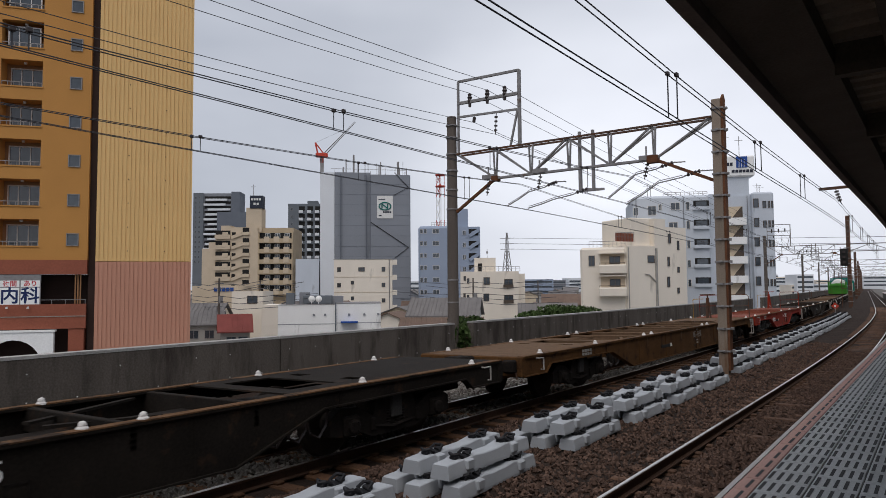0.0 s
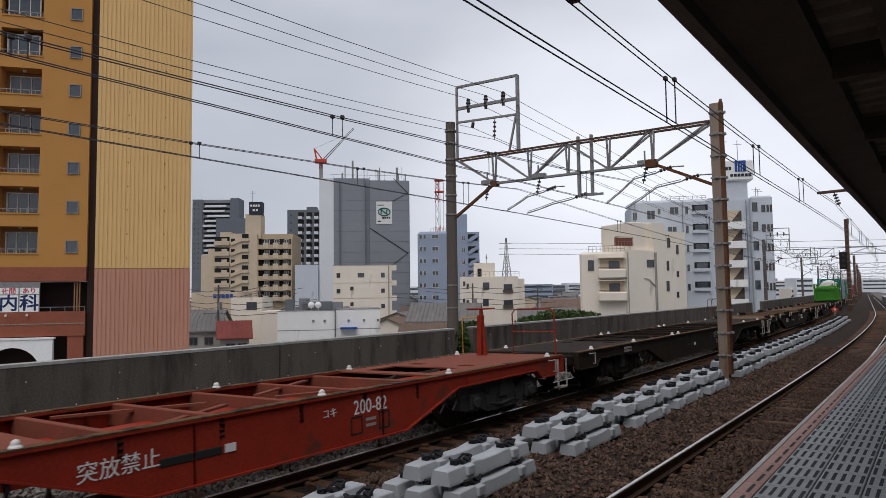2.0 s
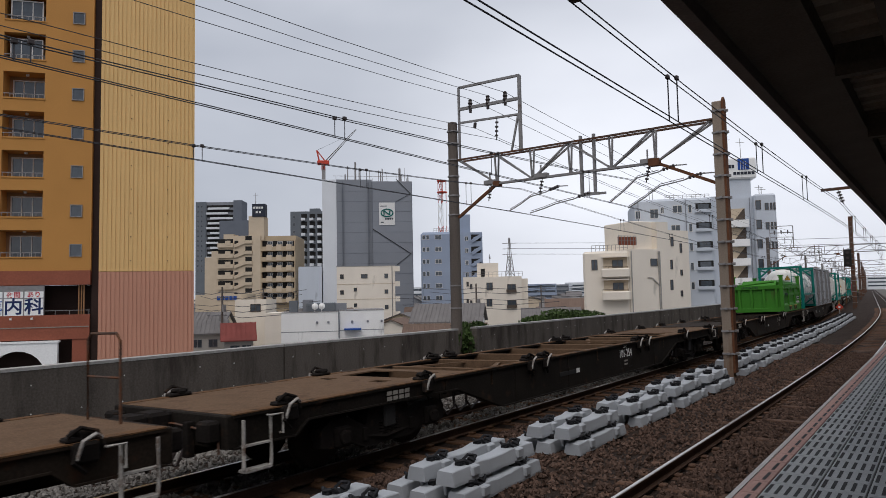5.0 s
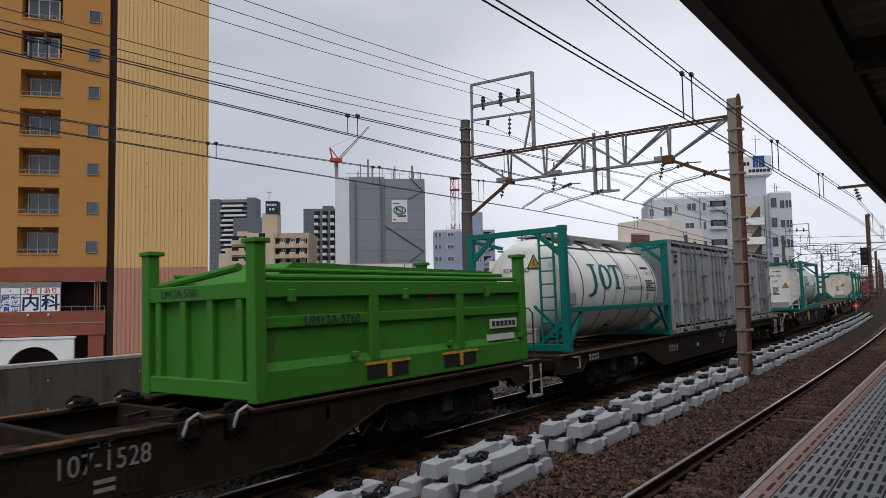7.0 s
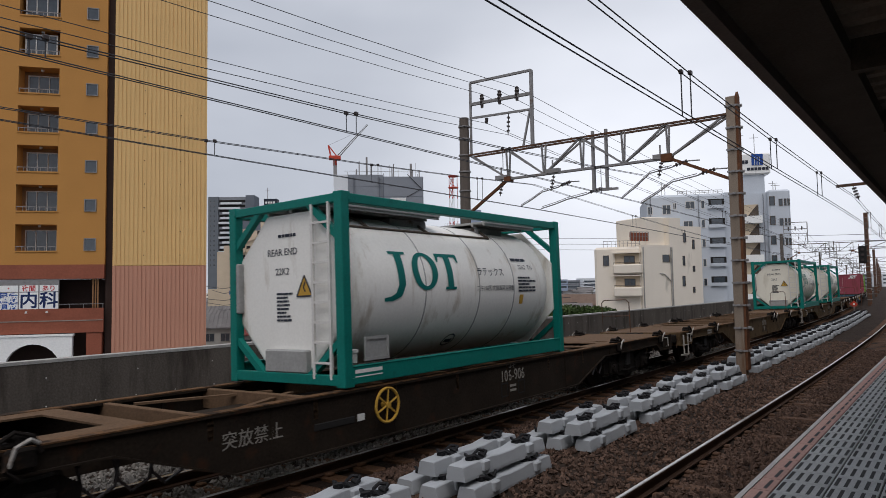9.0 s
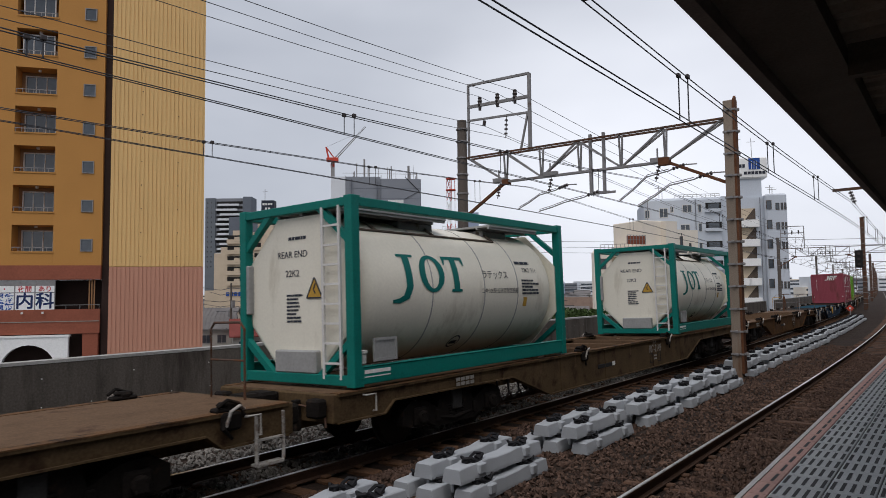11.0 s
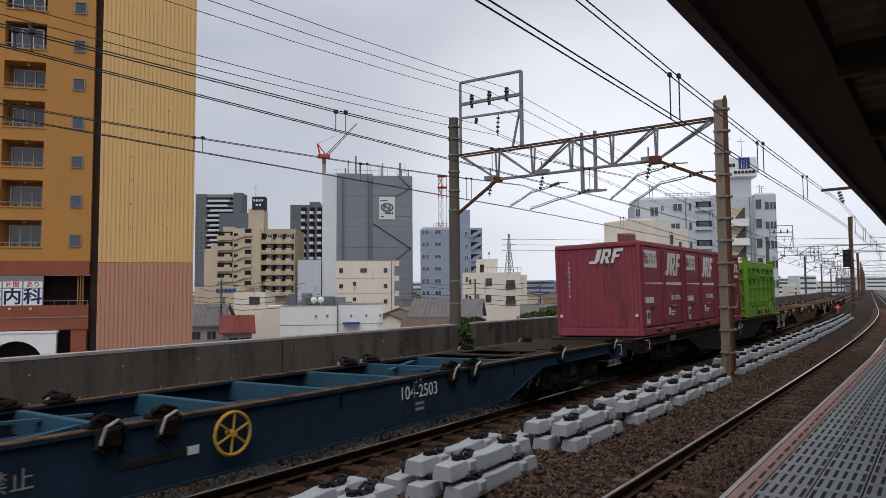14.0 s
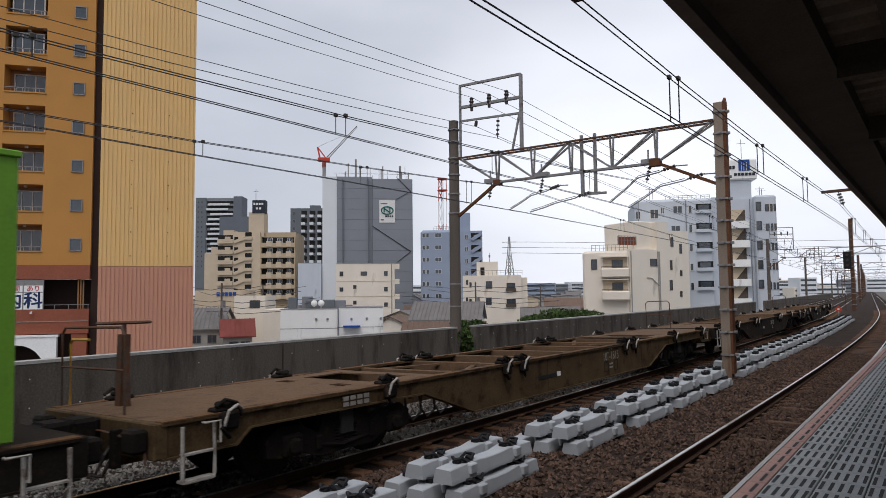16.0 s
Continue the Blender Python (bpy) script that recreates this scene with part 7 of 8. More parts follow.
    mass(h, 2.4, 6.2, 7.8, "cream_paint", 4, 2)
    roof_rail(h, 0, 10.4, 5.32, .2, 14, .85)
    for u0, u1, z0, z1 in ((4.04, 5.1, 3.0, 4.28), (4.0, 5.05, .15, 1.43), (7.65, 9.2, 2.66, 3.97), (7.6, 9.15, -.04, 1.2), (.56, .93, 3.73, 4.48), (1.16, 1.6, 3.24, 4.13), (.5, .88, .82, 1.56), (1.11, 1.55, .47, 1.25)):
        window(h, u0, u1, z0, z1, 0, "dark_band", "glass", 1)
    bm = bmesh.new()
    bx(bm, 3.07, 3.8, 1.96, 2.02, 5.4, 6.8)
    part("door", bm, "black_and_shade", h)
    for u in (7.6,):
        for z in (2.6, -.1):
            bm = bmesh.new()
            bx(bm, u - .1, u + 1.65, -.3, -.05, z - .1, z + .4)
            part("window_grille", bm, "dark_band", h)
    bm = bmesh.new()
    bar(bm, (4.7, 2.6, 7.8), (4.7, 2.6, 9.4), .08)
    bx(bm, 4.55, 4.85, 2.5, 2.7, 8.6, 9.0)
    part("antenna", bm, "grey_steel", h)


def right_blocks():
    h = site("apartment_building", "pale blue-white apartment building with dark balcony openings", -26.8, 102.6, -64)
    mass(h, -11.0, -.0, 15.75, "pale_blue_paint", 12, 0, bevel=.35)
    mass(h, .0, 2.0, 15.9, "pale_blue_paint", 10, .9)
    mass(h, 2.0, 5.7, 15.6, "pale_blue_paint", 10, 1.2)
    mass(h, 5.7, 8.6, 15.9, "pale_blue_paint", 11, 0, bevel=.25)
    mass(h, 2.6, 5.7, 18.5, "pale_blue_paint", 3.6, 1.6, 15.5, "tank_house")
    mass(h, 2.1, 6.5, 21.5, "white_paint", 4.2, 1.2, 18.4, "sign_tower", .2)
    bm = bmesh.new()
    bx(bm, 3.95, 5.5, 1.12, 1.2, 19.7, 21.35, .03)
    s = part("sign_panel", bm, "blue_paint", h, "blue square sign with white strokes")
    bm = bmesh.new()
    for u in (4.3, 4.65, 5.0):
        bar(bm, (u, 1.08, 19.7), (u + .05, 1.08, 20.9), .16, .05)
    part("sign_strokes", bm, "white_ink", s)
    bm = bmesh.new()
    for k in range(6):
        bx(bm, 3.3 + k * .5, 3.7 + k * .5, 1.14, 1.2, 19.0, 19.4)
    for k in range(3):
        bx(bm, 2.2 + k * .45, 2.55 + k * .45, 1.14, 1.2, 20.0, 20.5)
    part("sign_bars", bm, "ink", h, "small sign characters as bars")
    for k in range(5):
        z = 2.45 + 2.8 * k
        opening(h, -2.4, -.25, z, z + 1.25, 0, "pale_blue_paint")
        window(h, -3.45, -3.0, z - .1, z + 1.05, 0, "white_edge", "glass", 0)
        window(h, 5.82, 6.55, z, z + 1.3, 0, "dark_band", "glass", 0)
        window(h, 7.05, 7.55, z - .1, z + .95, 0, "dark_band", "glass", 0)
        window(h, 7.75, 8.05, z - .1, z + .9, 0, "dark_band", "glass", 0)
        window(h, 8.2, 8.5, z - .1, z + .9, 0, "dark_band", "glass", 0)
        bm = bmesh.new()
        bx(bm, 2.4, 4.6, 1.12, 1.22, z - 1.4, z + .35)
        o = part("stair_landing", bm, "tan_light", h, "open stair landing")
        bm = bmesh.new()
        bx(bm, 2.1, 4.9, .3, 1.15, z - 2.4, z - 1.35)
        part("parapet", bm, "white_paint", o)
        bm = bmesh.new()
        v = [bm.verts.new(p) for p in ((3.1, 1.1, z - 1.35), (4.6, 1.1, z - 1.35), (4.6, 1.1, z + .3), (4.4, 1.1, z + .3))]
        bm.faces.new(v)
        part("stair_flight", bm, "dark_band", o)
    for u0, u1, z0, z1 in ((-10.9, -10.2, 12.9, 14.1), (-8.84, -7.64, 12.9, 14.35), (-7.33, -6.85, 13.6, 14.48), (-5.59, -4.3, 13.6, 14.7), (-5.94, -4.66, 10.84, 11.88)):
        window(h, u0, u1, z0, z1, 0, "white_edge", "glass", 1)
    roof_rail(h, -6.5, -.3, 15.75, .8, 10, .55)
    bm = bmesh.new()
    bx(bm, -12.0, -11.0, .2, 2.2, 11.7, 12.6)
    part("side_balcony", bm, "pale_blue_paint", h)
    bm = bmesh.new()
    for u, y, t in ((4.6, 2, 3.0), (2.6, 2.0, 3.6), (-8.6, 2, 2.2), (-8.1, 2.4, 1.8), (6.9, 2, 1.6), (7.2, 2, 1.2)):
        z = 21.5 if 2 < u < 6.5 else 15.8
        bar(bm, (u, y, z), (u, y, z + t), .07)
        bar(bm, (u - .6, y, z + t * .8), (u + .6, y, z + t * .8), .05)
    part("antenna", bm, "grey_steel", h)
    bm = bmesh.new()
    for u in (-11.0 + .5, -3.8, .9, 5.2):
        tube(bm, [(u, -.1 if u < 0 or u > 5.5 else .8, GROUND_Z), (u, -.1 if u < 0 or u > 5.5 else .8, 15.5)], .06, 6)
    part("downpipes", bm, "mid_grey", h)
    # cream block in front
    h = site("apartment_building", "cream apartment building with curved balconies and stepped roof", -33.4, 86.8, -72)
    mass(h, -6.2, -.15, 7.7, "cream_paint", 4.5, 0, bevel=.3)
    for z in (5.45, 2.45):
        bm = bmesh.new()
        bx(bm, -3.5, -.4, -.05, .02, z - .1, z + 1.35)
        b = part("balcony", bm, "tan_light", h)
        window(h, -2.35, -1.0, z, z + 1.0, -.05, "dark_band", "glass", 1)
        bm = bmesh.new()
        bx(bm, -3.7, -.1, -1.0, 0, z - 1.35, z - .1, .15)
        bx(bm, -3.7, -.2, -.8, 0, z + 1.35, z + 1.48)
        part("parapet", bm, "cream_paint", b)
        bm = bmesh.new()
        bar(bm, (-3.6, -.9, z + .12), (-.3, -.9, z + .12), .06)
        for i in range(5):
            bar(bm, (-3.6 + i * .82, -.9, z - .1), (-3.6 + i * .82, -.9, z + .12), .04)
        part("railing", bm, "dark_band", b)
    window(h, -5.05, -4.2, 5.2, 6.6, 0, "dark_band", "glass", 1)
    roof_rail(h, -5.0, -.3, 7.7, .4, 9, .8)
    h = site("apartment_building", "cream stepped wing with narrow stair windows", -33.4, 86.8, -28)
    mass(h, -.1, 4.7, 7.85, "cream_paint", 7, 0)
    mass(h, 1.4, 6.7, 11.7, "cream_paint", 6, .9, bevel=.1)
    mass(h, 4.7, 6.7, 11.6, "cream_paint", 7, .0)
    mass(h, 6.7, 10.4, 10.5, "cream_paint", 8, .0)
    mass(h, -1.6, 1.4, 9.5, "brown_belt", .08, .4, 8.4, "roof_fence")
    roof_rail(h, -1.6, 1.4, 8.4, .3, 6, 1.2)
    for u0, u1, z0, z1 in ((3.4, 4.6, 5.6, 6.55), (7.1, 7.6, 8.3, 9.6), (8.7, 9.1, 7.4, 8.7), (6.9, 7.35, 5.15, 6.5), (8.65, 9.05, 4.3, 5.05), (6.75, 7.25, 2.35, 3.7), (8.55, 9.0, 1.46, 2.25)):
        window(h, u0, u1, z0, z1, 0, "dark_band", "glass", 0)
    bm = bmesh.new()
    for u in (.1, 4.75, 5.0):
        tube(bm, [(u, -.1, GROUND_Z), (u, -.1, 7.6)], .07, 6)
    tube(bm, [(4.8, -.1, 3.0), (3.6, -.1, 4.0), (2.8, -.1, 4.1)], .06, 6)
    part("downpipes", bm, "wall_cap", h)


def gable_house(name, label, x, y, turn, w, d, eave, ridge, wall, roof, z0=GROUND_Z, ribs=True):
    h = holder(name, label, "house", "houses of the town", at=pose(x, y, 0, 0, 0, turn))
    bm = bmesh.new()
    bx(bm, -w / 2, w / 2, -d / 2, d / 2, z0, eave)
    prism(bm, [(-d / 2, eave), (d / 2, eave), (0, ridge)], -w / 2, w / 2)
    part("wall", bm, wall, h)
    for k in (-1, 1):
        o = .45
        bm = bmesh.new()
        dz = (ridge - eave) / (d / 2) * o
        v = [(-w / 2 - o, k * (d / 2 + o), eave - dz + .05), (w / 2 + o, k * (d / 2 + o), eave - dz + .05), (w / 2 + o, k * .004, ridge + .05), (-w / 2 - o, k * .004, ridge + .05)]
        a = [bm.verts.new(p) for p in v]
        b = [bm.verts.new((p[0], p[1], p[2] + .16)) for p in v]
        bm.faces.new(a)
        bm.faces.new(b)
        for i in range(4):
            bm.faces.new((a[i], a[(i + 1) % 4], b[(i + 1) % 4], b[i]))
        slope = part("roof_slope", bm, roof, h, "pitched roof slope")
        if ribs:
            bm = bmesh.new()
            n = int(w / .5)
            for i in range(n + 1):
                u = -w / 2 - .4 + i * (w + .8) / n
                bar(bm, (u, k * (d / 2 + .4), eave - (ridge - eave) / (d / 2) * .4 + .24), (u, k * .03, ridge + .24), .07, .05)
            part("roof_ribs", bm, roof, slope)["kind"] = "stuff"
    for u in (-w * .3, w * .1):
        window(h, u, u + 1.2, eave - 1.9, eave - .8, -d / 2, "grey_steel", "glass", 1)
    return h


def build_houses():
    gable_house("house", "grey-roofed white house beside the viaduct", -55.5, 76.5, 28, 9, 7.5, -1.2, .9, "white_paint", "roof_grey")
    gable_house("house", "brown-roofed house beside the viaduct", -43.0, 58.5, 32, 8, 7, -2.6, -.9, "house_wall", "roof_brown")
    gable_house("house", "small red-roofed house between larger buildings", -75.5, 56.6, 55, 3.6, 4.5, -2.8, -1.0, "house_wall", "roof_red")
    h = site("shop_building", "pale yellow two-storey building with air units", -88.8, 65.0, -55)
    mass(h, .8, 5.6, 2.2, "cream_paint", 6)
    window(h, 3.2, 4.8, .3, 1.5, 0, "dark_band", "glass", 1)
    mass(h, -6.5, .7, 3.1, "tan_light", 8, 3)
    bm = bmesh.new()
    for k in range(5):
        bx(bm, -3.0 + k * .65, -2.5 + k * .65, 2.9, 2.98, 2.2, 2.8)
    part("sign_bars", bm, "blue_paint", h, "blue sign characters as bars")
    for x, y, t, w, d, e, wall, roof in ((-83, 57, 50, 5, 6, -2.2, "house_wall", "roof_grey"), (-88, 60.5, 40, 6, 6, -1.2, "cream_paint", "roof_grey"), (-95, 70, 55, 7, 6, -.6, "white_paint", "roof_brown"), (-100, 68, 45, 7, 7, -.2, "house_wall", "roof_grey"), (-78, 71.5, 50, 5, 6, -1.0, "mid_grey", "roof_grey"), (-60, 84, 30, 8, 7, -1.4, "house_wall", "roof_grey"), (-48, 92, 30, 8, 7, -1.6, "white_paint", "roof_grey"), (-52, 106, 28, 7, 7, -.4, "mid_grey", "roof_brown")):
        gable_house("house", "grey-roofed town house in a crowded block", x, y, t, w, d, e, e + 1.5, wall, roof)
    # scattered roofs out to the skyline
    rnd = random.Random(11)
    walls = ("house_wall", "cream_paint", "white_paint", "mid_grey", "tan_light")
    roofs = ("roof_grey", "roof_brown", "roof_grey", "roof_grey")
    for i in range(150):
        az = rnd.uniform(12, 57)
        r = rnd.uniform(118, 420)
        if az < 27:
            r = rnd.uniform(170, 520)
        if 28 < az < 36:
            r = rnd.uniform(150, 500)
        a = radians(az)
        w, d = rnd.uniform(6, 11), rnd.uniform(6, 9)
        e = GROUND_Z + rnd.uniform(5.4, 6.6) + (r > 250) * rnd.uniform(0, 3)
        gable_house("house", "tile-roofed town house among many others", -r * math.sin(a), r * math.cos(a), rnd.choice((0, 90)) + rnd.uniform(20, 45), w, d, e, e + rnd.uniform(1.2, 2.2), rnd.choice(walls), rnd.choice(roofs), ribs=False)
    for i in range(100):
        az = rnd.uniform(9.5, 56) if i < 60 else rnd.uniform(-9, 9.5)
        r = rnd.uniform(420, 900)
        a = radians(az)
        h = holder("apartment_building", "distant pale flat-roofed block on the skyline", "building", "distant blocks", at=pose(-r * math.sin(a), r * math.cos(a), 0, 0, 0, rnd.uniform(20, 60)))
        t = 2.3 + r * rnd.uniform(.0, .016)
        w = rnd.uniform(10, 30)
        mass(h, -w / 2, w / 2, t, rnd.choice(("pale_sheet", "mid_grey", "cream_paint", "blue_grey")), 12)
        for k in range(3):
            bm = bmesh.new()
            bx(bm, -w / 2 + .5, w / 2 - .5, -.05, 0, t - 2.2 - 3 * k, t - 1.0 - 3 * k)
            part("window_band", bm, "glass", h)


def leafy(name, label, x, y, z, rx, ry, rz, n, seed, category="bush"):
    """A shrub or tree crown of many small leaf clumps on forked stems."""
    rnd = random.Random(seed)
    h = holder(name, label, category, "shrubs by the viaduct", at=pose(x, y, 0))
    bm = bmesh.new()
    for i in range(5):
        a = rnd.random() * 6.28
        tube(bm, [(0, 0, GROUND_Z), (.2 * math.cos(a), .2 * math.sin(a), (GROUND_Z + z) / 2), (rx * .5 * math.cos(a), ry * .5 * math.sin(a), z + rz * .2)], .09, 6)
    part("stems", bm, "bark", h)
    vs, fs = [], []
    lobes = [(rnd.uniform(-rx, rx) * .7, rnd.uniform(-ry, ry) * .7, rnd.uniform(-.4, .5) * rz, rnd.uniform(.35, .6)) for _ in range(9)]
    for i in range(n):
        lx, ly, lz, lr = rnd.choice(lobes)
        v = Vector((rnd.gauss(0, 1), rnd.gauss(0, 1), rnd.gauss(0, 1))).normalized() * (rnd.random() ** .4)
        c = Vector((lx + v.x * rx * lr, ly + v.y * ry * lr, z + lz + v.z * rz * lr * 1.2))
        m = Euler((rnd.random() * 6, rnd.random() * 6, rnd.random() * 6)).to_matrix()
        s = rnd.uniform(.06, .15)
        k = len(vs)
        vs += [c + m @ Vector(p) * s for p in ((-1, 0, 0), (0, -.5, .1), (1, 0, 0), (0, .5, .1))]
        fs.append((k, k + 1, k + 2, k + 3))
    me = bpy.data.meshes.new("leaves")
    me.from_pydata(vs, [], fs)
    me.materials.append(M["leaf"])
    o = new("leaves", me)
    o.parent = h
    o["kind"] = "stuff"


def build_town():
    orange_block()
    wrapped_tower()
    tan_block()
    far_towers()
    mid_blocks()
    right_blocks()
    build_houses()
    leafy("shrub", "dark green leafy treetop behind the parapet", -18.4, 27.6, .55, 1.3, .9, .55, 5000, 1)
    leafy("shrub", "dark green leafy treetop behind the parapet", -18.5, 37.2, .7, 2.6, 1.2, .5, 7000, 2)
    leafy("shrub", "green weeds in the gap of the parapet", -13.95, 20.1, .5, .35, .3, .5, 900, 4)
    # telecom mast, pylon
    m = holder("radio_mast", "red and white lattice radio mast on a roof", "mast", at=pose(-112.0, 152.0, 0))
    for k in range(6):
        bm = bmesh.new()
        z0, z1 = 15 + k * 3.2, 18.2 + k * 3.2
        for x in (-.8, .8):
            for y in (-.8, .8):
                bar(bm, (x, y, z0), (x, y, z1), .12)
        for s in (-1, 1):
            bar(bm, (-.8 * s, -.8, z0), (.8 * s, -.8, z1), .07)
            bar(bm, (-.8, -.8 * s, z0), (-.8, .8 * s, z1), .07)
        if k > 3:
            lathe(bm, [(z1 - .3, 1.4), (z1, 1.4)], n=10)
        part("mast_section", bm, "white_paint" if k in (2, 3) else "red_paint", m)
    bm = bmesh.new()
    bx(bm, -.7, .7, -.7, .7, GROUND_Z, 15)
    part("base", bm, "grey_steel", m)
    p = holder("power_pylon", "steel lattice power pylon on the skyline", "pylon", at=pose(-256, 429, 0))
    bm = bmesh.new()
    for k in (-1, 1):
        for j in (-1, 1):
            bar(bm, (4.5 * k, 4.5 * j, GROUND_Z), (1.0 * k, 1.0 * j, 30), .45)
            bar(bm, (1.0 * k, 1.0 * j, 30), (.3 * k, .3 * j, 43), .35)
    for i in range(8):
        a, b = 4.3 - i * .42, 4.3 - (i + 1) * .42
        z0, z1 = GROUND_Z + i * 4.8, GROUND_Z + (i + 1) * 4.8
        for j in (-1, 1):
            bar(bm, (-a, a * j, z0), (b, b * j, z1), .25)
            bar(bm, (a, a * j, z0), (-b, b * j, z1), .25)
    part("tower", bm, "grey_steel", p)
    for z in (31, 35, 39):
        bm = bmesh.new()
        bar(bm, (-4.5, -2.5, z), (4.5, 2.5, z), .4)
        part("cross_arm", bm, "grey_steel", p)
    for z in (31, 35, 39):
        bm = bmesh.new()
        tube(bm, [(-256 + 4, 429 + 2, z), (-150, 470, z - 4), (-20, 520, z - 5.5)], .12, 4)
        thing("power_line", bm, "wire", "thin power line to the far pylon", "wire", group="power lines")
    for x, y in ((-79.5, 57.0), (-92, 74), (-60, 90), (-46, 118), (-70, 130)):
        m = holder("utility_pole", "street utility pole with cables and fittings", "pole", "utility poles", at=pose(x, y, 0))
        bm = bmesh.new()
        lathe(bm, [(GROUND_Z, .18), (4.0, .12)], n=8)
        part("shaft", bm, "dark_pole", m)
        bm = bmesh.new()
        for z in (2.6, 3.3):
            bar(bm, (-.9, 0, z), (.9, 0, z), .1)
        lathe(bm, [(.6, .3), (1.6, .3)], at=(.4, 0, 0), n=10)
        bx(bm, -.45, -.1, -.2, .2, -.6, .3, .03)
        bx(bm, .1, .4, -.2, .2, -2.4, -1.2, .03)
        part("fittings", bm, "grey_steel", m)
        for k, z in enumerate((2.6, 3.3, .9, .2, 1.6)):
            bm = bmesh.new()
            tube(bm, [(-14 - 2 * k, 6, z + .3), (-6, 2.5, z - .25), (0, 0, z), (7, -2, z - .3), (15 + k, -5, z + .2)], .035, 4)
            part("cable", bm, "wire", m, "slack street cable")


# ---- the goods train: places are metres behind the point that passes the camera's line at 0 s ----
LEAN = -1.42
LOCKS = (-9.0, -6.3, -3.1, -2.5, 2.5, 3.1, 6.3, 9.0)
LOCKS_S = (-6.6, -3.2, .4, 3.2, 6.6)


def wagon_places():
    rl = [(-9.7, -1.15, -.3), (9.7, -.2, .5)]
    out = []

    def add(front, L, *a, **k):
        out.append((front + L / 2, flat_wagon(L, *a, **k)))
    add(-8.2, 20.4, "w_black", "w_black", "sooty black container flat wagon, empty, with worn deck edges", locks="cone", lock_at=LOCKS, number="945", num_y=1.65)
    add(12.2, 20.4, "w_brown", "w_tan", "brown container flat wagon, empty, with dusty tan deck", locks="cone", lock_at=LOCKS, number="107-1366", num_y=1.65, rails=[(9.7, .2, 1.1)], stand=9.6, steps=(9.5,))
    add(32.6, 15.0, "w_red", "w_reddeck", "red short container flat wagon, empty", locks="cone", lock_at=LOCKS_S, number="コキ200-82", num_y=1.25, note="突放禁止", note_y=-2.3, rails=[(-7.0, -1.1, -.2), (7.0, .1, 1.1)], steps=(7.0,), bogie_mat="bogie_grey", rail_mat="w_red", stand=6.9)
    add(47.6, 20.4, "w_grey", "w_grey", "dark brown-grey container flat wagon, empty", locks="cone", lock_at=LOCKS, number="106-110", num_y=1.65, rails=[(9.7, -1.15, -.1)], steps=(9.5,))
    add(68.0, 20.4, "w_grey", "w_tan", "grimy grey container flat wagon with a white emblem, empty", lock_at=LOCKS, number="106-112", num_y=1.65, note="突放禁止", logo=True, rails=rl, steps=(-9.5, 9.5))
    add(88.4, 20.4, "w_black", "w_tan", "sooty container flat wagon, empty, with dusty deck", lock_at=LOCKS, number="106-254", num_y=1.65, steps=(-9.5,))
    add(108.8, 20.4, "w_grey", "w_grey", "dark grey container flat wagon under a green bin", lock_at=LOCKS[:6], number="107-1528", num_y=1.65, rails=[(9.75, .2, 1.1)], steps=(9.55,))
    add(129.2, 20.4, "w_grey", "w_grey", "dark grey container flat wagon, fully loaded", number="106-1119", num_y=1.65, lock_at=(), note="突放禁止", steps=(9.5,), plate_y=-8.6)
    add(149.6, 20.4, "w_grey", "w_tan", "dark grey container flat wagon with one tank container", lock_at=(-9, -6.3, 6.3, 9), number="106-906", num_y=1.65, note="突放禁止", note_y=-3.9, wheel=True, rails=[(-9.7, -1.15, .9)], steps=(-9.4,))
    add(170.0, 20.4, "w_olive", "w_tan", "brown container flat wagon, empty", lock_at=LOCKS, number="107-905", rails=rl, steps=(-9.5, 9.5))
    add(190.4, 20.4, "w_olive", "w_tan", "olive-brown container flat wagon with two tank containers", lock_at=(-2.6, 2.6), number="107-2149", num_y=1.65, rails=[(9.75, .3, 1.1)], steps=(9.55,))
    add(210.8, 20.4, "w_brown", "w_tan", "rust-brown container flat wagon, empty, with dusty deck", lock_at=LOCKS, number="107-1817", num_y=1.65, rails=[(9.7, .2, 1.1)], stand=9.6, steps=(9.5,))
    add(231.2, 20.4, "w_navy", "w_blue", "dark blue container flat wagon, empty", lock_at=LOCKS, number="104-2503", end="w_grey", num_y=1.65, note="突放禁止", note_y=-4.15, wheel=True, rails=[(-9.7, -1.15, .2)], rail_mat="grey_steel", steps=(-9.4,))
    add(251.6, 20.4, "w_black", "w_grey", "black container flat wagon loaded with maroon and green containers", number="104-114", num_y=1.65, steps=(9.5,))
    add(272.0, 20.4, "w_olive", "w_tan", "olive-grey container flat wagon, empty", lock_at=LOCKS, number="107-1815", num_y=1.65, note="", rails=[(-9.7, -1.15, .3)], stand=-9.6, steps=(-9.4,))
    add(292.4, 20.4, "w_grey", "w_tan", "dark grey container flat wagon, empty", lock_at=LOCKS, number="106-110", rails=rl, steps=(-9.4,))
    add(312.8, 20.4, "w_grey", "w_tan", "dark brown-grey container flat wagon, empty, last of the train", lock_at=LOCKS, number="106-330", rails=[(9.7, -1.1, 1.1)])
    return out


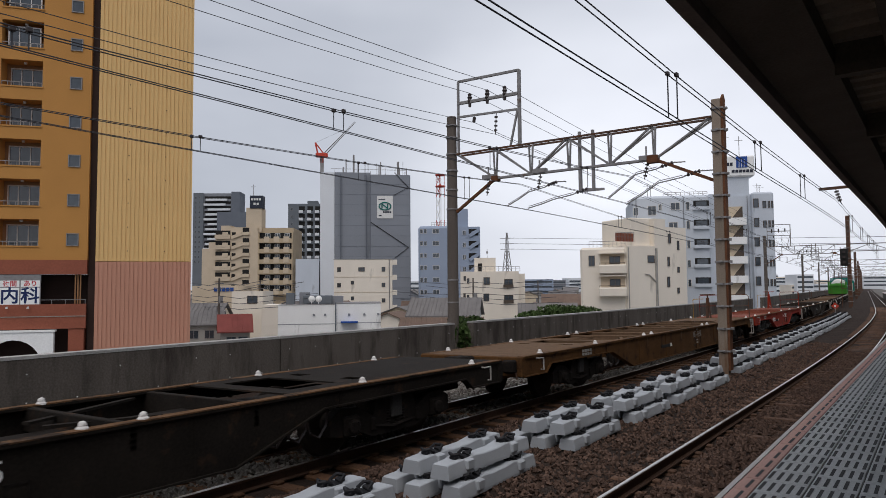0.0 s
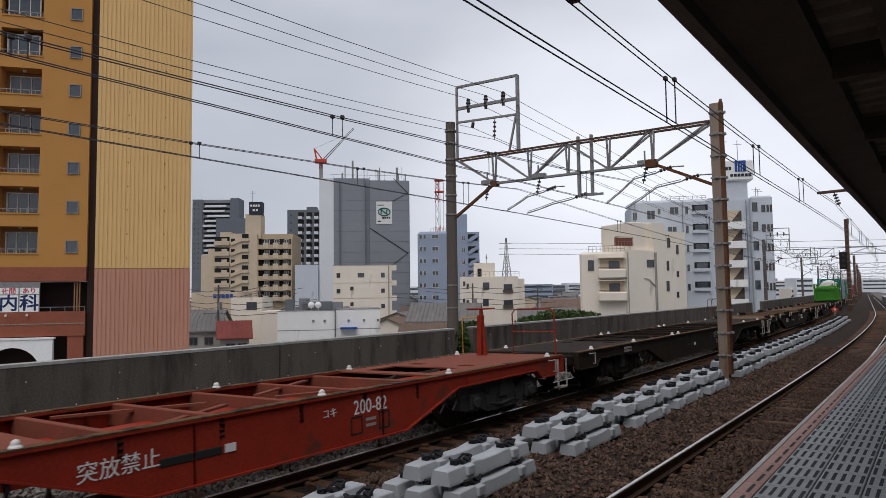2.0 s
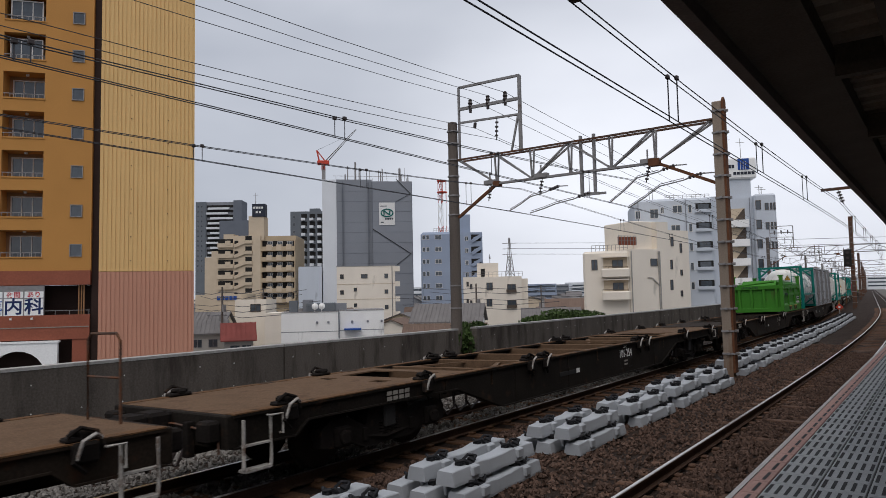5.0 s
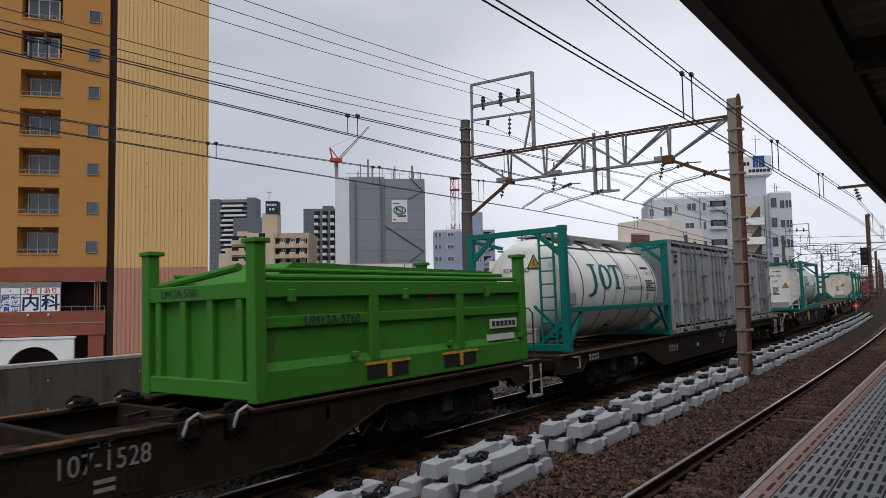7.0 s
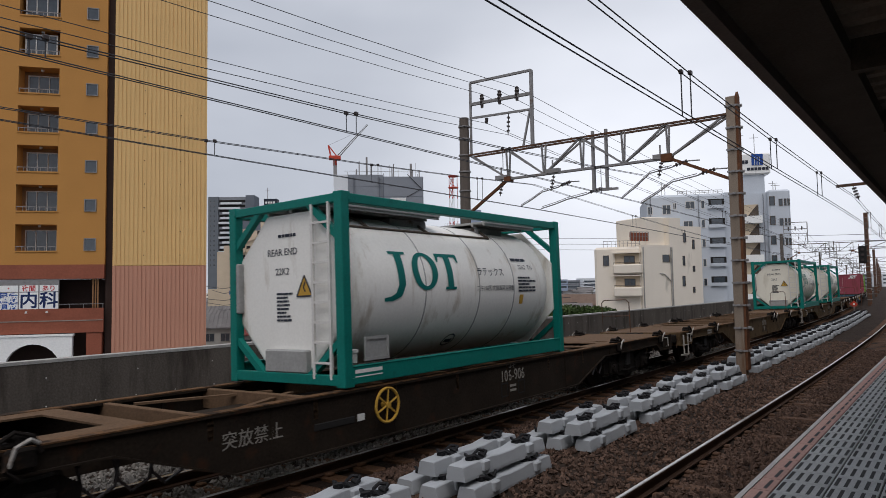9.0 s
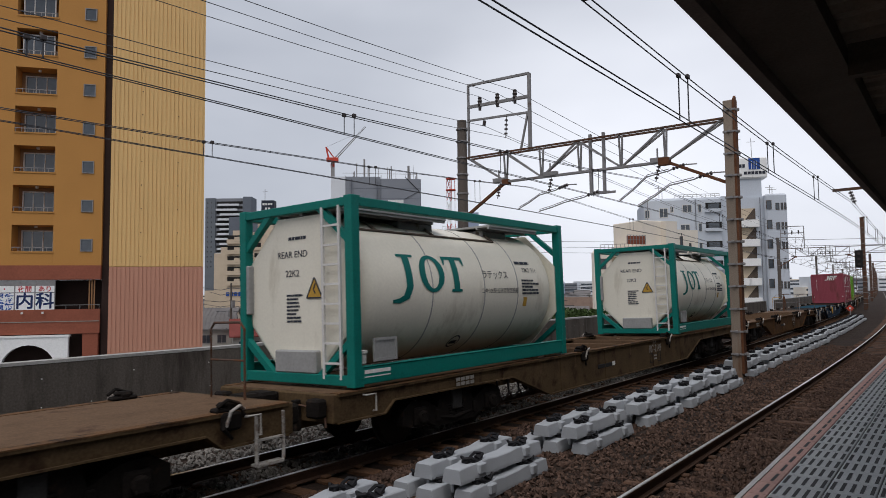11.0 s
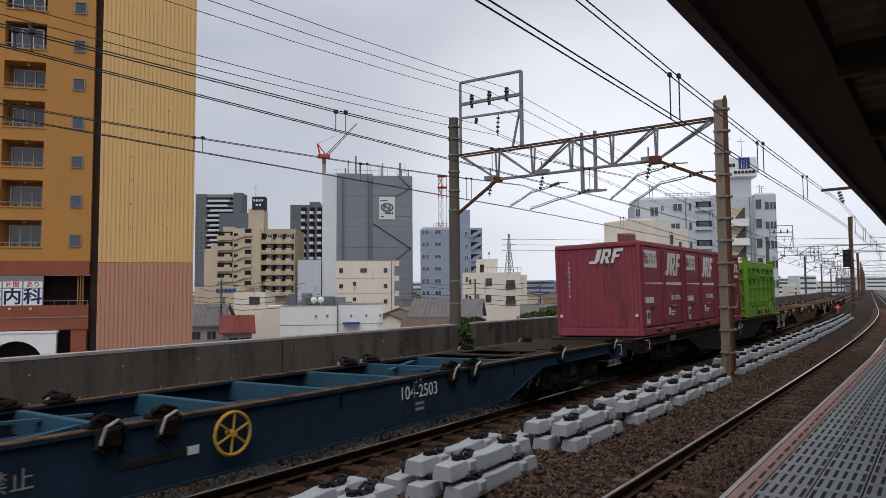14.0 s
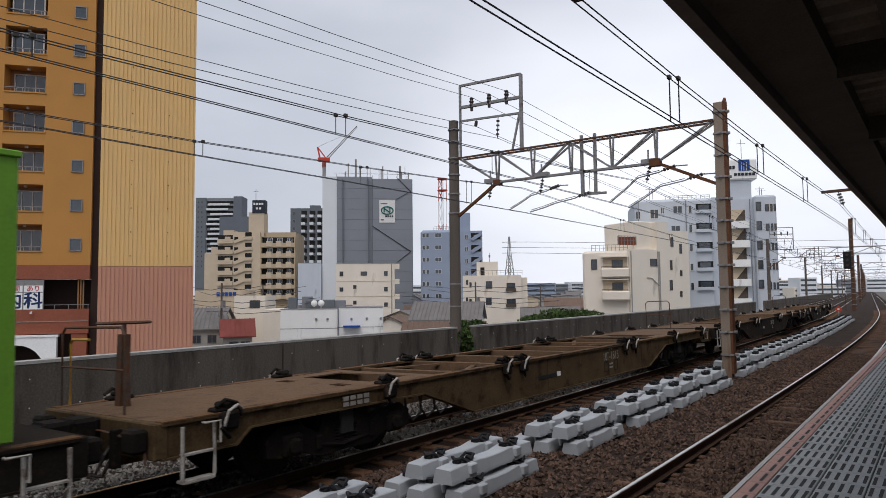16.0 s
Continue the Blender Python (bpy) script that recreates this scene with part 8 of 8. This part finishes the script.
def load_places():
    t1 = tank_container("beam", "white tank container in a teal frame with side beams", code="JOTU 671673")
    t2 = tank_container("box", "white tank container in a teal box frame")
    out = [(122.32 + 3.0, open_container("box_green", "green open-topped bin with rust and folded cover", 1.42, 1.88, "UM12A-5760", False)),
           (129.95 + 3.03, t1), (157.3 + 3.03, t2)]
    g = grey_container("grey steel container with corrugated side doors")
    out += [(136.25 + 3.03, g), (142.7 + 3.03, copy_thing(g, Matrix()))]
    out += [(191.1 + 3.03, tank_container("box", "cream-white tank container in a teal box frame", "tank_cream", "JOTU 670014")), (204.1 + 3.03, tank_container("box", "cream-white tank container in a teal box frame", "tank_cream", "JOTU 670021"))]
    d = steel_container("box_maroon", "maroon steel container with white emblem and side doors", "door")
    out += [(252.4 + 1.84, d), (256.12 + 1.84, copy_thing(d, Matrix())), (259.85 + 1.84, steel_container("box_wine", "wine-red ribbed steel container", "plain"))]
    out += [(265.03 + 3.0, open_container("box_lime", "bright green covered bin with ribbed flanks", 2.28, 2.48, "UM13A-291", True))]
    return out


def travelled(t):
    """Metres the train has run by t seconds."""
    ease = np.interp(t, [0, 1.5, 2.0, 3.5, 5, 7, 16], [1.3, .95, .7, .4, .15, 0, 0])
    return 16.78 * t + float(ease)


def motions():
    times = [i * .5 for i in range(33)]
    for place, ob in WAGONS:
        walk(ob, [(t, on_line(place - travelled(t), TRAIN_X, 0, 0, LEAN)) for t in times])
    for place, ob in LOADS:
        walk(ob, [(t, on_line(place - travelled(t), TRAIN_X, 0, 0, LEAN) @ pose(0, 0, 1.025)) for t in times])


build_setting()
build_wall()
build_canopy()
build_overhead()
build_piles()
build_town()
WAGONS = wagon_places()
LOADS = load_places()
build_track(NEAR_X, "wood_sleeper", "near railway track on brown sleepers", 2.0)
build_track(TRAIN_X, "rust_sleeper", "goods railway track on rusty sleepers", 1.0, LEAN)
build_track(FAR_X, "rust_sleeper", "far railway track beside the parapet", 4.0)
build_platform()
build_stones()
FINE = ("ribs", "end_ribs", "base_ribs", "lock_rod", "small_print", "scaffold_tubes", "downpipes", "card_frame", "load_marks", "sheet_seams", "air_hose", "lattice", "rod", "clamp", "panel_bars", "sign_bars", "latch", "hinge", "owner_bars", "stems", "fork_pocket", "pocket_rim", "drain_pipe", "band")
for ob in scene.objects:
    if ob.parent and ob.name.split(".")[0] in FINE:
        ob["kind"] = "stuff"
motions()
